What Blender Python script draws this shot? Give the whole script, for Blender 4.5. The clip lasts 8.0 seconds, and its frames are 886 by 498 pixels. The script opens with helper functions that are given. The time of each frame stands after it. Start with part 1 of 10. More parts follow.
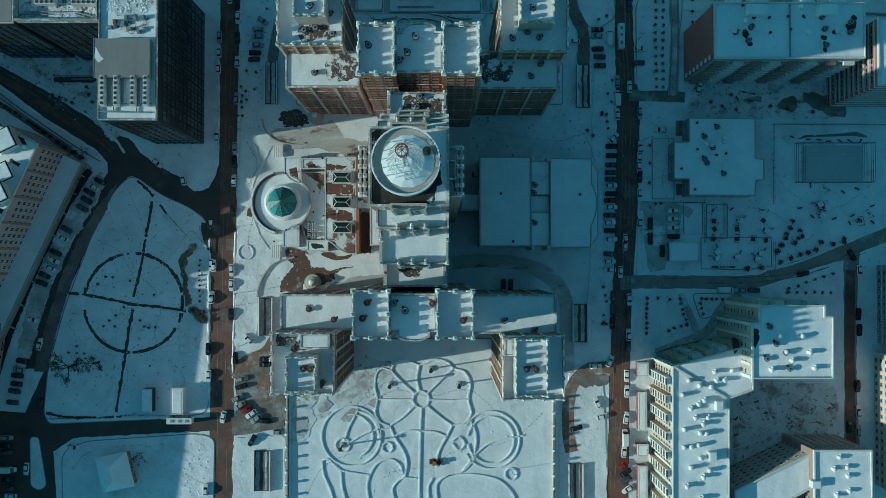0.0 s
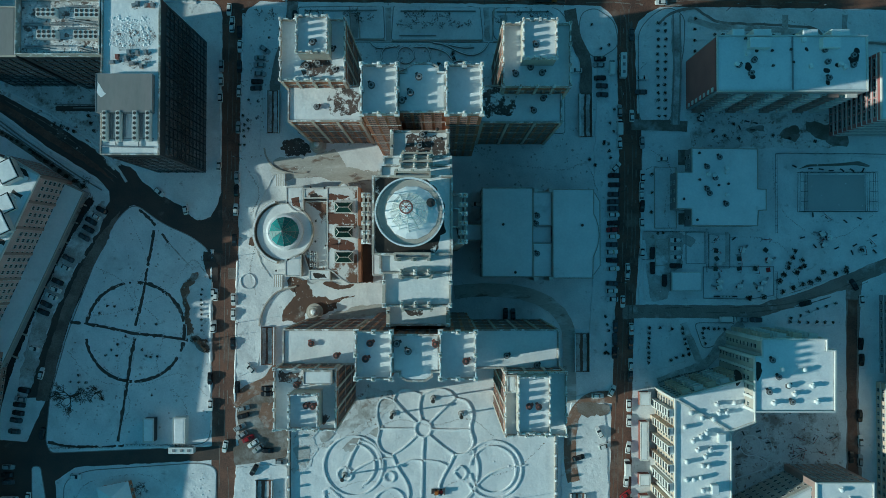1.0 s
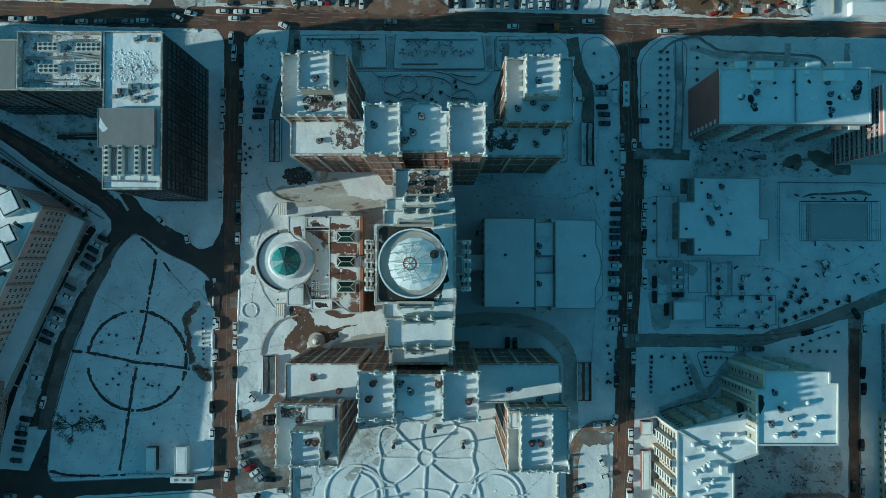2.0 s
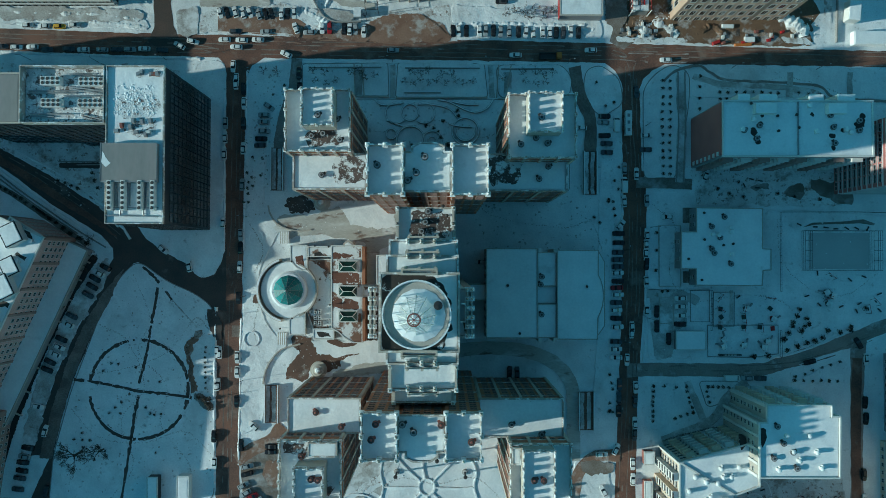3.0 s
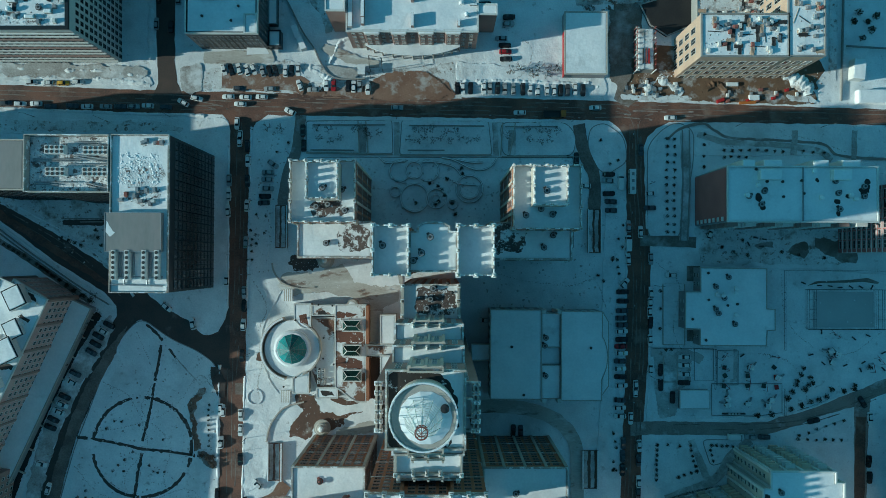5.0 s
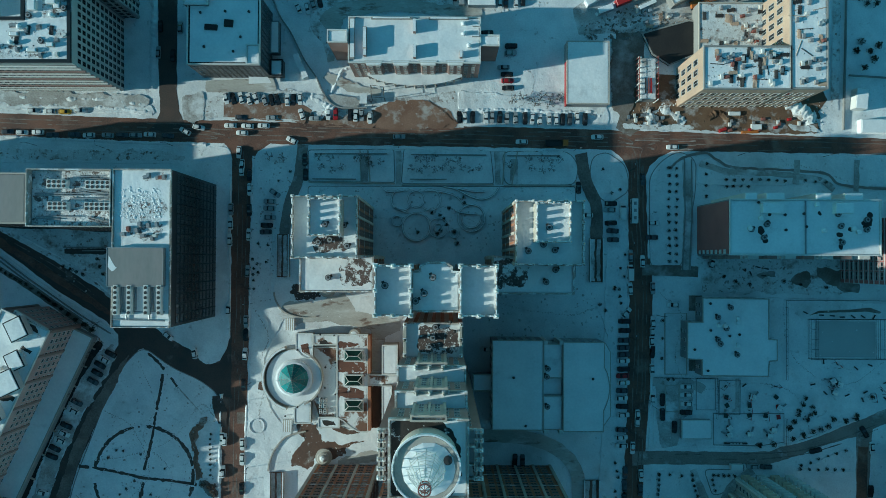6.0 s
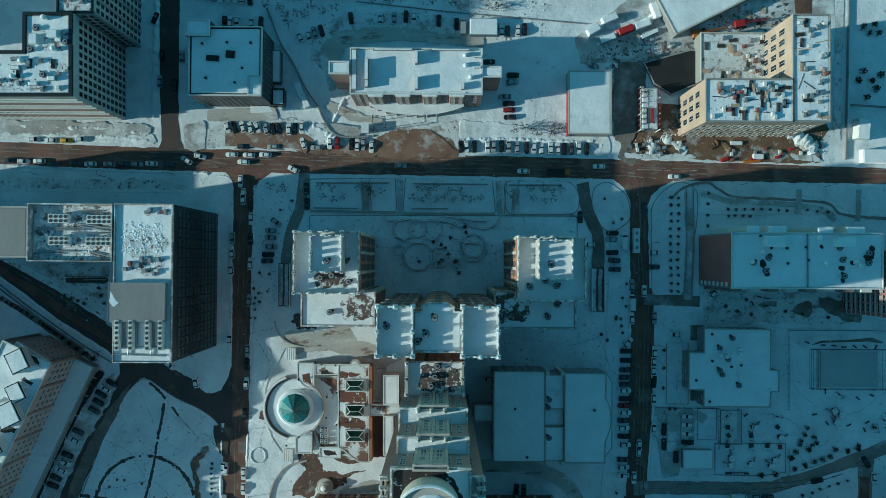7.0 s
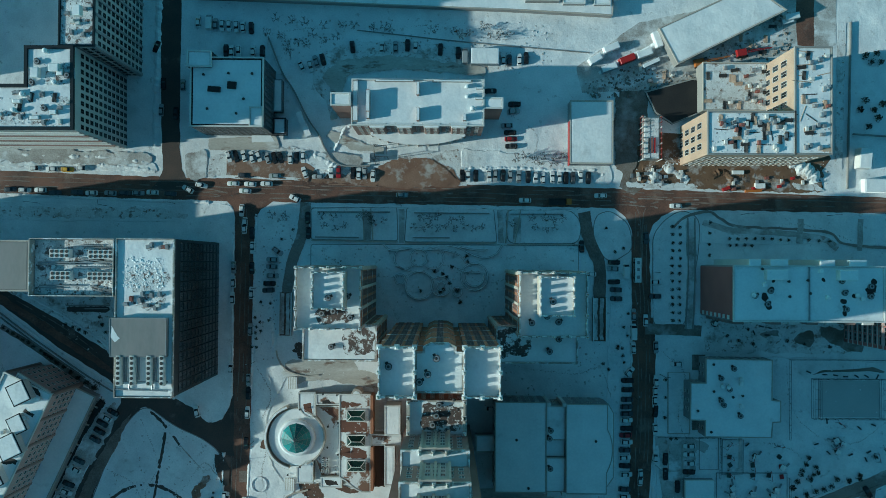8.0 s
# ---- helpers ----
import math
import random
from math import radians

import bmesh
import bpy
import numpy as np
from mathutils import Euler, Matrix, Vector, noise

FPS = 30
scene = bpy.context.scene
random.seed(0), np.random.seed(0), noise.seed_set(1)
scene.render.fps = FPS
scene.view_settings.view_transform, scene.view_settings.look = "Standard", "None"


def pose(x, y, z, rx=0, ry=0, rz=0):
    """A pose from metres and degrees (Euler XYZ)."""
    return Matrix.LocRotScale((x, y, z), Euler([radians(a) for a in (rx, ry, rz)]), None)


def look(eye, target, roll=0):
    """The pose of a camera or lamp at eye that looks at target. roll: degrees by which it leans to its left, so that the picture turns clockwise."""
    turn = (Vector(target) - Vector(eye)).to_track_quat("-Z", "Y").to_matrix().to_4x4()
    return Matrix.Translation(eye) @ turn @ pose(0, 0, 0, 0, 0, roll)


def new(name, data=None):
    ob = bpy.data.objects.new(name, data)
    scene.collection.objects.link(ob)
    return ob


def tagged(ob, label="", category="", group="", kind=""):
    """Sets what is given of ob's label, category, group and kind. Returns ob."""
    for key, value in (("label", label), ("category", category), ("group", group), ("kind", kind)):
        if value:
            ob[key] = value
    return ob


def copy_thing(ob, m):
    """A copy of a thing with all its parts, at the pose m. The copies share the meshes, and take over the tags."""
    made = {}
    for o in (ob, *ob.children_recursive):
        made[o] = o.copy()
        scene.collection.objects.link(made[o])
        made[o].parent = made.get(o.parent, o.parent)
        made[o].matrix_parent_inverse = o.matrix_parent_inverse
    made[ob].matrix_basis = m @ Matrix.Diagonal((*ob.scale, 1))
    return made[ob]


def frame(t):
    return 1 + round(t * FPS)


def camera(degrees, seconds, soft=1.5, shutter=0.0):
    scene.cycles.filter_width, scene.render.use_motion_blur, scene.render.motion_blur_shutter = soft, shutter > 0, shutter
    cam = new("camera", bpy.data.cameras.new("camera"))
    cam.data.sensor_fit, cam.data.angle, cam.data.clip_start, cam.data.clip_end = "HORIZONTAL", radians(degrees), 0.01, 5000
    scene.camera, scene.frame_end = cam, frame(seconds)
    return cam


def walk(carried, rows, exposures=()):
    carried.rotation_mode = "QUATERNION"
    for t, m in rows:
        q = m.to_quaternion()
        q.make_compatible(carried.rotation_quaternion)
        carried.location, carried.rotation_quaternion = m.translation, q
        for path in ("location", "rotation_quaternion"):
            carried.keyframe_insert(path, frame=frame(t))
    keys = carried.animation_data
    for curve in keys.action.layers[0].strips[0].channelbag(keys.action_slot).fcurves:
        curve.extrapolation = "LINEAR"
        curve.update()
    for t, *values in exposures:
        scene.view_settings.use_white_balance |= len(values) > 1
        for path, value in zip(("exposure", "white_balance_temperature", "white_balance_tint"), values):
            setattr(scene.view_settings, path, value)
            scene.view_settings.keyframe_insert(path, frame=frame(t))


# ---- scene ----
cam = camera(61.8, 8.0, soft=0.7)
METRES, EYE, TILT, LEAN, TURN = 88.6, 277.0, -88.8, 0.0, 0.0
ROWS = [
    (0.0, 0.0, 0.0, 0.0, 0.0, 0.0, -0.0),
    (0.5, -0.0048, 0.0012, 0.0631, -0.01, -0.03, -0.02),
    (1.0, -0.0095, 0.0019, 0.1256, -0.01, -0.04, -0.04),
    (1.5, -0.014, 0.0032, 0.1888, -0.02, -0.08, -0.05),
    (3.0, -0.0274, 0.0065, 0.3771, -0.01, -0.18, -0.12),
    (3.5, -0.0319, 0.0075, 0.4396, -0.0, -0.2, -0.17),
    (4.0, -0.0367, 0.0085, 0.502, -0.01, -0.23, -0.19),
    (4.5, -0.041, 0.0095, 0.5644, -0.03, -0.26, -0.2),
    (6.0, -0.053, 0.0128, 0.7501, -0.01, -0.28, -0.28),
    (6.5, -0.0554, 0.0141, 0.8114, 0.01, -0.27, -0.31),
    (7.0, -0.0589, 0.0154, 0.8735, 0.01, -0.27, -0.34),
    (7.5, -0.0617, 0.0166, 0.9355, 0.03, -0.27, -0.37),
    (8.0, -0.0646, 0.018, 0.9977, 0.03, -0.29, -0.38),
]
walk(cam, [(t, pose(0, 0, EYE, TILT, LEAN, TURN) @ pose(METRES * x, METRES * y, METRES * z, 90 + pitch, roll, yaw)) for t, x, y, z, yaw, pitch, roll in ROWS],
     exposures=[(0.0, -0.15, 6500, 10), (1.5, -0.09, 6500, 10), (3.0, 0.04, 6500, 10), (6.0, 0.06, 6500, 10), (8.0, 0.02, 6500, 10)])

# ---- daylight: low winter sun, clear sky ----
SUN_HEIGHT, SUN_SIDE = 17.2, 9.0
world = bpy.data.worlds.new("winter_sky")
scene.world = world
world.use_nodes = True
wn, wl = world.node_tree.nodes, world.node_tree.links
wn.clear()
sky = wn.new("ShaderNodeTexSky")
sky.sky_type = "NISHITA"
sky.sun_disc = False
sky.sun_elevation = radians(SUN_HEIGHT)
sky.sun_rotation = radians(270 - SUN_SIDE)
sky.air_density, sky.dust_density, sky.ozone_density = 1.0, 0.3, 3.0
tint = wn.new("ShaderNodeMix")
tint.data_type, tint.blend_type = "RGBA", "MULTIPLY"
tint.inputs["Factor"].default_value = 1.0
tint.inputs["B"].default_value = (0.235, 0.84, 0.755, 1)
bg = wn.new("ShaderNodeBackground")
bg.inputs["Strength"].default_value = 0.150
wo = wn.new("ShaderNodeOutputWorld")
wl.new(sky.outputs["Color"], tint.inputs["A"])
wl.new(tint.outputs["Result"], bg.inputs["Color"])
wl.new(bg.outputs["Background"], wo.inputs["Surface"])
sun = new("sun", bpy.data.lights.new("sun", "SUN"))
sun.data.energy, sun.data.angle, sun.data.color = 4.05, radians(0.53), (0.835, 1.0, 0.905)
sun_from = Vector((-math.cos(radians(SUN_SIDE)) * math.cos(radians(SUN_HEIGHT)), -math.sin(radians(SUN_SIDE)) * math.cos(radians(SUN_HEIGHT)), math.sin(radians(SUN_HEIGHT))))
sun.matrix_world = look(sun_from * 400, (0, 0, 0))

# ---- materials ----
def material(name, colour, second=None, rough=0.8, scale=1.0, fine=12.0, contrast=(0.4, 0.65), bump=0.3, metal=0.0, spec=0.3, stretch=(1, 1, 1), third=None, spread=0.0, third_at=(0.6, 0.75), third_scale=0.12, distance=0.1, more=(), relief=0.4):
    """Two tones mixed by noise at a large and a fine scale, optional third tone in patches, with a fine relief."""
    m = bpy.data.materials.new(name)
    m.use_nodes = True
    n, l = m.node_tree.nodes, m.node_tree.links
    p = n["Principled BSDF"]
    p.inputs["Roughness"].default_value, p.inputs["Metallic"].default_value = rough, metal
    p.inputs["Specular IOR Level"].default_value = spec
    second = second or tuple(c * 0.8 for c in colour)
    geo = n.new("ShaderNodeNewGeometry")
    vec = n.new("ShaderNodeVectorMath")
    vec.operation = "MULTIPLY"
    vec.inputs[1].default_value = stretch
    l.new(geo.outputs["Position"], vec.inputs[0])
    big, small = n.new("ShaderNodeTexNoise"), n.new("ShaderNodeTexNoise")
    big.inputs["Scale"].default_value, big.inputs["Detail"].default_value = scale * 0.25, 6
    small.inputs["Scale"].default_value, small.inputs["Detail"].default_value = fine * 0.25, 4
    l.new(vec.outputs[0], big.inputs["Vector"])
    l.new(vec.outputs[0], small.inputs["Vector"])
    mean = n.new("ShaderNodeMix")
    mean.inputs["Factor"].default_value = 0.4
    l.new(big.outputs["Fac"], mean.inputs["A"])
    l.new(small.outputs["Fac"], mean.inputs["B"])
    ramp = n.new("ShaderNodeMapRange")
    ramp.inputs["From Min"].default_value, ramp.inputs["From Max"].default_value = contrast
    l.new(mean.outputs["Result"], ramp.inputs["Value"])
    mix = n.new("ShaderNodeMix")
    mix.data_type = "RGBA"
    mix.inputs["A"].default_value, mix.inputs["B"].default_value = (*colour, 1), (*second, 1)
    l.new(ramp.outputs["Result"], mix.inputs["Factor"])
    out = mix.outputs["Result"]
    for third, third_at, third_scale in ([(third, third_at, third_scale)] if third else []) + list(more):
        patch = n.new("ShaderNodeTexNoise")
        patch.inputs["Scale"].default_value, patch.inputs["Detail"].default_value, patch.inputs["Roughness"].default_value = third_scale, 8, 0.65
        l.new(vec.outputs[0], patch.inputs["Vector"])
        r2 = n.new("ShaderNodeMapRange")
        r2.inputs["From Min"].default_value, r2.inputs["From Max"].default_value = third_at
        l.new(patch.outputs["Fac"], r2.inputs["Value"])
        m2 = n.new("ShaderNodeMix")
        m2.data_type = "RGBA"
        m2.inputs["B"].default_value = (*third, 1)
        l.new(out, m2.inputs["A"])
        l.new(r2.outputs["Result"], m2.inputs["Factor"])
        out = m2.outputs["Result"]
    if spread:
        info = n.new("ShaderNodeObjectInfo")
        hsv = n.new("ShaderNodeHueSaturation")
        mr = n.new("ShaderNodeMapRange")
        mr.inputs["To Min"].default_value, mr.inputs["To Max"].default_value = 1 - spread, 1 + spread
        l.new(info.outputs["Random"], mr.inputs["Value"])
        l.new(mr.outputs["Result"], hsv.inputs["Value"])
        l.new(out, hsv.inputs["Color"])
        out = hsv.outputs["Color"]
    l.new(out, p.inputs["Base Color"])
    if bump:
        b = n.new("ShaderNodeBump")
        b.inputs["Strength"].default_value, b.inputs["Distance"].default_value = bump, distance
        rel = n.new("ShaderNodeMix")
        rel.inputs["Factor"].default_value = relief
        l.new(big.outputs["Fac"], rel.inputs["A"])
        l.new(small.outputs["Fac"], rel.inputs["B"])
        l.new(rel.outputs["Result"], b.inputs["Height"])
        l.new(b.outputs["Normal"], p.inputs["Normal"])
    return m


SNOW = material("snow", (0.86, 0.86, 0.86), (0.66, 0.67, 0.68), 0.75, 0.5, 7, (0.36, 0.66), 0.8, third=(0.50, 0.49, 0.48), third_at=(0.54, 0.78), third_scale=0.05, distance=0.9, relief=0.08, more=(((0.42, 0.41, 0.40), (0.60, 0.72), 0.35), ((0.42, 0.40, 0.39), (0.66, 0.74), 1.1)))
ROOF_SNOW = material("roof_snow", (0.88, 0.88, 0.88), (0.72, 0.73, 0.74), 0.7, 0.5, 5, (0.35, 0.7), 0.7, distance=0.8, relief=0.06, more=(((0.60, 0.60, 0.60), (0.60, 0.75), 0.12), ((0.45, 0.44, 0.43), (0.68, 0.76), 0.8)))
TRODDEN = material("trodden_snow", (0.52, 0.50, 0.48), (0.32, 0.29, 0.27), 0.8, 0.5, 8, (0.4, 0.62), 0.5, third=(0.74, 0.74, 0.74), third_at=(0.48, 0.62), third_scale=0.13, more=(((0.22, 0.15, 0.12), (0.60, 0.70), 0.2),))
DIRTY = material("dirty_ground", (0.16, 0.12, 0.095), (0.25, 0.22, 0.2), 0.85, 0.8, 9, (0.4, 0.65), 0.6, third=(0.45, 0.44, 0.43), third_at=(0.5, 0.72), third_scale=0.12)
BROWN = material("wet_brown_paving", (0.22, 0.115, 0.08), (0.31, 0.18, 0.13), 0.8, 0.6, 9, (0.4, 0.65), 0.3, third=(0.46, 0.41, 0.38), third_at=(0.52, 0.66), third_scale=0.2, more=(((0.60, 0.58, 0.56), (0.62, 0.72), 0.5),))
ROAD = material("slushy_asphalt", (0.23, 0.105, 0.072), (0.10, 0.055, 0.045), 0.7, 0.5, 8, (0.4, 0.62), 0.4, third=(0.30, 0.21, 0.17), third_at=(0.55, 0.75), third_scale=0.12)
# Darker copy of ROAD: shade on the side streets is in its colour.
ASPHALT = material("shaded_asphalt_and_dark_ground", (0.105, 0.068, 0.055), (0.06, 0.048, 0.044), 0.6, 0.5, 8, (0.4, 0.62), 0.3, third=(0.20, 0.16, 0.14), third_at=(0.60, 0.75), third_scale=0.12)
CURVE = material("trodden_lane_slush", (0.33, 0.27, 0.24), (0.22, 0.175, 0.155), 0.8, 0.6, 9, (0.4, 0.6), 0.3, third=(0.50, 0.48, 0.46), third_at=(0.55, 0.70), third_scale=0.15)
LANE = material("worn_lane_snow", (0.26, 0.21, 0.18), (0.14, 0.10, 0.085), 0.8, 0.6, 9, (0.4, 0.6), 0.3)
SCUFFED = material("scuffed_snow", (0.80, 0.80, 0.80), (0.60, 0.59, 0.58), 0.75, 0.6, 8, (0.38, 0.64), 0.7, third=(0.34, 0.29, 0.26), third_at=(0.52, 0.64), third_scale=0.16, distance=0.4, more=(((0.24, 0.17, 0.14), (0.57, 0.64), 0.55),))
PATCHY = material("thawing_roof_snow", (0.82, 0.82, 0.82), (0.66, 0.65, 0.64), 0.75, 0.5, 6, (0.35, 0.7), 0.5, third=(0.22, 0.115, 0.08), third_at=(0.50, 0.55), third_scale=0.14, distance=0.3)
MESSY = material("trampled_roof_snow", (0.84, 0.84, 0.84), (0.55, 0.55, 0.55), 0.75, 1.2, 9, (0.4, 0.6), 0.9, third=(0.16, 0.12, 0.11), third_at=(0.54, 0.60), third_scale=0.45, distance=0.5, more=(((0.10, 0.08, 0.075), (0.58, 0.64), 1.3),))
THAWED = material("thawed_dark_roofing", (0.15, 0.10, 0.085), (0.085, 0.065, 0.06), 0.8, 0.7, 8, (0.4, 0.6), 0.3, third=(0.78, 0.78, 0.78), third_at=(0.51, 0.56), third_scale=0.24, more=(((0.74, 0.74, 0.74), (0.56, 0.62), 1.1),))
WETROOF = material("wet_black_roofing", (0.055, 0.043, 0.038), (0.032, 0.028, 0.026), 0.6, 0.7, 8, (0.4, 0.6), 0.3, third=(0.80, 0.80, 0.80), third_at=(0.60, 0.64), third_scale=0.3)
THAWBRICK = material("thawed_red_brown_roof", (0.20, 0.085, 0.058), (0.145, 0.065, 0.048), 0.8, 0.8, 9, (0.4, 0.6), 0.2, third=(0.80, 0.80, 0.80), third_at=(0.60, 0.64), third_scale=0.5)
DRIVE = material("swept_wet_drive", (0.165, 0.088, 0.062), (0.115, 0.066, 0.05), 0.75, 0.5, 9, (0.4, 0.62), 0.25, third=(0.34, 0.30, 0.27), third_at=(0.58, 0.70), third_scale=0.16)
SLUSH = material("grey_brown_court_slush", (0.56, 0.53, 0.49), (0.40, 0.36, 0.32), 0.8, 0.5, 9, (0.38, 0.64), 0.4, third=(0.68, 0.67, 0.65), third_at=(0.54, 0.66), third_scale=0.13, stretch=(0.5, 1.4, 1), more=(((0.22, 0.15, 0.12), (0.56, 0.66), 0.22),))
PANEL = material("pale_facade_panel", (0.47, 0.47, 0.46), (0.39, 0.39, 0.385), 0.7, 0.4, 8, bump=0.1)
CREAM = material("cream_render", (0.66, 0.51, 0.39), (0.55, 0.42, 0.33), 0.85, 0.5, 10, bump=0.2)
# Near-black for dark beds and boxes; in two places it stands for shade.
NEAR_BLACK = material("near_black_and_shade", (0.025, 0.024, 0.025), (0.04, 0.036, 0.034), 0.8, 0.6, 9, bump=0.2)
ICE = material("thin_grey_ice", (0.50, 0.50, 0.50), (0.43, 0.43, 0.43), 0.6, 0.4, 6, (0.3, 0.75), 0.15)
KERB = material("wet_kerb_stone", (0.30, 0.29, 0.28), (0.22, 0.21, 0.20), 0.8, 0.8, 9, bump=0.2)
PARAPET = material("weathered_parapet_stone", (0.44, 0.39, 0.345), (0.33, 0.29, 0.26), 0.85, 0.8, 10, bump=0.3, third=(0.80, 0.80, 0.80), third_at=(0.50, 0.60), third_scale=0.45)
STONE = material("pale_stone", (0.52, 0.46, 0.40), (0.40, 0.35, 0.31), 0.8, 0.6, 10, bump=0.2)
WHITE = material("white_render", (0.72, 0.70, 0.67), (0.58, 0.56, 0.53), 0.8, 0.5, 10, bump=0.15)
BRICK = material("orange_brick", (0.42, 0.175, 0.10), (0.30, 0.125, 0.075), 0.85, 0.6, 30, bump=0.3)
REDBRICK = material("red_brick", (0.30, 0.11, 0.09), (0.22, 0.08, 0.07), 0.85, 0.6, 30, bump=0.3)
PINK = material("pink_brown_cladding", (0.36, 0.24, 0.21), (0.28, 0.18, 0.16), 0.8, 0.6, 12, bump=0.15)
RUST = material("dull_red_cladding", (0.46, 0.15, 0.135), (0.37, 0.12, 0.11), 0.85, 0.5, 12, bump=0.15)
ROSE = material("pale_rose_render", (0.60, 0.40, 0.365), (0.46, 0.29, 0.265), 0.85, 0.5, 10, bump=0.2)
OCHRE = material("ochre_render", (0.56, 0.38, 0.28), (0.42, 0.28, 0.21), 0.85, 0.5, 10, bump=0.2)
GREY = material("grey_panel", (0.30, 0.30, 0.31), (0.23, 0.23, 0.24), 0.6, 0.4, 8, bump=0.1)
CONCRETE = material("concrete", (0.34, 0.32, 0.30), (0.25, 0.24, 0.23), 0.85, 0.6, 10, bump=0.3)
DARKWALL = material("dark_cladding", (0.028, 0.034, 0.038), (0.018, 0.022, 0.025), 0.35, 0.4, 8, bump=0.1)
GLASS = material("window_glass", (0.02, 0.025, 0.03), (0.03, 0.035, 0.04), 0.12, 0.3, 3, bump=0.0, spec=0.6, spread=0.4)
CURTAIN = material("curtain_wall_glass", (0.03, 0.046, 0.055), (0.05, 0.066, 0.075), 0.18, 0.3, 3, bump=0.0, spec=0.5, spread=0.4)
GREEN = material("green_glass", (0.012, 0.27, 0.27), (0.01, 0.15, 0.15), 0.4, 0.6, 5, bump=0.05, spec=0.4, spread=0.35)
DARKGREEN = material("dark_green_glass", (0.012, 0.06, 0.05), (0.01, 0.035, 0.03), 0.2, 0.6, 5, bump=0.05, spec=0.6, spread=0.3)
FRAME = material("white_frame", (0.6, 0.6, 0.58), None, 0.6, 0.5, 8, bump=0.0)
STEEL = material("galvanised_steel", (0.40, 0.41, 0.42), (0.28, 0.29, 0.30), 0.45, 0.8, 9, bump=0.1, metal=0.6)
IRON = material("dark_iron", (0.04, 0.04, 0.042), (0.07, 0.06, 0.055), 0.6, 0.8, 9, bump=0.1)
TIN = material("membrane_roofing", (0.28, 0.27, 0.26), (0.22, 0.215, 0.21), 0.4, 0.3, 4, bump=0.1, third=(0.32, 0.275, 0.265), third_at=(0.45, 0.65), third_scale=0.08, stretch=(1.0, 0.35, 1))
TWIG = material("bare_twigs", (0.07, 0.05, 0.04), (0.10, 0.075, 0.06), 0.9, 1.0, 9, bump=0.0, spread=0.3)
NEEDLE = material("dark_evergreen", (0.03, 0.04, 0.03), (0.05, 0.055, 0.04), 0.9, 1.0, 9, bump=0.0, spread=0.3)
RED = material("red_paint", (0.45, 0.03, 0.03), (0.34, 0.025, 0.025), 0.4, 0.6, 9, bump=0.05)
ORANGE = material("orange_paint", (0.55, 0.17, 0.04), (0.42, 0.12, 0.03), 0.5, 0.6, 9, bump=0.05)
CRATE = material("blue_grey_sheet", (0.30, 0.36, 0.40), (0.22, 0.27, 0.30), 0.5, 0.6, 9, bump=0.1)
TYRE = material("tyre_rubber", (0.02, 0.02, 0.02), None, 0.9, 1, 9, bump=0.0)
SOIL = material("dug_soil", (0.21, 0.12, 0.075), (0.13, 0.075, 0.05), 0.95, 0.8, 9, bump=0.7, third=(0.6, 0.6, 0.6), third_at=(0.54, 0.70), third_scale=0.13)


# ---- building tools ----
def rect(x0, y0, x1, y1):
    return [(x0, y0), (x1, y0), (x1, y1), (x0, y1)]


def area(pts):
    return 0.5 * sum(a[0] * b[1] - b[0] * a[1] for a, b in zip(pts, pts[1:] + pts[:1]))


def ccw(pts):
    return list(pts) if area(list(pts)) > 0 else list(pts)[::-1]


def inset(pts, d):
    """The outline moved inwards by d, mitred."""
    pts, out = ccw(pts), []
    for i, b in enumerate(pts):
        a, c = Vector(pts[i - 1]), Vector(pts[(i + 1) % len(pts)])
        b = Vector(b)
        u, v = (b - a).normalized(), (c - b).normalized()
        nu, nv = Vector((-u.y, u.x)), Vector((-v.y, v.x))
        m = nu + nv
        k = d / max(0.35, m.dot(nu))
        out.append(tuple(b + m * k))
    return out


def ragged(pts, amp, step=1.2, salt=0.0):
    """An outline broken into short steps and pushed about by noise, like the edge of melting snow."""
    pts, out = ccw(pts), []
    for a, b in zip(pts, pts[1:] + pts[:1]):
        n = max(1, int(math.dist(a, b) / step))
        for i in range(n):
            x, y = a[0] + (b[0] - a[0]) * i / n, a[1] + (b[1] - a[1]) * i / n
            u = noise.noise((x * 0.25, y * 0.25, 3.0 + salt)) + 0.6 * noise.noise((x * 0.8, y * 0.8, 9.0 + salt))
            v = noise.noise((x * 0.25, y * 0.25, 33.0 + salt)) + 0.6 * noise.noise((x * 0.8, y * 0.8, 39.0 + salt))
            out.append((x + amp * u, y + amp * v))
    return out


def mesh_object(name, bm, mats, parent=None, label="", smooth=False, flat=False):
    me = bpy.data.meshes.new(name)
    if flat:
        bm.normal_update()
        bmesh.ops.reverse_faces(bm, faces=[f for f in bm.faces if f.normal.z < 0])
    else:
        bmesh.ops.recalc_face_normals(bm, faces=bm.faces)
    bm.to_mesh(me)
    bm.free()
    for m in mats if isinstance(mats, (list, tuple)) else [mats]:
        me.materials.append(m)
    if smooth:
        me.polygons.foreach_set("use_smooth", [True] * len(me.polygons))
    ob = new(name, me)
    if parent:
        ob.parent = parent
    if label:
        ob["label"] = label
    return ob


def part(name, bm, mats, parent, label="", smooth=False):
    return mesh_object(name, bm, mats, parent, label, smooth)


def raw(name, verts, faces, mats, parent=None, label=""):
    me = bpy.data.meshes.new(name)
    me.from_pydata(verts, [], faces)
    me.update()
    for m in mats if isinstance(mats, (list, tuple)) else [mats]:
        me.materials.append(m)
    ob = new(name, me)
    if parent:
        ob.parent = parent
    if label:
        ob["label"] = label
    return ob


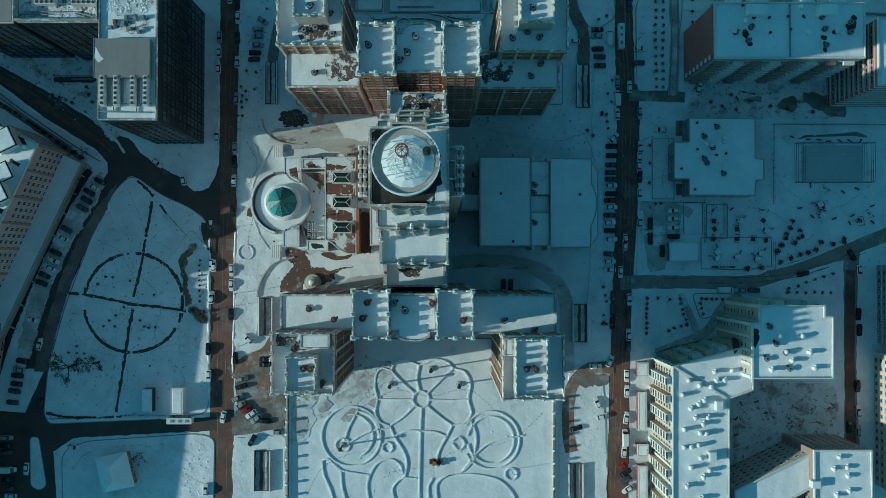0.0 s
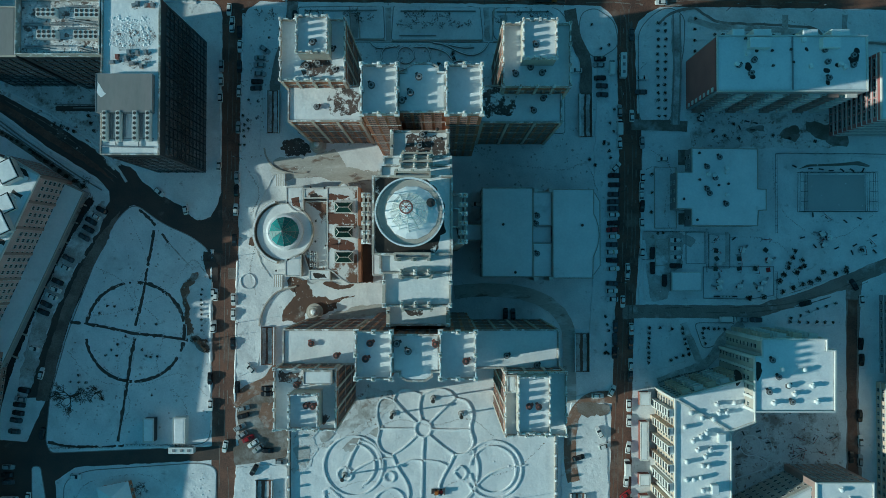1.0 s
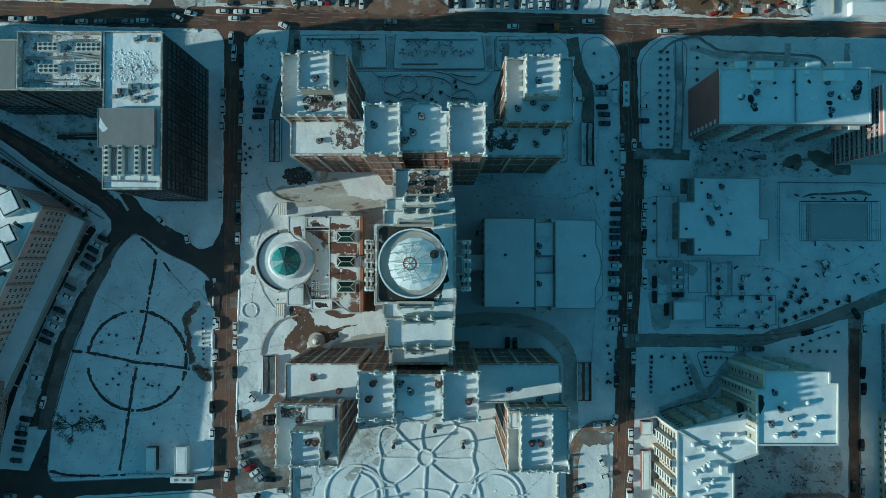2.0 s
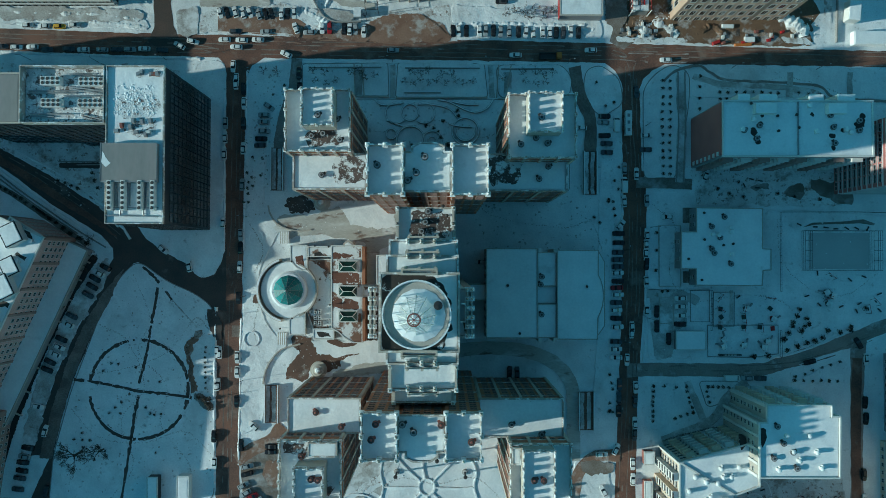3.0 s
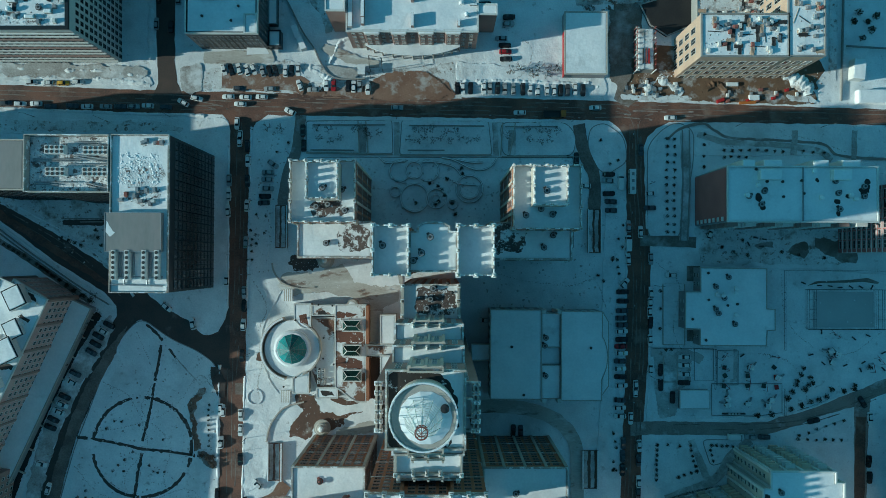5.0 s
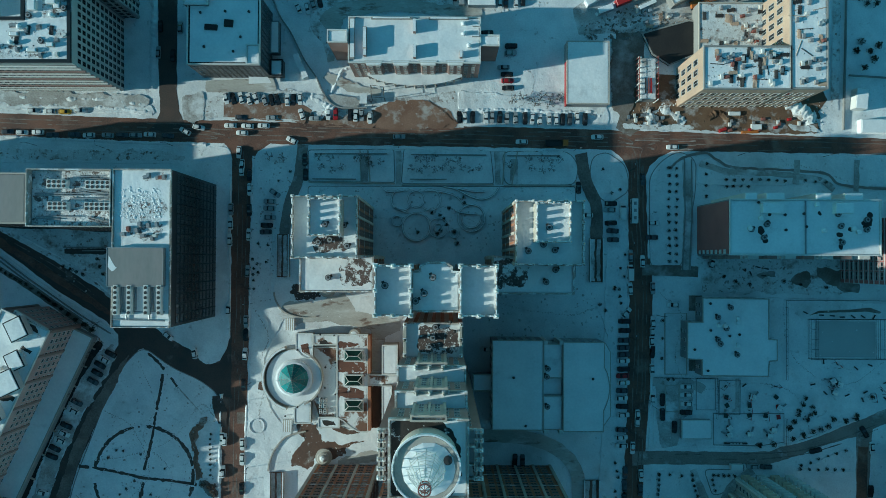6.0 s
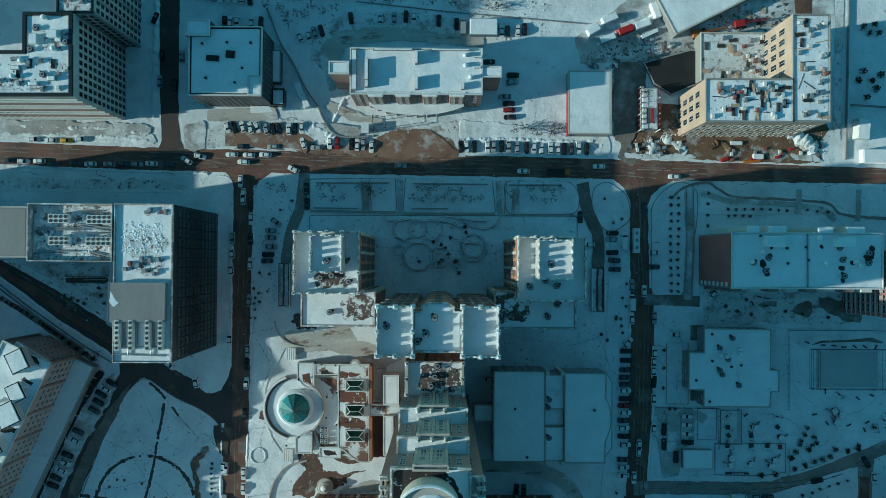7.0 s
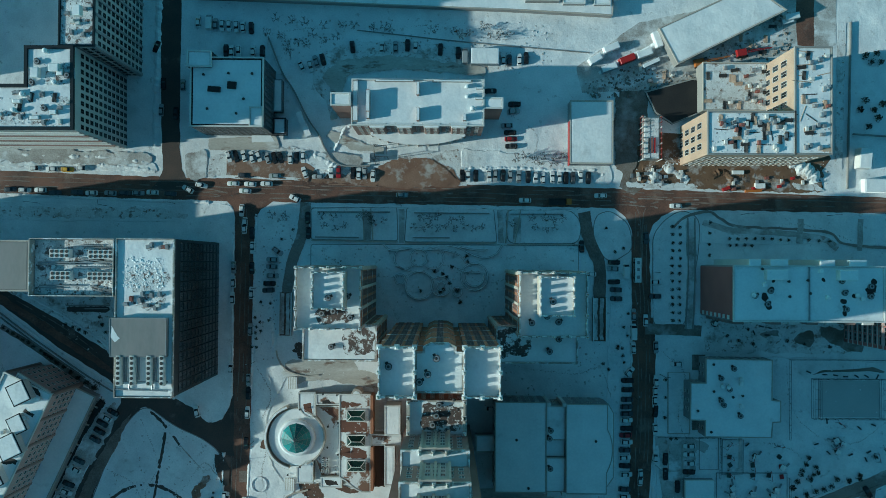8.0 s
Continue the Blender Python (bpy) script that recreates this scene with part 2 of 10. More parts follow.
def prism(bm, pts, z0, z1, mat=0, top=True, bottom=True):
    pts = ccw(pts)
    lo = [bm.verts.new((x, y, z0)) for x, y in pts]
    hi = [bm.verts.new((x, y, z1)) for x, y in pts]
    faces = []
    n = len(pts)
    for i in range(n):
        faces.append(bm.faces.new((lo[i], lo[(i + 1) % n], hi[(i + 1) % n], hi[i])))
    if top:
        faces.append(bm.faces.new(hi))
    if bottom:
        faces.append(bm.faces.new(lo[::-1]))
    for f in faces:
        f.material_index = mat
    return faces


def ring(bm, outer, inner, z0, z1, mat=0):
    """A wall along an outline, between an outer and an inner line."""
    outer, inner = list(outer), list(inner)
    n = len(outer)
    v = [[bm.verts.new((x, y, z)) for x, y in line] for line in (outer, inner) for z in (z0, z1)]
    ol, oh, il, ih = v
    for i in range(n):
        j = (i + 1) % n
        for q in ((ol[i], ol[j], oh[j], oh[i]), (oh[i], oh[j], ih[j], ih[i]), (ih[i], ih[j], il[j], il[i]), (il[i], il[j], ol[j], ol[i])):
            bm.faces.new(q).material_index = mat


def box(bm, x, y, z, sx, sy, sz, mat=0, turn=0.0, taper=1.0):
    """A box that stands on z, turned about its upright axis, tapered to the top."""
    c, s = math.cos(radians(turn)), math.sin(radians(turn))
    v = []
    for k, h in ((1, 0), (taper, sz)):
        for u, w in ((-1, -1), (1, -1), (1, 1), (-1, 1)):
            a, b = u * sx / 2 * k, w * sy / 2 * k
            v.append(bm.verts.new((x + a * c - b * s, y + a * s + b * c, z + h)))
    for q in ((0, 3, 2, 1), (4, 5, 6, 7), (0, 1, 5, 4), (1, 2, 6, 5), (2, 3, 7, 6), (3, 0, 4, 7)):
        bm.faces.new([v[i] for i in q]).material_index = mat


def tube(bm, x, y, z, r0, r1, h, sides=12, mat=0, top=True):
    a = [bm.verts.new((x + r0 * math.cos(i * math.tau / sides), y + r0 * math.sin(i * math.tau / sides), z)) for i in range(sides)]
    b = [bm.verts.new((x + r1 * math.cos(i * math.tau / sides), y + r1 * math.sin(i * math.tau / sides), z + h)) for i in range(sides)]
    for i in range(sides):
        bm.faces.new((a[i], a[(i + 1) % sides], b[(i + 1) % sides], b[i])).material_index = mat
    if top:
        bm.faces.new(b).material_index = mat
    bm.faces.new(a[::-1]).material_index = mat


def rod(bm, p, q, r, sides=5, mat=0, r2=None):
    """A thin bar from p to q."""
    p, q = Vector(p), Vector(q)
    d = (q - p).normalized()
    u = d.orthogonal().normalized()
    w = d.cross(u)
    r2 = r if r2 is None else r2
    a = [bm.verts.new(p + (u * math.cos(i * math.tau / sides) + w * math.sin(i * math.tau / sides)) * r) for i in range(sides)]
    b = [bm.verts.new(q + (u * math.cos(i * math.tau / sides) + w * math.sin(i * math.tau / sides)) * r2) for i in range(sides)]
    for i in range(sides):
        bm.faces.new((a[i], a[(i + 1) % sides], b[(i + 1) % sides], b[i])).material_index = mat
    bm.faces.new(b).material_index = mat
    bm.faces.new(a[::-1]).material_index = mat


def thing(name, label, category, group="", x=0.0, y=0.0, z=0.0, kind=""):
    ob = new(name)
    ob.empty_display_size = 0.5
    ob.location = (x, y, z)
    return tagged(ob, label, category, group, kind)


WINDOW_MESHES = {}


def window_mesh(w, h, frame_mat, glass):
    """A window with a proud frame, a set-back pane and a mullion; it looks along -y, its middle at the origin."""
    key = (round(w, 2), round(h, 2), frame_mat.name, glass.name)
    if key in WINDOW_MESHES:
        return WINDOW_MESHES[key]
    bm = bmesh.new()
    t, d = 0.10, 0.14
    o = [(-w / 2, -h / 2), (w / 2, -h / 2), (w / 2, h / 2), (-w / 2, h / 2)]
    i = [(-w / 2 + t, -h / 2 + t), (w / 2 - t, -h / 2 + t), (w / 2 - t, h / 2 - t), (-w / 2 + t, h / 2 - t)]
    vo0 = [bm.verts.new((x, 0.05, z)) for x, z in o]
    vo = [bm.verts.new((x, -d, z)) for x, z in o]
    vi = [bm.verts.new((x, -d, z)) for x, z in i]
    vp = [bm.verts.new((x, -0.03, z)) for x, z in i]
    for k in range(4):
        j = (k + 1) % 4
        bm.faces.new((vo0[k], vo0[j], vo[j], vo[k]))
        bm.faces.new((vo[k], vo[j], vi[j], vi[k]))
        bm.faces.new((vi[k], vi[j], vp[j], vp[k]))
    bm.faces.new(vp).material_index = 1
    if w > 1.0:
        q = [bm.verts.new((x, y, z)) for x, y, z in ((-0.05, -d * 0.8, -h / 2 + t), (0.05, -d * 0.8, -h / 2 + t), (0.05, -d * 0.8, h / 2 - t), (-0.05, -d * 0.8, h / 2 - t))]
        bm.faces.new(q)
    bmesh.ops.recalc_face_normals(bm, faces=bm.faces)
    me = bpy.data.meshes.new("window")
    bm.to_mesh(me)
    bm.free()
    me.materials.append(frame_mat)
    me.materials.append(glass)
    WINDOW_MESHES[key] = me
    return me


MIDDLE = Vector((-3.0, 44.0))


def windows_on(owner, spots, w, h, frame_mat=FRAME, glass=GLASS, cap=150):
    """Windows at (x, y, z, heading) spots: the ones that face the middle of the place are parts, the rest one joined part."""
    me = window_mesh(w, h, frame_mat, glass)
    cap = cap // 2
    spots.sort(key=lambda s: -(math.sin(s[3]) * (MIDDLE.x - s[0]) - math.cos(s[3]) * (MIDDLE.y - s[1])) > 0)
    for x, y, z, a in spots[:cap]:
        ob = new("window", me)
        ob.parent = owner
        ob.matrix_parent_inverse = Matrix.Translation(-owner.location)
        ob.location, ob.rotation_euler = (x, y, z), (0, 0, a)
    if len(spots) > cap:
        base = [v.co.copy() for v in me.vertices]
        polys = [(tuple(p.vertices), p.material_index) for p in me.polygons]
        verts, faces, idx = [], [], []
        for x, y, z, a in spots[cap:]:
            m = Matrix.Translation((x, y, z)) @ Matrix.Rotation(a, 4, "Z")
            k = len(verts)
            verts += [tuple(m @ c) for c in base]
            faces += [tuple(k + i for i in p) for p, _ in polys]
            idx += [i for _, i in polys]
        ob = raw("window_rest", verts, faces, [frame_mat, glass], owner)
        ob.data.polygons.foreach_set("material_index", idx)
        ob.matrix_parent_inverse = Matrix.Translation(-owner.location)
        ob["kind"] = "stuff"


def facade_spots(pts, z0, z1, storey, bay, skip=(), first=1.6):
    spots = []
    pts = ccw(pts)
    for i, a in enumerate(pts):
        if i in skip:
            continue
        b = pts[(i + 1) % len(pts)]
        L = math.dist(a, b)
        n, m = int((L - 0.8) // bay), int((z1 - z0 - 0.6) // storey)
        if n < 1 or m < 1:
            continue
        heading = math.atan2(b[1] - a[1], b[0] - a[0])
        for j in range(n):
            u = (L - n * bay) / 2 + (j + 0.5) * bay
            for k in range(m):
                spots.append((a[0] + (b[0] - a[0]) * u / L, a[1] + (b[1] - a[1]) * u / L, z0 + first + k * storey, heading))
    return spots


def snow_top(owner, pts, z, mat=None, name="roof_snow", thick=0.25, label=""):
    """A blanket of snow on a flat roof: a sheet with rounded, sagging edges."""
    bm = bmesh.new()
    rim, mid = inset(pts, 0.02), inset(pts, 0.45)
    a = [bm.verts.new((x, y, z)) for x, y in rim]
    b = [bm.verts.new((x, y, z + thick * 0.75)) for x, y in inset(pts, 0.12)]
    c = [bm.verts.new((x, y, z + thick)) for x, y in mid]
    n = len(a)
    for i in range(n):
        j = (i + 1) % n
        bm.faces.new((a[i], a[j], b[j], b[i]))
        bm.faces.new((b[i], b[j], c[j], c[i]))
    bm.faces.new(c)
    return part(name, bm, mat or ROOF_SNOW, owner, label)


def block(owner, pts, z0, z1, wall, parapet=0.8, lip=0.35, roof=None, coping=None, storey=3.2, bay=3.0, win=(1.5, 1.6), glass=None, frame_mat=None, skip=(), cap=150, bands=0, piers=0.0, pier_mat=None, windows=True, wall_name="wall"):
    """A storeyed block on an owner: wall, parapet, snow on the roof, string courses, piers and windows."""
    pts = ccw(pts)
    bm = bmesh.new()
    prism(bm, pts, z0, z1)
    part(wall_name, bm, wall, owner)
    if parapet:
        bm = bmesh.new()
        ring(bm, inset(pts, -0.12), inset(pts, lip), z1 - 0.25, z1 + parapet)
        part("parapet", bm, coping or STONE, owner)
    snow_top(owner, inset(pts, lip if parapet else -0.05), z1, roof)
    if bands:
        k = 1
        while z0 + k * bands * storey < z1 - 1:
            bm = bmesh.new()
            zz = z0 + k * bands * storey - 0.1
            ring(bm, inset(pts, -0.2), inset(pts, 0.05), zz, zz + 0.3)
            part("string_course", bm, coping or STONE, owner)
            k += 1
    if piers:
        for i, a in enumerate(pts):
            b = pts[(i + 1) % len(pts)]
            L = math.dist(a, b)
            n = max(1, round(L / piers))
            if L < 4:
                continue
            for j in range(n + 1):
                bm = bmesh.new()
                f = min(max(j / n, 0.4 / L), 1 - 0.4 / L)
                box(bm, a[0] + (b[0] - a[0]) * f, a[1] + (b[1] - a[1]) * f, z0, 0.9, 0.7, z1 - z0 - 0.3, 0, math.degrees(math.atan2(b[1] - a[1], b[0] - a[0])))
                part("pier", bm, pier_mat or STONE, owner)
    if windows:
        windows_on(owner, facade_spots(pts, z0, z1, storey, bay, skip), win[0], win[1], frame_mat or FRAME, glass or GLASS, cap)


def slab(name, pts, z0, z1, mat, label, category="ground", kind="structure", bevel=0.15):
    """A raised piece of ground with a rounded rim."""
    bm = bmesh.new()
    pts = ccw(pts)
    lo = [bm.verts.new((x, y, z0)) for x, y in pts]
    mi = [bm.verts.new((x, y, z1 - bevel * 0.5)) for x, y in inset(pts, bevel * 0.25)]
    hi = [bm.verts.new((x, y, z1)) for x, y in inset(pts, bevel)]
    n = len(pts)
    for i in range(n):
        j = (i + 1) % n
        bm.faces.new((lo[i], lo[j], mi[j], mi[i]))
        bm.faces.new((mi[i], mi[j], hi[j], hi[i]))
    bm.faces.new(hi)
    return tagged(mesh_object(name, bm, mat, flat=True), label, category, "", kind)


def sheet(name, pts, z, mat, label, category="road", kind="structure"):
    bm = bmesh.new()
    bm.faces.new([bm.verts.new((x, y, z)) for x, y in ccw(pts)])
    return tagged(mesh_object(name, bm, mat, flat=True), label, category, "", kind)


def rounded(pts, r, steps=5):
    """The outline with its corners rounded by r."""
    pts, out = ccw(pts), []
    for i, b in enumerate(pts):
        a, c = Vector(pts[i - 1]), Vector(pts[(i + 1) % len(pts)])
        b = Vector(b)
        k = min(r, (a - b).length * 0.45, (c - b).length * 0.45)
        p, q = b + (a - b).normalized() * k, b + (c - b).normalized() * k
        for s in range(steps + 1):
            f = s / steps
            out.append(tuple(p * (1 - f) ** 2 + b * 2 * f * (1 - f) + q * f * f))
    return out


def smooth_line(pts, steps=8):
    """A smooth line through a few points."""
    p = [Vector(q) for q in pts]
    p = [p[0] * 2 - p[1]] + p + [p[-1] * 2 - p[-2]]
    out = []
    for i in range(1, len(p) - 2):
        for s in range(steps):
            f = s / steps
            out.append(tuple(0.5 * (2 * p[i] + (p[i + 1] - p[i - 1]) * f + (2 * p[i - 1] - 5 * p[i] + 4 * p[i + 1] - p[i + 2]) * f * f + (3 * p[i] - p[i - 1] - 3 * p[i + 1] + p[i + 2]) * f ** 3)))
    return out + [tuple(p[-2])]


def strip_outline(line, width):
    """The outline of a band along a line."""
    left, right = [], []
    for i, p in enumerate(line):
        a, b = Vector(line[max(0, i - 1)]), Vector(line[min(len(line) - 1, i + 1)])
        d = (b - a).normalized()
        nrm = Vector((-d.y, d.x)) * width / 2
        left.append(tuple(Vector(p) + nrm))
        right.append(tuple(Vector(p) - nrm))
    return left, right


def band(bm, line, width, z0, z1, mat=0):
    """A low wall, kerb or bed of even width along a line."""
    left, right = strip_outline(line, width)
    v = [[bm.verts.new((x, y, z)) for x, y in side] for side in (left, right) for z in (z0, z1)]
    ll, lh, rl, rh = v
    for i in range(len(line) - 1):
        for q in ((ll[i], ll[i + 1], lh[i + 1], lh[i]), (lh[i], lh[i + 1], rh[i + 1], rh[i]), (rh[i], rh[i + 1], rl[i + 1], rl[i])):
            bm.faces.new(q).material_index = mat
    for i in (0, -1):
        bm.faces.new((ll[i], lh[i], rh[i], rl[i])).material_index = mat


def circle(cx, cy, r, n=40, a0=0.0, a1=360.0):
    full = abs(a1 - a0) >= 360
    return [(cx + r * math.cos(radians(a0 + (a1 - a0) * i / (n if full else n - 1))), cy + r * math.sin(radians(a0 + (a1 - a0) * i / (n if full else n - 1)))) for i in range(n)]

# ---- ground, blocks and streets ----
tagged(slab("ground", rect(-1500, -1500, 1500, 1500), -3.0, 0.0, SNOW, "snow-covered ground reaching to the horizon"), kind="structure")


def road(name, pts, label, mat=None, z=0.03):
    return sheet(name, ragged(pts, 0.35, 1.6), z, mat or ROAD, label)


road("road_cross", [(-276.5, 124.3), (-170.2, 121.1), (-106.5, 119.0), (-59.8, 118.3), (-0.3, 117.2), (80.4, 115.4), (162.9, 113.1), (318.4, 109.0), (318.3, 102.2), (162.8, 107.2), (80.4, 108.2), (-0.3, 109.4), (-81.0, 110.1), (-131.9, 111.2), (-170.1, 112.6), (-276.3, 115.4)], "brown slushy asphalt cross street")
road("road_west", [(-90.3, 111.4), (-86.9, 110.1), (-84.8, 107.6), (-83.9, 104.2), (-83.9, 54.5), (-84.1, 29.1), (-87.2, 18.6), (-86.9, -38.5), (-86.4, -146.3), (-77.6, -146.2), (-78.1, -38.5), (-77.6, 8.1), (-76.9, 54.5), (-76.3, 84.2), (-76.0, 103.8), (-74.1, 107.2), (-70.3, 109.7), (-68.2, 111.0)], "dark wet asphalt street lined with parked cars", z=0.035)
road("road_east", [(57.0, 109.4), (59.6, 107.6), (62.6, 105.2), (64.9, 100.4), (64.7, 84.7), (65.3, 55.0), (64.2, 8.6), (62.3, -38.1), (59.1, -145.8), (67.9, -145.8), (69.7, -38.0), (70.8, -8.2), (73.1, 21.2), (74.0, 55.0), (71.7, 84.7), (71.3, 98.5), (72.6, 102.3), (76.0, 105.7), (82.0, 108.6)], "dark slushy asphalt street with tyre tracks", z=0.04)
road("road_diagonal", [(-255.3, 128.3), (-169.6, 76.4), (-150.5, 65.9), (-134.5, 56.0), (-123.8, 49.0), (-118.0, 47.4), (-114.0, 44.0), (-108.8, 38.8), (-103.8, 36.2), (-98.0, 34.0), (-95.8, 30.0), (-91.8, 27.6), (-87.8, 29.2), (-85.0, 34.0), (-83.5, 40.0), (-83.4, 14.8), (-88.0, 15.6), (-95.0, 20.7), (-105.6, 25.3), (-116.3, 33.2), (-118.4, 32.6), (-123.4, 24.4), (-128.6, 14.9), (-133.8, 4.4), (-138.9, -7.2), (-142.0, -15.6), (-145.4, -28.3), (-147.3, -38.8), (-155.9, -38.8), (-151.6, -23.9), (-147.4, -11.3), (-143.2, -0.7), (-137.0, 11.9), (-130.9, 26.7), (-125.6, 34.6), (-125.8, 38.5), (-130.3, 43.2), (-139.3, 48.7), (-149.9, 55.4), (-160.6, 63.2), (-170.4, 70.4), (-255.2, 120.8)], "dark asphalt street between snowy verges", ASPHALT, z=0.045)
road("road_south_west", [(-147.4, -36.2), (-155.6, -55.1), (-270.4, -48.8), (-269.6, -90.6), (-168.9, -86.8), (-163.3, -194.0), (-143.5, -194.0), (-143.7, -86.8), (-144.9, -69.7), (-137.6, -64.5), (-84.0, -61.8), (-84.0, -56.7), (-122.9, -58.2), (-146.1, -58.2), (-148.7, -53.0), (-145.2, -40.4)], "dark asphalt junction with snow banks", ASPHALT, z=0.05)
road("road_curve", [(66.4, -4.4), (74.0, -4.0), (90.2, -4.1), (108.5, -4.3), (117.4, -3.9), (126.2, -0.9), (138.2, 3.7), (150.2, 7.1), (161.4, 12.2), (300.6, 62.0), (300.5, 56.0), (163.6, 7.6), (156.0, 4.4), (154.6, -15.3), (154.2, -43.1), (155.8, -86.8), (153.3, -194.0), (147.6, -194.0), (149.1, -86.8), (149.6, -43.1), (149.8, -15.3), (149.8, 1.6), (139.8, -1.1), (127.4, -5.7), (117.8, -8.7), (108.5, -9.2), (90.2, -9.0), (74.0, -8.9), (66.3, -9.6)], "curving trodden asphalt lane", CURVE, z=0.045)
road("road_north_west", [(-112.7, 272.0), (-112.7, 186.0), (-112.1, 143.3), (-111.2, 122.0), (-112.9, 117.3), (-115.8, 114.8), (-98.8, 114.0), (-101.8, 117.0), (-104.0, 122.1), (-105.0, 130.6), (-105.0, 164.7), (-104.8, 186.0), (-105.9, 272.1)], "dark asphalt side street", ASPHALT, z=0.045)
road("road_north_east", [(60.3, 161.5), (59.6, 135.8), (62.4, 125.2), (60.2, 116.6), (65.6, 113.4), (69.8, 116.6), (69.4, 127.3), (70.9, 148.7), (72.0, 161.6)], "dirty construction access lane", DIRTY, z=0.045)
road("site_ground", [(62.4, 138.0), (93.2, 135.9), (135.8, 134.8), (139.6, 127.6), (134.6, 121.6), (136.7, 116.5), (80.4, 117.1), (62.4, 123.0)], "churned brown building-site ground with snow", SOIL, z=0.05)
road("forecourt_paving", [(-34.3, 126.9), (-0.3, 130.3), (2.9, 116.4), (-61.9, 118.3), (-63.0, 123.0)], "brown trodden forecourt paving", SCUFFED, z=0.05)
road("site_yard", [(43.8, 161.4), (67.2, 178.6), (109.7, 187.4), (141.6, 187.6), (141.6, 170.5), (107.6, 163.9), (90.6, 151.0), (69.3, 153.0), (46.0, 151.8)], "dirty construction yard with rubble", TRODDEN, z=0.055)

# snow-covered blocks, a kerb's height above the streets
VERGES, RAISED = [0], []


def verge(name, pts, label, r=1.5, h=0.16, mat=None, kerb=True):
    VERGES[0] += 1
    h += 0.004 * VERGES[0]
    pts = rounded(pts, r)
    if not kerb:
        pts = ragged(pts, 0.6, 1.3)
    RAISED.append((pts, h))
    ob = slab(name, pts, 0.0, h, mat or SNOW, label)
    if kerb:
        bm = bmesh.new()
        ring(bm, inset(pts, -0.28), inset(pts, 0.02), 0.0, 0.14)
        part("kerb", bm, KERB, ob)
    return ob


verge("park_block", [(-116.7, 33.9), (-105.6, 25.9), (-95.0, 21.3), (-88.0, 16.0), (-87.2, -0.4), (-87.4, -27.7), (-87.6, -55.3), (-104.8, -57.4), (-146.8, -59.2), (-148.6, -55.1), (-147.1, -38.3), (-141.0, -15.3), (-130.8, 12.1), (-123.6, 26.9)], "snowy park block crossed by dug paths", 4)
verge("corner_verge", [(-117.0, 47.6), (-104.0, 52.0), (-85.2, 56.6), (-83.9, 45.2), (-84.4, 34.9), (-87.3, 28.9), (-91.8, 26.9), (-96.2, 29.5), (-98.6, 33.3), (-104.1, 35.4), (-109.2, 38.0), (-114.5, 43.2)], "snowy corner verge with saplings", 3, kerb=False)
verge("tower_verge", [(-104.7, 102.8), (-89.4, 109.7), (-84.3, 107.6), (-84.3, 56.6), (-90.0, 48.1), (-99.5, 46.0), (-105.8, 48.1)], "snowy verge beside the dark tower", 4, kerb=False)
verge("cross_street_verge", [(-233.8, 113.4), (-170.1, 109.8), (-131.9, 107.8), (-100.0, 108.8), (-90.3, 108.8), (-86.4, 107.1), (-84.5, 103.7), (-84.5, 102.2), (-170.0, 102.6), (-233.7, 104.9)], "snowy verge along the cross street", 3, kerb=False)
verge("island_north_west", [(-74.7, 102.9), (-72.9, 106.3), (-69.5, 108.5), (-61.8, 108.9), (-58.9, 106.4), (-59.2, 99.1), (-62.2, 92.3), (-68.0, 84.2), (-69.9, 48.2), (-76.2, 48.2), (-76.5, 84.2), (-75.6, 101.2)], "snowy pavement beside the left street", 4, kerb=False)
verge("lawn_west", [(-55.3, 107.7), (-23.4, 108.2), (-22.9, 95.9), (-55.2, 96.2)], "snow-covered lawn with hedges", 1)
verge("lawn_middle", [(-19.4, 108.2), (12.9, 107.9), (14.2, 95.6), (-20.2, 95.5)], "snow-covered lawn with rows of shrubs", 1)
verge("lawn_east", [(17.6, 107.5), (42.2, 107.6), (46.0, 102.7), (44.8, 95.3), (18.4, 95.2)], "snow-covered lawn with hedges", 3)
verge("island_north_east", [(51.5, 105.9), (56.6, 107.6), (63.4, 102.8), (64.7, 97.5), (64.7, 92.8), (57.1, 87.9), (52.0, 92.7), (50.3, 100.0)], "snowy island between two lanes", 5)
verge("island_east_side", [(57.5, 86.8), (64.3, 91.1), (64.7, 80.5), (64.2, 44.4), (63.0, 2.2), (61.3, -27.2), (52.8, -29.3), (54.9, 0.1), (56.0, 55.0)], "snowy pavement with saplings", 2, kerb=False)
verge("east_square", [(72.8, 98.6), (77.2, 104.3), (83.6, 108.2), (90.0, 105.0), (89.9, 93.3), (87.2, 78.4), (84.2, 63.1), (72.9, 63.5)], "snowy square with rows of saplings", 5)
verge("east_north_lawn", [(90.6, 104.4), (99.1, 106.9), (162.8, 106.3), (233.3, 103.4), (233.2, 93.4), (139.8, 95.6), (90.6, 95.4)], "snowy lawn with rows of saplings", 3, kerb=False)
verge("school_ground", [(74.4, 59.7), (83.5, 59.7), (85.6, 53.8), (131.2, 53.1), (162.5, 51.1), (232.8, 49.2), (232.5, 28.1), (162.2, 13.6), (150.0, 7.9), (138.0, 4.5), (126.0, -0.1), (117.2, -3.2), (108.5, -3.6), (77.1, -3.4), (73.9, -2.0)], "snowy school ground and playground", 4, kerb=False)
verge("triangle_lawn", [(126.6, -11.7), (147.8, -1.6), (149.2, -11.7)], "snowy triangular lawn with shrubs", 2, kerb=False)
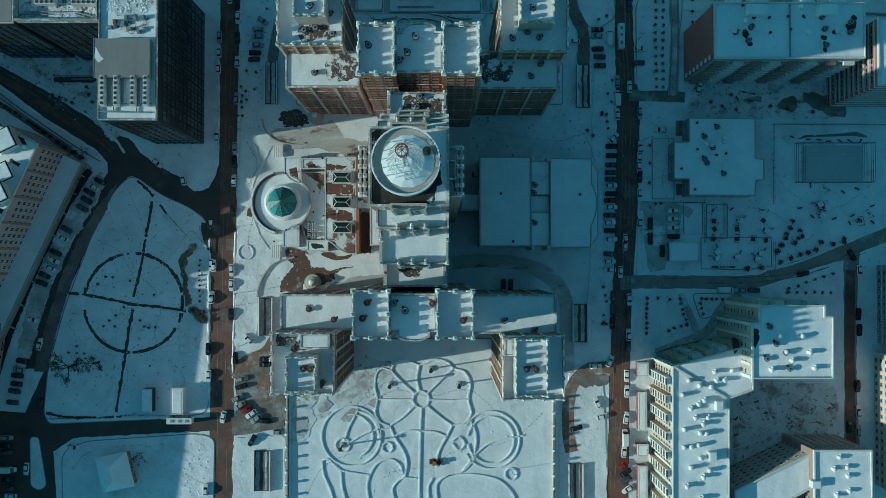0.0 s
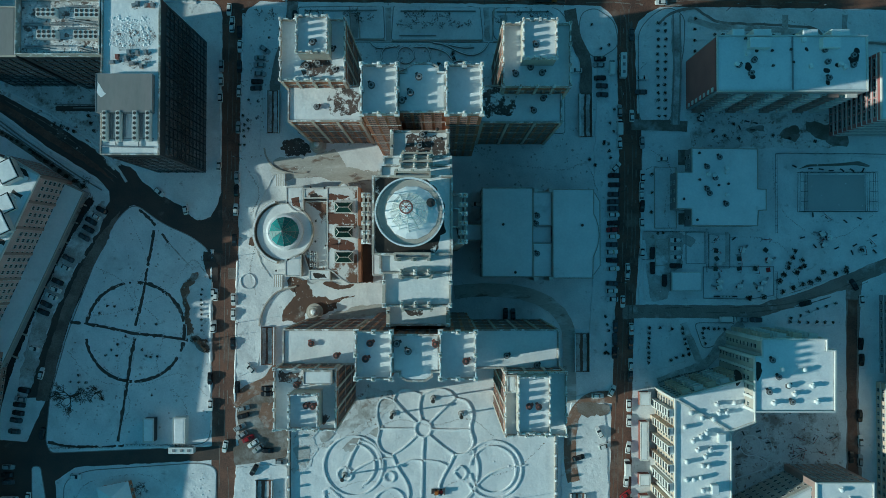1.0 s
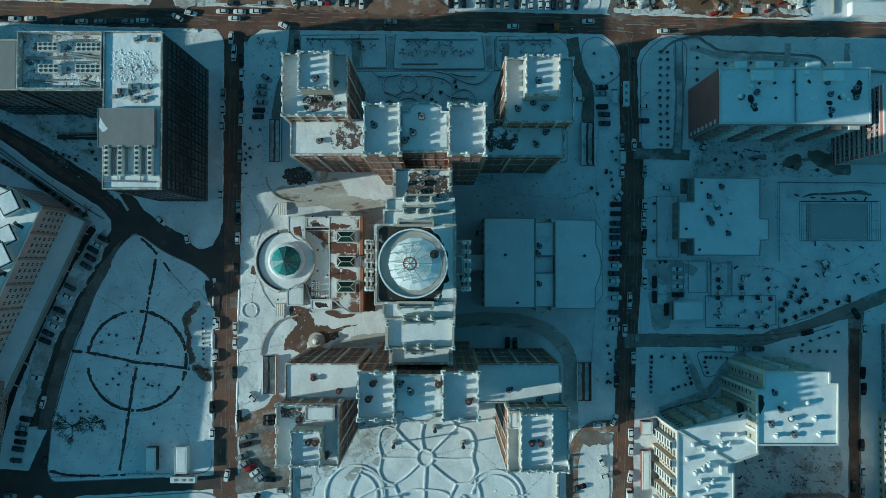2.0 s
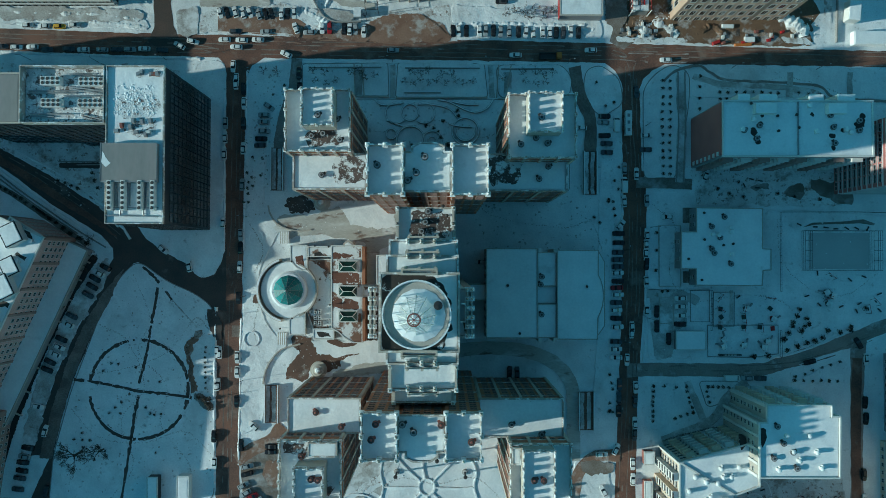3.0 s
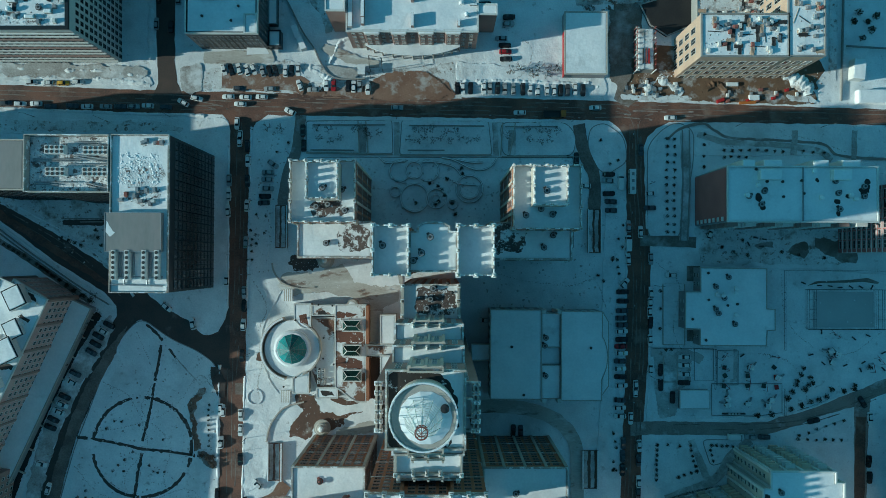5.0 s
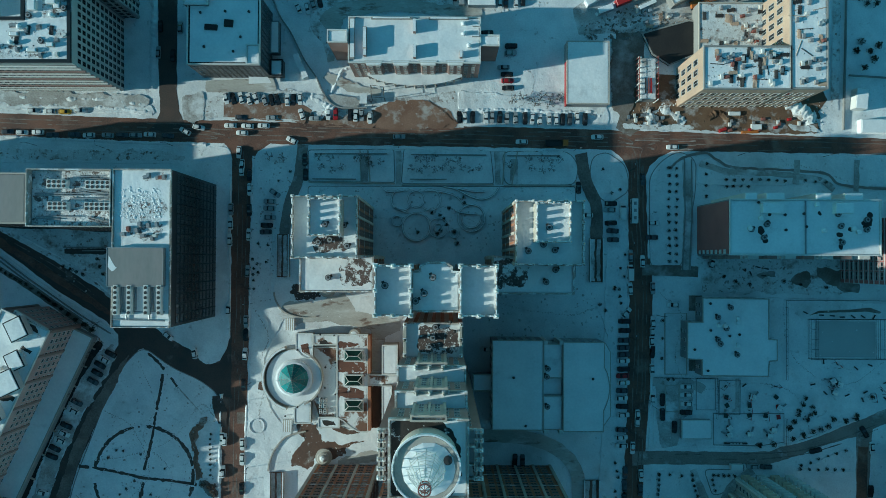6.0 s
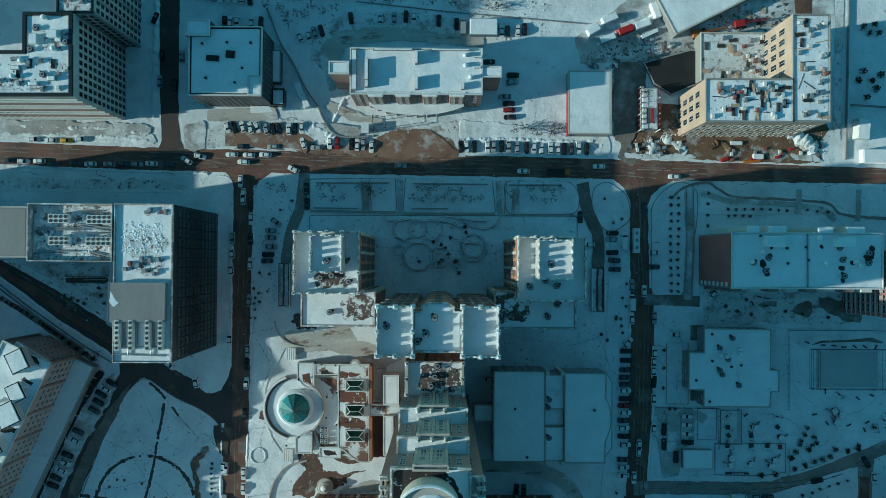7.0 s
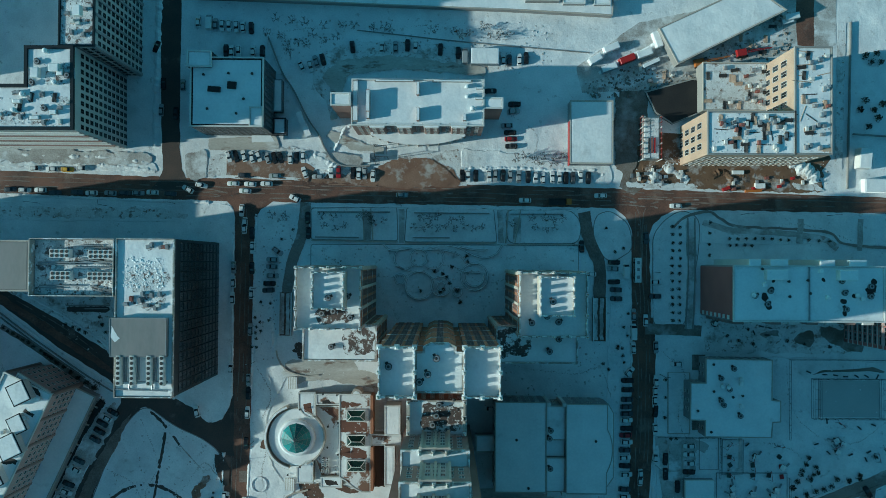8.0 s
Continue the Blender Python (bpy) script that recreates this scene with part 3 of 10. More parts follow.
verge("east_lawn", [(75.2, -10.5), (88.9, -10.9), (96.2, -23.5), (75.1, -29.4)], "snowy lawn ringed by shrubs", 2, kerb=False)
verge("east_lawn_small", [(93.2, -10.9), (108.6, -10.9), (100.5, -19.3), (96.3, -20.4)], "small snowy lawn ringed by shrubs", 2)
verge("forecourt_pavement", [(-76.2, 48.2), (-68.2, 54.5), (-67.9, 60.9), (-59.4, 58.8), (-55.1, 52.5), (-63.5, 46.1), (-71.4, 29.2), (-71.8, 20.7), (-67.5, 8.1), (-59.0, 1.8), (-67.8, -4.5), (-68.4, -9.8), (-69.3, -27.6), (-78.1, -31.8), (-77.2, 8.1)], "snowy pavement in front of the rotunda", 4, kerb=False)
verge("north_verge", [(-234.1, 128.8), (-170.3, 125.6), (-138.4, 125.3), (-114.0, 124.5), (-112.5, 121.1), (-170.3, 122.6), (-234.0, 125.4)], "snow bank along the cross street", 2, kerb=False)
verge("parking_verge", [(-56.7, 126.9), (-51.4, 129.4), (-42.8, 123.1), (-57.7, 121.5)], "snow heap beside parked cars", 3, 0.6, kerb=False)
verge("yard_north", [(0.7, 130.5), (42.2, 127.2), (56.0, 125.6), (58.1, 119.8), (55.4, 116.2), (50.7, 117.6), (49.8, 120.8), (1.0, 122.4)], "snow bank behind a row of cars", 2, kerb=False)
verge("parking_south_west", [(-77.8, -36.2), (-59.9, -32.0), (-58.8, -46.7), (-58.7, -61.3), (-76.6, -62.4)], "brown slushy parking ground", 2, 0.12, DIRTY, kerb=False)
verge("west_pavement_south", [(-78.3, -64.5), (-58.7, -63.4), (-58.6, -86.8), (-58.1, -194.0), (-77.5, -194.0)], "snowy pavement beside the street", 2, kerb=False)
verge("corner_lot", [(-141.7, -69.7), (-133.4, -65.9), (-91.3, -63.0), (-85.0, -64.5), (-85.3, -86.8), (-84.6, -194.0), (-138.3, -194.0)], "snowy lot with a hipped-roof house", 4)
verge("lot_island", [(-153.6, -64.3), (-150.6, -64.3), (-147.5, -82.2), (-150.0, -83.9), (-153.2, -82.2)], "narrow snowy traffic island", 2)
verge("east_pavement_south", [(47.6, -38.3), (59.2, -36.2), (60.6, -61.3), (61.1, -86.8), (59.6, -194.0), (41.9, -194.0), (43.3, -61.3)], "snowy pavement beside the ramp", 3, kerb=False)
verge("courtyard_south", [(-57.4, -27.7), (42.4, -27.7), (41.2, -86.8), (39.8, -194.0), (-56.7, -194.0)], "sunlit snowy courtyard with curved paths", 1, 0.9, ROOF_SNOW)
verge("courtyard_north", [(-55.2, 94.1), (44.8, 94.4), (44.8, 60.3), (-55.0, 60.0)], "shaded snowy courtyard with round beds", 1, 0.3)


def inside(x, y, pts):
    hit = False
    for a, b in zip(pts, pts[1:] + pts[:1]):
        if (a[1] > y) != (b[1] > y) and x < (b[0] - a[0]) * (y - a[1]) / (b[1] - a[1]) + a[0]:
            hit = not hit
    return hit


def ground_at(x, y):
    """The height of the ground or the snowy block under a place."""
    return max([h for pts, h in RAISED if inside(x, y, pts)] + [0.03])


# ---- the high-rise complex ----
LAB = dict(storey=3.1, bay=2.9, win=(2.1, 1.9), frame_mat=PINK)


def pinnacles(owner, line_pts, z, every=4.0, size=0.8, high=1.9, mat=None):
    """Tapered posts along an outline, each a part."""
    me = None
    pts = ccw(line_pts)
    for i, a in enumerate(pts):
        b = pts[(i + 1) % len(pts)]
        L = math.dist(a, b)
        n = max(1, round(L / every))
        for j in range(n):
            x, y = a[0] + (b[0] - a[0]) * j / n, a[1] + (b[1] - a[1]) * j / n
            if me is None:
                bm = bmesh.new()
                box(bm, 0, 0, -0.3, size * 1.1, size * 1.1, high * 0.34 + 0.3)
                box(bm, 0, 0, high * 0.34, size * 1.25, size * 1.25, high * 0.06, 1)
                box(bm, 0, 0, high * 0.4, size * 0.8, size * 0.8, high * 0.3, 0, 0, 0.8)
                box(bm, 0, 0, high * 0.7, size * 0.95, size * 0.95, high * 0.05, 1)
                box(bm, 0, 0, high * 0.75, size * 0.75, size * 0.75, high * 0.4, 0, 0, 0.12)
                ob = part("pinnacle", bm, [mat or PARAPET, ROOF_SNOW], owner)
                me = ob.data
            else:
                ob = new("pinnacle", me)
                ob.parent = owner
            ob.location = (x, y, z)


def crenels(owner, pts, z, wall=1.5, high=1.3, every=1.25, width=0.6, posts=True):
    """A tall parapet: a wall with merlons on it, each a part, and heavier posts at the corners."""
    bm = bmesh.new()
    ring(bm, ccw(pts), inset(pts, 0.3), z - 0.3, z + wall)
    wall_part = part("parapet", bm, PARAPET, owner)
    line = inset(pts, 0.15)
    me = None
    for i, a in enumerate(line):
        b = line[(i + 1) % len(line)]
        L = math.dist(a, b)
        n = max(1, round(L / every))
        turn = math.atan2(b[1] - a[1], b[0] - a[0])
        for j in range(n):
            if me is None:
                bm = bmesh.new()
                box(bm, 0, 0, -0.05, width, 0.34, high * 0.82)
                box(bm, 0, 0, high * 0.77 - 0.05, width * 1.1, 0.44, high * 0.12, 0, 0, 0.95)
                box(bm, 0, 0, high * 0.89 - 0.05, width * 0.95, 0.36, high * 0.11, 1, 0, 0.6)
                ob = part("merlon", bm, [PARAPET, ROOF_SNOW], wall_part)
                me = ob.data
            else:
                ob = new("merlon", me)
                ob.parent = wall_part
            ob.location = (a[0] + (b[0] - a[0]) * (j + 0.5) / n, a[1] + (b[1] - a[1]) * (j + 0.5) / n, z + wall)
            ob.rotation_euler = (0, 0, turn)
    if posts:
        pinnacles(wall_part, inset(pts, 0.1), z + wall - 0.4, 5.6, 0.75, 2.4)


def thaw(owner, pts, z):
    """A ragged dark patch where the roof snow has melted."""
    bm = bmesh.new()
    bm.faces.new([bm.verts.new((x, y, z)) for x, y in ragged(rounded(pts, 2.0), 1.5, 0.7)])
    return part("thawed_patch", bm, THAWED, owner, "thawed dark patch among roof snow")


def high_wing(name, low_left, tower_left, top_left, mid, low_right, tower_right, top_right, outward):
    w = thing(name, "brick and pale stone apartment wing with snowy stepped roofs", "building", "wings of the high-rise")
    for pts in (low_left, low_right):
        block(w, pts, 0, 42, BRICK, 0.7, coping=PARAPET, piers=7.5, cap=120, bands=4, **LAB)
    for pts, side in ((low_left, 1), (low_right, -1)):
        a0, b0, a1, b1 = box_of(pts)
        wd = (a1 - a0) * 0.42
        cx = a1 - 0.6 - wd / 2 if side > 0 else a0 + 0.6 + wd / 2
        if outward > 0:
            thaw(w, rect(cx - wd / 2, b0 + 2.0, cx + wd / 2, b1 - 0.8), 42.26)
    for pts in (tower_left, tower_right):
        block(w, pts, 0, 50, BRICK, 0.0, coping=PARAPET, piers=5.5, cap=90, bands=5, **LAB)
        crenels(w, pts, 50, 1.5, 1.2, 3.1, 1.7)
    for pts in (top_left, top_right):
        block(w, pts, 50, 57, STONE, 0.0, coping=PARAPET, windows=False)
        crenels(w, pts, 57, 1.2, 1.6, 2.3, 1.2)
    x0, y0, x1, y1 = mid
    d = (x1 - x0) * 0.30
    block(w, rect(x0, y0, x0 + d, y1), 0, 76, BRICK, 0.0, coping=PARAPET, cap=60, bands=5, **LAB)
    block(w, rect(x1 - d, y0, x1, y1), 0, 76, BRICK, 0.0, coping=PARAPET, cap=60, bands=5, **LAB)
    # the middle part bows out away from the forecourt
    xa, xb = x0 + d, x1 - d
    g = (xb - xa) * 0.16
    if outward > 0:
        mid_pts = [(xa, y0 + 1.0), (xb, y0 + 1.0), (xb, y1 - 1.6), (xb - g, y1 - 1.6), (xb - g, y1 - 0.2), (xb - 2 * g, y1 + 0.9), (xa + 2 * g, y1 + 0.9), (xa + g, y1 - 0.2), (xa + g, y1 - 1.6), (xa, y1 - 1.6)]
    else:
        mid_pts = [(xa, y1 - 1.0), (xb, y1 - 1.0), (xb, y0 + 1.6), (xb - g, y0 + 1.6), (xb - g, y0 + 0.2), (xb - 2 * g, y0 - 0.9), (xa + 2 * g, y0 - 0.9), (xa + g, y0 + 0.2), (xa + g, y0 + 1.6), (xa, y0 + 1.6)]
    block(w, mid_pts, 0, 75.4, BRICK, 0.6, coping=PARAPET, cap=60, bands=5, **LAB)
    for side in (rect(x0, y0, x0 + d, y1), rect(x1 - d, y0, x1, y1)):
        crenels(w, side, 76, 2.2, 0.9, 2.3, 1.25, False)
        pinnacles(w, inset(side, 0.15), 76.6, 5.4, 1.15, 3.2)
    tx0, ty0, tx1, ty1 = box_of(tower_left)
    thaw(w, rect(tx0 + (tx1 - tx0) * 0.3, ty0 + 2.0, tx1 - 2.5, ty0 + (ty1 - ty0) * 0.34), 50.26)
    return w


def box_of(pts):
    xs, ys = [p[0] for p in pts], [p[1] for p in pts]
    return min(xs), min(ys), max(xs), max(ys)


north_wing = high_wing("north_wing", rect(-50.1, 56.5, -26.7, 67.9), rect(-50.8, 67.3, -30.9, 86.2), rect(-44.5, 73.9, -35.1, 84.9),
    box_of(rect(-23.0, 51.6, 9.9, 65.2)), rect(11.2, 56.1, 37.0, 67.9), rect(17.6, 65.4, 38.3, 85.0), rect(23.0, 72.2, 33.1, 83.9), 1)
south_wing = high_wing("south_wing", rect(-51.4, -20.7, -28.3, -9.6), rect(-52.1, -39.3, -33.2, -20.7), rect(-46.2, -37.4, -37.5, -27.1),
    box_of(rect(-24.3, -19.8, 8.1, -7.0)), rect(9.1, -21.8, 35.8, -9.6), rect(18.1, -41.0, 36.7, -21.7), rect(21.4, -38.7, 30.8, -22.0), -1)

for pts in (rect(-42.8, -25.2, -34.2, -21.0), rect(18.6, -27.4, 21.2, -22.4)):
    block(south_wing, pts, 50, 53.4, PARAPET, 0.4, lip=0.25, coping=PARAPET, windows=False, wall_name="stair_head")
for side in (rect(-52.1, -39.3, -33.2, -20.7), rect(18.1, -41.0, 36.7, -21.7)):
    a0, b0, a1, b1 = box_of(side)
    thaw(south_wing, rect(a0 + 1.2, b1 - 4.4, a0 + (a1 - a0) * 0.45, b1 - 1.4), 50.27)
central = thing("central_tower", "stepped brick tower with pale stone crenels and a snowy dome", "building")
SP = dict(storey=3.3, bay=2.6, win=(1.4, 1.7), coping=PARAPET)
block(central, rect(-15.7, 38.9, 1.1, 48.9), 0, 67, PINK, 0.9, cap=60, **SP)
block(central, rect(-16.7, -6.2, 1.2, 5.3), 0, 67, PINK, 0.9, cap=60, **SP)
block(central, rect(-16.4, 0.2, 1.4, 39.2), 0, 84, PINK, 0.9, cap=60, **SP)
block(central, rect(-16.0, 8.8, 1.3, 35.1), 0, 98, PINK, 0.9, cap=60, **SP)
block(central, rect(-16.7, 13.2, 1.3, 31.0), 0, 110, PINK, 1.0, cap=60, **SP)
block(central, rect(-19.4, 16.0, 4.5, 27.4), 0, 104, PINK, 1.2, cap=60, **SP)

for pts, z in ((rect(-19.2, 16.3, -18.2, 27.1), 104), (rect(3.3, 16.3, 4.4, 27.1), 104)):
    pinnacles(central, pts, z + 0.9, 2.4, 0.9, 1.6)
for z, y0, y1 in ((98, 452, 645), (84, 425, 690)):
    for pts in (rect(-10.9, 34.5, -4.3, 35.0), rect(-10.8, 8.9, -4.2, 9.5)) if z == 98 else (rect(-11.5, 38.5, -4.5, 39.1), rect(-11.4, 0.4, -4.4, 1.1)):
        pinnacles(central, pts, z + 0.6, 3.2, 0.9, 1.8)

# tall posts along the edges of the lower steps, and parapets under the short rows
for pts, z in ((rect(-16.5, -6.0, -15.8, 5.0), 67), (rect(0.1, -6.0, 0.9, 5.0), 67), (rect(-16.3, 0.4, -15.7, 6.4), 84), (rect(0.8, 0.4, 1.3, 6.4), 84), (rect(-15.6, 39.9, -14.9, 48.5), 67), (rect(0.2, 39.9, 0.8, 48.6), 67)):
    bm = bmesh.new()
    prism(bm, pts, z, z + 1.3)
    part("parapet_wall", bm, STONE, central)
    a0, b0, a1, b1 = box_of(pts)
    pinnacles(central, [((a0 + a1) / 2, b0), ((a0 + a1) / 2, b1)], z + 1.0, 4.2, 0.9, 2.6)
for pts in (rect(-19.4, 16.1, -18.0, 27.2), rect(3.1, 16.2, 4.5, 27.3)):
    bm = bmesh.new()
    ring(bm, pts, inset(pts, 0.45), 104, 105.6)
    part("parapet_wall", bm, STONE, central)
thaw(central, inset(rect(-13.8, -4.3, -4.6, 3.4), 1.0), 67.26)
thaw(central, rect(-11.4, 39.9, -0.5, 47.9), 67.26)
# the roof round the drum has melted dark, but for a snowy strip on the lee side
ring_pts = []
for k in range(90):
    a = k * math.tau / 90
    lee = max(0.0, math.cos(a - 0.25))
    r = 10.6 + 1.6 * noise.noise((math.cos(a) * 2.2, math.sin(a) * 2.2, 4.0)) + 0.7 * noise.noise((math.cos(a) * 8, math.sin(a) * 8, 7.0)) - 2.6 * lee
    ring_pts.append((min(max(-8.4 + r * math.cos(a), -16.1), 0.7), min(max(22.0 + r * math.sin(a), 13.7), 30.5)))
bm = bmesh.new()
bm.faces.new([bm.verts.new((x, y, 110.27)) for x, y in ring_pts])
part("thawed_patch", bm, WETROOF, central, "wet black roofing where snow has melted round the drum")
for pts in (rect(-19.0, 17.0, -17.2, 26.4), rect(2.0, 16.8, 3.0, 19.5)):
    thaw(central, pts, 104.27)

# stone window bays in the middle of each step
def step_bay(outline, low, top):
    a0, b0, a1, b1 = box_of(outline)
    mid = (a0 + a1) / 2
    for yy, sgn in ((b1, 1), (b0, -1)):
        pts = rect(mid - 4.0, min(yy - 0.4 * sgn, yy + 0.9 * sgn), mid + 4.0, max(yy - 0.4 * sgn, yy + 0.9 * sgn))
        block(central, pts, low, top, STONE, 1.2, storey=3.2, bay=1.9, win=(1.3, 2.2), cap=40, coping=STONE, wall_name="window_bay")
        for k in (-3.6, 0.0, 3.6):
            bm = bmesh.new()
            box(bm, mid + k, yy + 1.1 * sgn, low, 0.7, 0.6, top - low + 2.2, 0, 0, 0.85)
            part("buttress", bm, STONE, central)


step_bay(rect(-16.4, 0.2, 1.4, 39.2), 67.2, 84.4)
step_bay(rect(-16.0, 8.8, 1.3, 35.1), 84.2, 98.4)
step_bay(rect(-16.7, 13.2, 1.3, 31.0), 98.2, 110.4)

# drum and dome
CX, CY = (-8.0, 22.2)
bm = bmesh.new()
tube(bm, CX, CY, 104, 6.9, 6.9, 15.0, 48)
part("drum", bm, STONE, central)
bm = bmesh.new()
ring(bm, circle(CX, CY, 7.45, 48), circle(CX, CY, 7.12, 48), 118.2, 119.6)
part("rim", bm, ROOF_SNOW, central, "snow-dusted round parapet of the dome")
bm = bmesh.new()
ring(bm, rect(-0.2, 19.6, 3.0, 24.0), inset(rect(-0.2, 19.6, 3.0, 24.0), 0.3), 104.2, 107.4)
part("roof_pit_wall", bm, PARAPET, central)
bm = bmesh.new()
prism(bm, inset(rect(-0.2, 19.6, 3.0, 24.0), 0.3), 104.2, 105.6)
part("roof_pit_snow", bm, ROOF_SNOW, central)
bm = bmesh.new()
tube(bm, CX, CY, 118.4, 7.12, 7.12, 0.2, 48)
part("dome_deck", bm, ROOF_SNOW, central)
bm = bmesh.new()
tube(bm, CX + 0.5, CY - 0.1, 118.6, 5.95, 5.7, 0.5, 14, 0, False)
tube(bm, CX + 0.5, CY - 0.1, 119.1, 5.7, 1.0, 1.5, 14)
dome = part("dome", bm, ROOF_SNOW, central, "low faceted snow-covered dome")
bm = bmesh.new()
tube(bm, CX + 4.6, CY + 2.0, 118.7, 0.95, 0.95, 1.3, 18)
part("hatch", bm, IRON, dome, "round dark hatch on the dome")
bm = bmesh.new()
rnd = random.Random(4)
for i in range(12):
    a, b = i * math.tau / 12, (i + 1) * math.tau / 12
    u, v = math.cos(a), math.sin(a)
    rod(bm, (CX + 4.3 * u, CY + 4.3 * v, 119.3), (CX + 0.8 * u, CY + 0.8 * v, 134.0), 0.085, 4)
    for k in range(1, 12):
        f = (k + rnd.uniform(-0.12, 0.12)) / 12
        r, z = 4.3 + (0.8 - 4.3) * f, 119.3 + 14.7 * f
        if rnd.random() < 0.86:
            rod(bm, (CX + r * u, CY + r * v, z), (CX + r * math.cos(b), CY + r * math.sin(b), z + rnd.uniform(-0.25, 0.25)), 0.075, 4)
part("lattice_mast", bm, WHITE, dome, "conical lattice mast on the dome")
for k in range(5):
    a = radians(150 + 15 * k)
    bm = bmesh.new()
    rod(bm, (CX + 7.0 * math.cos(a), CY + 7.0 * math.sin(a), 118.6), (CX + 7.0 * math.cos(a), CY + 7.0 * math.sin(a), 122.6), 0.09, 6)
    part("aerial", bm, WHITE, dome)
bm = bmesh.new()
ring(bm, circle(CX, CY, 1.35, 20), circle(CX, CY, 1.1, 20), 133.6, 134.0)
for i in range(4):
    a = i * math.tau / 8
    rod(bm, (CX + 1.2 * math.cos(a), CY + 1.2 * math.sin(a), 134), (CX - 1.2 * math.cos(a), CY - 1.2 * math.sin(a), 134), 0.07)
lower = bmesh.new()
ring(lower, circle(CX, CY, 1.25, 20), circle(CX, CY, 1.0, 20), 131.6, 131.8)
part("mast_ring", lower, REDBRICK, dome)
part("mast_ring", bm, REDBRICK, dome, "weathered rust-red ring platform")

# gym hall and its link
hall = thing("sports_hall", "flat-roofed hall under a blanket of snow", "building")
block(hall, rect(13.1, 6.5, 31.2, 38.3), 0, 13.5, GREY, 0.35, lip=0.18, cap=40)
bulge = [(52.6, 6.1), (52.7, 13.6), (53.6, 15.6), (54.4, 18.0), (54.9, 21.4), (54.5, 24.8), (53.8, 27.2), (52.9, 29.0), (53.0, 37.7)]
block(hall, [(38.3, 6.1)] + bulge + [(38.3, 37.8)], 0, 13.5, GREY, 0.3, lip=0.15, cap=40, storey=4.2)
block(hall, rect(31.4, 24.9, 38.1, 37.0), 0, 12.6, GREY, 0.3, lip=0.2, cap=10)
block(hall, rect(31.4, 6.6, 38.1, 18.6), 0, 12.6, GREY, 0.3, lip=0.2, cap=10)
block(hall, rect(31.5, 18.8, 38.0, 24.7), 0, 11.4, GREY, 0.0, cap=10)
block(hall, [(53.1, 6.6), (54.0, 7.4), (56.2, 10.5), (56.2, 33.7), (54.2, 37.2), (53.2, 37.4)], 0, 8.6, GREY, 0.2, lip=0.15, windows=False, wall_name="ledge_wall")
for x in (32.2, 37.6):
    for y in (5.9, 37.6):
        bm = bmesh.new()
        box(bm, x, y, 0, 1.3, 1.3, 13.9)
        part("corner_pier", bm, WHITE, hall)
block(hall, rect(6.4, 19.5, 13.4, 25.6), 5, 9, GREY, 0.3, windows=False)

# ---- dark glass tower ----
glass_tower = thing("office_tower", "dark glass office tower with machinery on its snowy roof", "building")
CW = dict(storey=3.8, bay=3.2, win=(3.0, 3.2), glass=CURTAIN, frame_mat=DARKWALL)
ROOF_C, ROOF_B, ROOF_A = rect(-107.7, 45.3, -89.7, 94.6), rect(-134.6, 76.7, -108.4, 94.5), rect(-162.1, 77.8, -138.4, 94.0)
for outline, top, screen in ((ROOF_C, 46, 1.0), (ROOF_B, 44, 3.2)):
    block(glass_tower, outline, 0, top, DARKWALL, screen, lip=0.16, roof=MESSY if outline is ROOF_B else ROOF_SNOW, coping=PARAPET, cap=150, **CW)
block(glass_tower, ROOF_A, 0, 40, DARKWALL, 0.3, roof=TIN, cap=20, **CW)

for pts in ([(-106.0, 85.1), (-99.9, 87.3), (-91.9, 85.9), (-91.3, 80.2), (-95.9, 78.4), (-104.2, 78.7)], [(-102.9, 77.3), (-95.9, 77.9), (-91.6, 77.0), (-91.9, 73.5), (-99.7, 72.7), (-104.1, 73.8)], [(-99.2, 93.3), (-91.1, 93.7), (-91.1, 91.6), (-98.5, 91.2)]):
    bm = bmesh.new()
    bm.faces.new([bm.verts.new((x, y, 46.27)) for x, y in ragged(rounded(pts, 2.0), 1.4, 0.8)])
    part("trampled_patch", bm, MESSY, glass_tower, "trampled snow on the roof")

# ---- angled apartment house ----
def turned_box(p, q, depth):
    """A rectangle on the line p to q, as deep as given to the right of it."""
    p, q = Vector(p), Vector(q)
    d = (q - p).normalized()
    nrm = Vector((d.y, -d.x)) * depth
    return [tuple(p), tuple(q), tuple(q + nrm), tuple(p + nrm)]


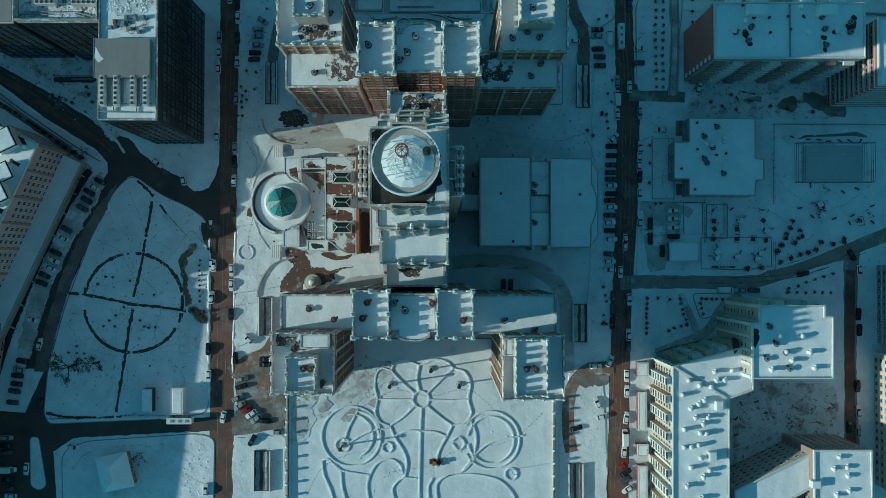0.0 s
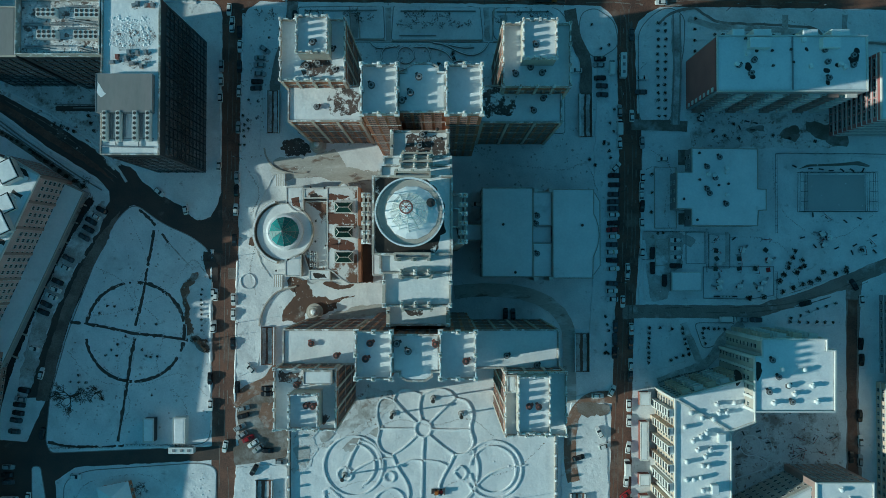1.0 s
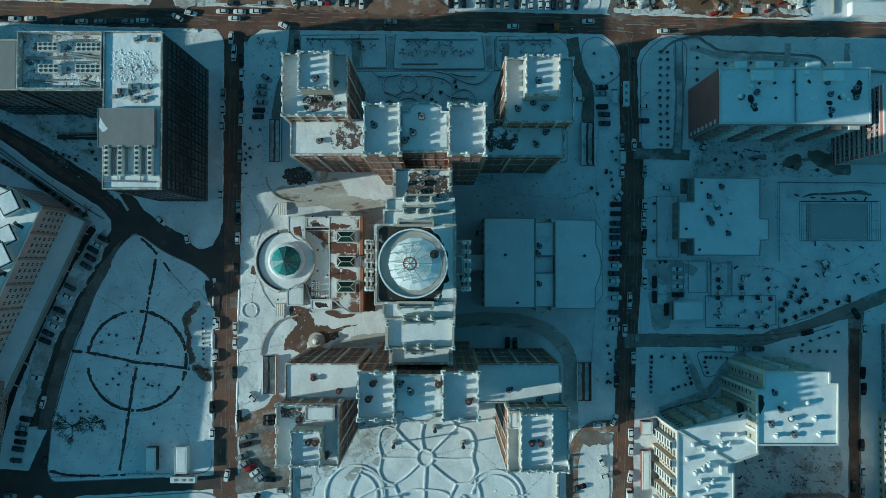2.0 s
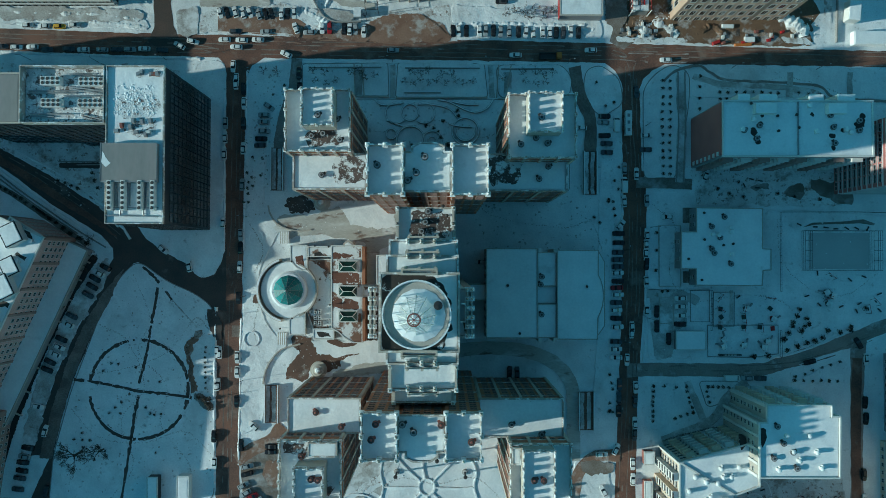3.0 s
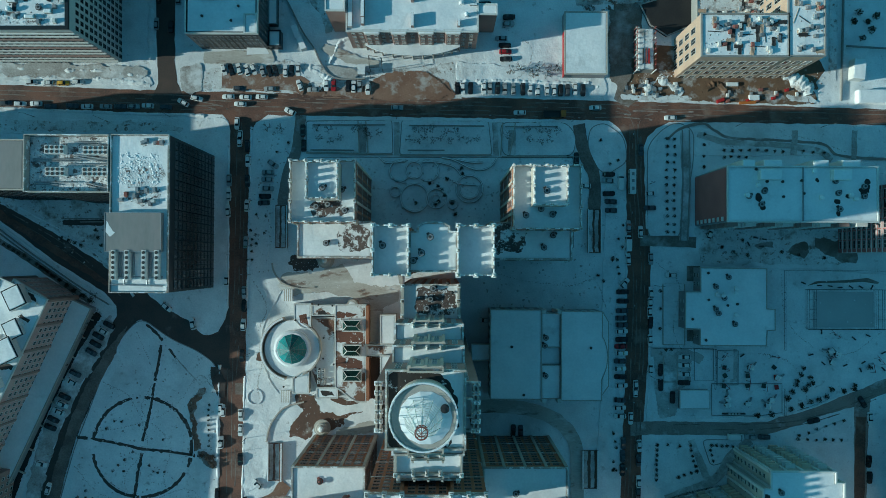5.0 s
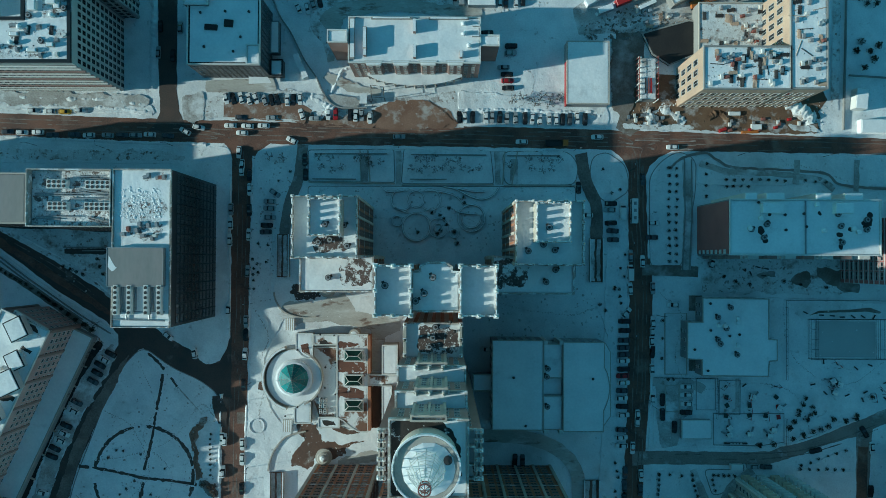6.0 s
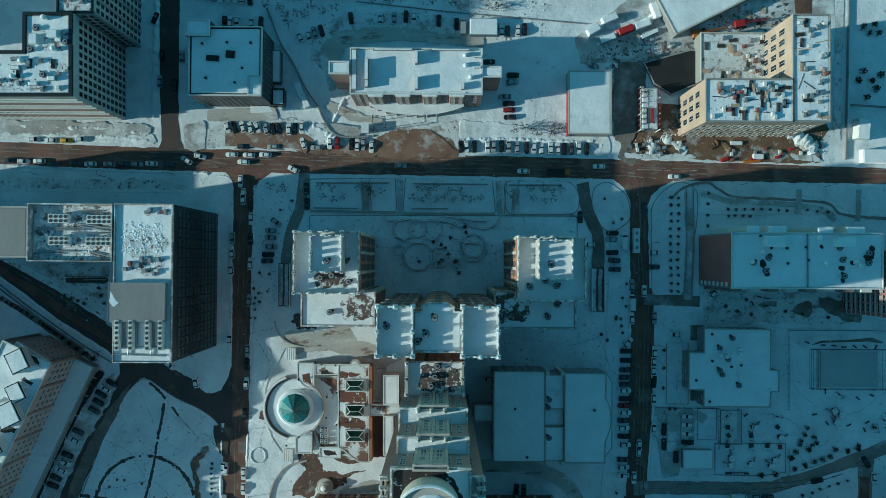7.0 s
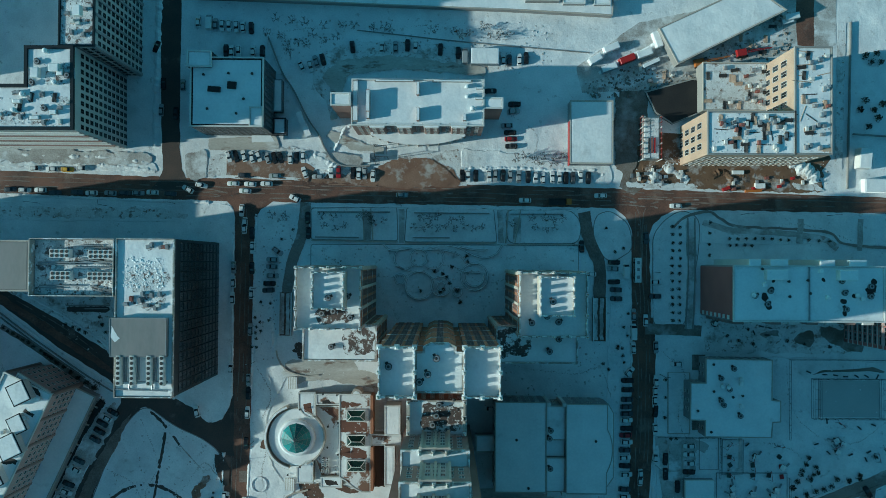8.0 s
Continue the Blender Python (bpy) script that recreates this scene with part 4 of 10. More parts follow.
angled = thing("angled_apartment_house", "pink-brown apartment house with a snowy mansard roof", "building")
block(angled, turned_box(*[(-139.9, 41.7), (-177.2, -39.3)], 18), 0, 22, ROSE, 0.7, coping=WHITE, cap=150, storey=3.1, bay=2.5, win=(1.5, 1.7), piers=10.0, pier_mat=PINK)
block(angled, turned_box(*[(-151.9, 48.8), (-139.9, 41.7)], 14), 0, 21.2, ROSE, 0.7, coping=WHITE, cap=60, storey=3.2, bay=2.6, win=(1.3, 1.5))
def mansard(owner, pts, z, high, set_in=2.0):
    """A snowy ridged roof with hipped ends on a four-cornered outline whose first side is long."""
    v = [Vector(p) for p in inset(pts, set_in)]
    if (v[1] - v[0]).length < (v[2] - v[1]).length:
        v = v[1:] + v[:1]
    m0, m1 = (v[0] + v[3]) / 2, (v[1] + v[2]) / 2
    d = (m1 - m0).normalized() * 1.2
    bm = bmesh.new()
    lo = [bm.verts.new((*p, z)) for p in v]
    r0, r1 = bm.verts.new((*(m0 + d), z + high)), bm.verts.new((*(m1 - d), z + high))
    for q in ((lo[0], lo[1], r1, r0), (lo[1], lo[2], r1), (lo[2], lo[3], r0, r1), (lo[3], lo[0], r0)):
        bm.faces.new(q)
    part("shade_ridge", bm, ROOF_SNOW, owner, "unseen snowy ridge added to lengthen the house's shadow")


# Ridge on the unseen south end, added so the house's shadow reaches farther.
mansard(angled, turned_box(*[(-168.0, -19.4), (-177.2, -39.3)], 18), 22.3, 5.0)
block(angled, turned_box(*[(-133.4, 37.6), (-167.8, -37.1)], 9), 0, 4, GREY, 0.3, windows=False)
farther = thing("long_apartment_house", "pink-brown apartment house along the curving street", "building")
block(farther, turned_box(*[(-162.4, -21.4), (-177.7, -129.6)], 18), 0, 23.0, PINK, 0.7, cap=100, storey=3.2, bay=2.6, win=(1.3, 1.5))
# Two unseen blocks added in the far west to cast shade over the ground.
shade_block_north = thing("west_apartment_house", "unseen plain block added to shade the ground by the cross street", "building")
block(shade_block_north, rect(-232.0, 152.0, -206.0, 215.0), 0, 34, GREY, 0.8, cap=40, storey=3.2, bay=3.2, win=(1.6, 1.6))
shade_block_south = thing("west_apartment_house", "unseen plain block added to shade the ground below the tower", "building")
block(shade_block_south, rect(-214.0, 18.0, -186.0, 104.0), 0, 27, GREY, 0.8, cap=60, storey=3.2, bay=3.2, win=(1.6, 1.6))

# ---- slab and school on the right ----
slab_house = thing("slab_apartment_house", "long grey apartment slab with a brown end wall", "building")
block(slab_house, rect(90.7, 68.9, 140.9, 87.5), 0, 31, GREY, 0.7, coping=WHITE, cap=150, skip=(3,), storey=3.1, bay=3.2, win=(1.6, 1.5))
ex0, ey0, ex1, ey1 = box_of(rect(90.7, 68.9, 140.9, 87.5))
bm = bmesh.new()
box(bm, ex0 - 0.15, (ey0 + ey1) / 2, 0.5, 0.3, ey1 - ey0 - 1.0, 30.0)
part("end_wall", bm, RUST, slab_house, "plain dark red end wall")
for k in range(7):
    bm = bmesh.new()
    box(bm, ex0 - 0.35, ey0 + 1.2, 3.0 + 4.0 * k, 0.4, 1.4, 1.6)
    part("loggia", bm, WHITE, slab_house)
for k, w in ((0.30, 6.0), (0.62, 5.0), (0.82, 6.0), (0.14, 4.0)):
    xx = ex0 + (ex1 - ex0) * k
    bm = bmesh.new()
    box(bm, xx, ey1 + 1.0, 0, w, 2.2, 31.6)
    part("stair_tower", bm, WHITE, slab_house)
    snow_top(slab_house, rect(xx - w / 2, ey1 - 0.1, xx + w / 2, ey1 + 2.1), 31.6)
for k, w in ((0.27, 7.0), (0.74, 6.0)):
    xx = ex0 + (ex1 - ex0) * k
    bm = bmesh.new()
    box(bm, xx, ey1 - 3.0, 31.2, w, 3.4, 2.4)
    part("lift_house", bm, WHITE, slab_house)
    snow_top(slab_house, rect(xx - w / 2, ey1 - 4.7, xx + w / 2, ey1 - 1.3), 33.6)
bm = bmesh.new()
box(bm, (ex0 + ex1) / 2, (ey0 + ey1) / 2, 31.2, 0.4, ey1 - ey0 - 0.8, 0.5)
part("fire_wall", bm, GREY, slab_house)
for k in range(8):
    xx = ex0 + (ex1 - ex0) * (k + 0.5) / 8
    for lev in range(9):
        bm = bmesh.new()
        box(bm, xx, ey0 - 0.6, 1.5 + 3.1 * lev, 3.6, 1.3, 1.1)
        part("balcony", bm, WHITE if k % 2 else PINK, slab_house)
for k, (x, y, r) in enumerate(((136.4, 79.6, 1.7), (137.4, 82.4, 0.9), (127.2, 75.6, 1.0), (127.6, 71.8, 0.8), (101.0, 77.0, 1.2), (103.2, 79.6, 1.0), (102.6, 73.8, 0.9), (104.0, 82.6, 0.7), (130.8, 77.4, 0.8), (120.6, 83.0, 0.7))):
    bm = bmesh.new()
    bm.faces.new([bm.verts.new((px, py, 31.28)) for px, py in ragged(circle(x, y, r, 10), r * 0.7, 0.35, 80.0 + k)])
    part("thawed_patch", bm, WETROOF, slab_house, "black thawed mark on the snowy roof")
brown_house = thing("brown_apartment_house", "brown and white balcony house", "building")
block(brown_house, rect(144.2, 59.2, 171.3, 81.7), 0, 33, RUST, 0.7, bands=1, coping=WHITE, cap=120, storey=3.1, bay=3.4, win=(2.9, 1.5))
school = thing("school_building", "low flat-roofed school deep in snow", "building")
block(school, [(89.8, 53.5), (113.9, 53.2), (113.8, 38.6), (116.9, 38.4), (116.9, 30.8), (114.0, 30.6), (113.6, 25.1), (89.6, 25.2), (89.6, 31.1), (84.2, 31.3), (84.3, 44.7), (89.8, 44.7)], 0, 8, GREY, 0.3, lip=0.2, cap=60, storey=3.6, bay=3.2)

# ---- courtyard house bottom right ----
yard_house = thing("courtyard_apartment_house", "cream courtyard apartment house with snowy roofs and many vents", "building")
YH = dict(storey=3.1, bay=2.9, win=(1.5, 1.6), coping=WHITE)
block(yard_house, [(104.8, -13.6), (126.4, -13.6), (126.4, -17.3), (129.2, -17.3), (128.9, -37.7), (102.2, -37.7), (102.3, -19.4), (104.8, -19.4)], 0, 31, STONE, 0.9, cap=80, piers=5.0, pier_mat=WHITE, **YH)
block(yard_house, [(78.5, -34.7), (105.2, -27.4), (105.9, -42.8), (97.3, -45.9)], 0, 23, CREAM, 0.8, cap=60, piers=5.8, pier_mat=WHITE, **{**YH, "win": (2.2, 1.9)})
block(yard_house, [(78.5, -34.7), (97.7, -45.9), (97.4, -79.6), (97.1, -121.2), (77.9, -121.2)], 0, 22.8, CREAM, 0.8, cap=100, piers=5.8, pier_mat=WHITE, bands=3, **{**YH, "win": (2.2, 1.9)})
block(yard_house, rect(126.2, -92.6, 145.8, -63.2), 0, 23.4, PINK, 0.8, cap=60, **YH)
block(yard_house, [(100.6, -77.9), (128.0, -64.7), (128.3, -76.3), (106.3, -87.9), (100.5, -89.8)], 0, 20, STONE, 0.7, cap=40, **YH)
for k in range(5):
    f = (k + 0.5) / 5
    x, y = 80.5 + 22.5 * f, -34.15 + 6.15 * f
    for lev in range(7):
        bm = bmesh.new()
        box(bm, x, y + 0.9, 2.0 + 3.1 * lev, 3.0, 1.6, 1.1, 0, 15.3)
        part("balcony", bm, WHITE if k % 2 else CREAM, yard_house)
for k in range(4):
    for lev in range(9):
        bm = bmesh.new()
        box(bm, 107.6 + 5.4 * k, -12.9, 2.0 + 3.1 * lev, 3.0, 1.5, 1.1)
        part("balcony", bm, WHITE if k % 2 else CREAM, yard_house)
for k in range(13):
    y = -40.0 - 6.3 * k
    bm = bmesh.new()
    box(bm, 77.4, y, 0, 2.0, 2.9, 22.2)
    bay = part("loggia_bay", bm, CREAM if k % 2 else WHITE, yard_house)
    for lev in range(7):
        bm = bmesh.new()
        box(bm, 76.45, y, 2.4 + 3.1 * lev, 0.3, 2.5, 0.9)
        part("loggia_rail", bm, WHITE, bay)
        bm = bmesh.new()
        box(bm, 76.42, y, 3.4 + 3.1 * lev, 0.1, 2.3, 1.5)
        part("loggia_glazing", bm, GLASS, bay)
    snow_top(yard_house, rect(76.4, y - 1.45, 78.4, y + 1.45), 22.2)
for pts in ([(98.6, -24.8), (101.0, -25.2), (101.4, -28.6), (99.4, -31.0)], [(102.0, -21.5), (104.6, -21.0), (105.0, -25.0), (103.2, -28.2)], [(103.4, -33.4), (107.4, -34.6), (104.6, -36.2)]):
    z = 31.27 if pts[0][1] > -22 else 23.27
    bm = bmesh.new()
    bm.faces.new([bm.verts.new((x, y, z)) for x, y in ragged(rounded(pts, 1.0), 0.4, 0.5)])
    part("thawed_patch", bm, WETROOF, yard_house, "black thawed patch on the snowy roof")
right_house = thing("balcony_apartment_house", "white and brown apartment house with balconies", "building")
block(right_house, rect(160.7, -81.8, 191.4, -32.6), 0, 27, CREAM, 0.8, bands=1, cap=60, **YH)
for x0, y0, x1, y1 in ((71.9, -41.0, 75.6, -36.2), (72.0, -61.0, 74.8, -47.0), (71.6, -70.4, 75.4, -66.2), (71.8, -88.0, 75.0, -74.0)):
    porch = thing("shop_porch", "low shop porch with a snowy flat roof", "porch", "shop porches")
    block(porch, rect(x0, y0, x1, y1), 0, 3.4, REDBRICK, 0.25, lip=0.2, coping=WHITE, windows=False)
right_house2 = thing("balcony_apartment_house", "grey apartment house with balconies", "building")
block(right_house2, rect(162.2, -29.2, 194.2, -0.3), 0, 24, GREY, 0.8, bands=1, cap=60, **YH)

# ---- north side ----
north_tower = thing("north_office_tower", "tall pale panel tower with cluttered snowy roof", "building")
NT = dict(storey=3.3, bay=2.6, win=(1.5, 1.9), coping=DARKWALL, frame_mat=DARKWALL)
block(north_tower, [(-170.6, 144.0), (-140.6, 144.2), (-140.7, 156.6), (-125.1, 156.7), (-124.7, 129.7), (-170.3, 129.4)], 0, 40, PANEL, 0.8, cap=200, lip=0.9, **NT)
block(north_tower, rect(-130.9, 157.3, -119.5, 194.7), 0, 38, PANEL, 0.8, cap=80, roof=MESSY, piers=5.2, pier_mat=GREY, **NT)
for k in range(1, 12):
    bm = bmesh.new()
    box(bm, -147.4, 129.2, 3.3 * k - 0.1, 45.4, 0.5, 0.7)
    part("spandrel", bm, WHITE if k % 3 else PINK, north_tower)
for x0, y0, x1, y1 in ((-134.6, 144.8, -125.4, 150.4), (-148.0, 131.4, -140.4, 136.0), (-138.0, 131.0, -131.0, 133.2), (-131.0, 137.6, -126.0, 140.4), (-160.0, 134.0, -154.0, 141.0)):
    bm = bmesh.new()
    bm.faces.new([bm.verts.new((x, y, 40.27)) for x, y in ragged(rect(x0, y0, x1, y1), 1.1, 0.6, x0)])
    part("trampled_patch", bm, MESSY, north_tower, "trampled snow on the roof")
blue_block = thing("dark_office_block", "dark-clad office block with a white-rimmed snowy roof", "building")
block(blue_block, rect(-94.7, 134.9, -69.2, 159.2), 0, 18.5, DARKWALL, 0.9, lip=0.3, coping=WHITE, cap=120, storey=3.4, bay=2.0, win=(1.1, 1.9), frame_mat=STEEL)
block(blue_block, rect(-95.6, 155.6, -87.2, 161.2), 0, 20, DARKWALL, 0.7, lip=0.45, coping=WHITE, windows=False)
block(blue_block, rect(-73.7, 134.8, -69.2, 141.7), 18.4, 19.6, DARKWALL, 0.7, lip=0.35, coping=WHITE, windows=False)
block(blue_block, rect(-69.0, 143.4, -66.0, 155.2), 0, 3.6, DARKWALL, 0.3, lip=0.2, coping=STEEL, windows=False, wall_name="side_annex")
block(blue_block, rect(-68.9, 134.8, -64.4, 140.8), 0, 4.0, DARKWALL, 0.5, lip=0.35, coping=DARKWALL, windows=False, wall_name="porch")
bm = bmesh.new()
prism(bm, [(-77.0, 134.4), (-70.0, 134.4), (-68.6, 132.2), (-77.0, 131.8)], 3.4, 3.8)
part("entrance_roof", bm, ROOF_SNOW, blue_block, "snow-covered entrance roof")
# Dark strip stands for the parapet's shade along the roof edge.
bm = bmesh.new()
ring(bm, inset(rect(-94.7, 134.9, -69.2, 159.2), 0.32), inset(rect(-94.7, 134.9, -69.2, 159.2), 0.85), 18.5, 18.78)
part("parapet_shadow", bm, NEAR_BLACK, blue_block, "dark strip painted as the shade inside the parapet")
for x, y, w, d in ((-86.4, 148.0, 4.6, 2.0), (-80.2, 149.4, 3.2, 2.6)):
    bm = bmesh.new()
    box(bm, x, y, 18.7, w, d, 0.9, 0, -4, 0.92)
    part("roof_hatch", bm, NEAR_BLACK, blue_block, "dark roof hatch")
white_block = thing("terraced_apartment_block", "brown and white apartment block with snowy roof boxes", "building")
block(white_block, rect(-38.0, 135.4, 8.1, 151.5), 0, 20, PINK, 0.7, coping=WHITE, cap=120, storey=3.2, bay=2.6, win=(1.3, 1.5))
block(white_block, rect(-44.9, 141.7, -38.1, 146.0), 0, 23, PINK, 0.6, coping=WHITE, windows=False)
block(white_block, rect(8.2, 141.6, 14.7, 145.3), 0, 20, PINK, 0.6, coping=WHITE, windows=False)
shed = thing("low_hall", "low hall with a red trim and snowy roof", "building")
block(shed, rect(40.6, 124.4, 56.3, 147.6), 0, 6, GREY, 0.3, windows=False)
site_house = thing("unfinished_apartment_house", "ochre apartment house under construction with a cluttered snowy roof", "building")
SH = dict(storey=6.6, bay=3.6, win=(2.1, 4.4), coping=CONCRETE)
block(site_house, rect(82.8, 124.7, 112.4, 139.3), 0, 29, OCHRE, 0.6, cap=120, **SH)
block(site_house, rect(112.1, 124.9, 124.6, 161.2), 0, 29, OCHRE, 0.6, cap=80, **SH)
long_house = thing("long_low_house", "long low house with snowy roof sections", "building")
block(long_house, [(-98.2, 186.0), (-66.9, 185.0), (-24.3, 183.4), (18.2, 182.1), (56.7, 180.2), (57.2, 200.0), (-98.0, 203.0)], 0, 3.2, CONCRETE, 0.4, lip=0.2, windows=False)
for x0, y0, x1, y1, h in ((24.0, 184.5, 36.5, 196.0, 6.5), (38.0, 183.6, 46.0, 190.0, 5.6), (49.5, 183.5, 55.5, 189.5, 5.0)):
    block(long_house, rect(x0, y0, x1, y1), 3.2, h, CONCRETE, 0.4, lip=0.25, coping=WHITE, windows=False, wall_name="raised_bay")
yard_store = thing("site_store", "low site store under flat sunlit snow", "building")
block(yard_store, [(73.4, 174.9), (107.6, 190.9), (120.6, 181.9), (80.5, 161.6)], 0, 5, CONCRETE, 0.4, windows=False)
road("rail_lane", [(126.3, 200.4), (126.7, 170.4), (133.1, 169.4), (133.5, 200.4)], "dark wet lane beside the unfinished house", z=0.065)

# ---- vehicles ----
PAINT = {}
for key, col, rough in (("w", (0.75, 0.75, 0.74), 0.3), ("b", (0.018, 0.018, 0.02), 0.25), ("s", (0.34, 0.36, 0.37), 0.3), ("d", (0.07, 0.075, 0.085), 0.3), ("r", (0.42, 0.02, 0.025), 0.3), ("o", (0.75, 0.40, 0.05), 0.4)):
    PAINT[key] = material("car_paint_" + key, col, tuple(c * 0.88 for c in col), rough, 0.6, 6, bump=0.0, spec=0.5)
CAR_WORDS = {"w": "white", "b": "black", "s": "silver grey", "d": "dark grey", "r": "red", "o": "yellow"}
PROTO = {}


def loft(bm, stations, mat=0):
    """A skin over cross-sections given as lists of (x, y, z)."""
    rings = [[bm.verts.new(p) for p in st] for st in stations]
    n = len(rings[0])
    for a, b in zip(rings, rings[1:]):
        for i in range(n):
            j = (i + 1) % n
            bm.faces.new((a[i], a[j], b[j], b[i])).material_index = mat
    bm.faces.new(rings[0][::-1]).material_index = mat
    bm.faces.new(rings[-1]).material_index = mat


def make_car(colour):
    car = thing("car", CAR_WORDS[colour] + " parked car standing on slushy snow", "car", "parked cars")
    bm = bmesh.new()
    st = []
    for x, hw, top in ((-2.28, 0.62, 0.74), (-2.2, 0.80, 0.90), (-1.7, 0.90, 0.98), (-0.6, 0.92, 0.98), (0.7, 0.92, 0.96), (1.5, 0.90, 0.86), (2.1, 0.80, 0.76), (2.3, 0.58, 0.60)):
        st.append([(x, -hw, 0.28), (x, hw, 0.28), (x, hw, top - 0.22), (x, hw * 0.86, top), (x, -hw * 0.86, top), (x, -hw, top - 0.22)])
    loft(bm, st)
    part("body", bm, PAINT[colour], car)
    bm = bmesh.new()
    lo = [(-1.85, -0.76, 0.95), (0.95, -0.76, 0.92), (0.95, 0.76, 0.92), (-1.85, 0.76, 0.95)]
    hi = [(-1.35, -0.60, 1.42), (0.22, -0.60, 1.44), (0.22, 0.60, 1.44), (-1.35, 0.60, 1.42)]
    v = [bm.verts.new(p) for p in lo + hi]
    for q in ((0, 1, 5, 4), (1, 2, 6, 5), (2, 3, 7, 6), (3, 0, 4, 7), (4, 5, 6, 7), (3, 2, 1, 0)):
        bm.faces.new([v[i] for i in q])
    part("glazing", bm, GLASS, car, "dark car glazing")
    bm = bmesh.new()
    st = [[(x, -hw, z - 0.05), (x, hw, z - 0.05), (x, hw * 0.9, z), (x, -hw * 0.9, z)] for x, hw, z in ((-1.42, 0.55, 1.44), (-1.1, 0.62, 1.48), (-0.2, 0.62, 1.49), (0.25, 0.57, 1.46))]
    loft(bm, st)
    part("roof_panel", bm, PAINT[colour], car)
    for sx in (-1.4, 1.4):
        for sy in (-0.83, 0.83):
            bm = bmesh.new()
            rod(bm, (0, -0.1, 0), (0, 0.1, 0), 0.32, 10)
            wheel = part("wheel", bm, TYRE, car)
            wheel.location = (sx, sy, 0.32)
    return car


def make_van(colour):
    van = thing("van", CAR_WORDS[colour] + " delivery van with a boxy body", "van", "vans")
    bm = bmesh.new()
    st = [[(x, -hw, 0.35), (x, hw, 0.35), (x, hw, top - 0.15), (x, hw * 0.9, top), (x, -hw * 0.9, top), (x, -hw, top - 0.15)] for x, hw, top in ((-3.0, 0.95, 2.3), (-2.9, 1.0, 2.45), (1.2, 1.0, 2.45), (1.5, 0.98, 2.3))]
    loft(bm, st)
    part("cargo_body", bm, PAINT[colour], van)
    bm = bmesh.new()
    st = [[(x, -hw, 0.35), (x, hw, 0.35), (x, hw * 0.95, top), (x, -hw * 0.95, top)] for x, hw, top in ((1.5, 0.98, 1.15), (2.5, 0.95, 1.1), (3.0, 0.75, 0.8))]
    loft(bm, st)
    part("cab", bm, PAINT[colour], van)
    bm = bmesh.new()
    v = [bm.verts.new(p) for p in ((1.52, -0.9, 2.2), (1.52, 0.9, 2.2), (2.3, 0.9, 1.16), (2.3, -0.9, 1.16))]
    bm.faces.new(v)
    part("windscreen", bm, GLASS, van)
    for sx in (-2.0, 2.0):
        for sy in (-0.9, 0.9):
            bm = bmesh.new()
            rod(bm, (0, -0.12, 0), (0, 0.12, 0), 0.36, 10)
            wheel = part("wheel", bm, TYRE, van)
            wheel.location = (sx, sy, 0.36)
    return van


def make_bus(colour):
    bus = thing("bus", CAR_WORDS[colour] + " city bus with roof hatches", "bus", "buses")
    bm = bmesh.new()
    st = [[(x, -hw, 0.4), (x, hw, 0.4), (x, hw, 2.8), (x, hw * 0.88, 3.05), (x, -hw * 0.88, 3.05), (x, -hw, 2.8)] for x, hw in ((-4.6, 1.1), (-4.45, 1.2), (4.4, 1.2), (4.6, 1.05))]
    loft(bm, st)
    part("body", bm, PAINT[colour], bus)
    for sy in (-1.21, 1.21):
        bm = bmesh.new()
        box(bm, 0, sy, 1.5, 8.6, 0.04, 1.0)
        part("window_band", bm, GLASS, bus)
    for sx in (-2.6, 0.2, 2.8):
        bm = bmesh.new()
        box(bm, sx, 0, 3.05, 1.2, 1.0, 0.2, 0, 0, 0.85)
        part("roof_hatch", bm, GREY, bus)
    for sx in (-2.8, 2.9):
        for sy in (-1.1, 1.1):
            bm = bmesh.new()
            rod(bm, (0, -0.14, 0), (0, 0.14, 0), 0.48, 12)
            wheel = part("wheel", bm, TYRE, bus)
            wheel.location = (sx, sy, 0.48)
    return bus


def put(kind, key, x, y, z=None, turn=0.0):
    """One more thing of a kind: built once, then copied."""
    m = pose(x, y, ground_at(x, y) if z is None else z, 0, 0, turn)
    if (kind, key) not in PROTO:
        ob = kind(*key)
        ob.matrix_basis = m
        PROTO[(kind, key)] = ob
        return ob
    return copy_thing(PROTO[(kind, key)], m)


def cars(rows):
    for x, y, h, c in rows:
        wob = random.uniform(-3, 3) + (180 if random.random() < 0.5 else 0)
        put(make_car, (c,), x + random.uniform(-0.1, 0.1), y + random.uniform(-0.1, 0.1), None, h + wob)


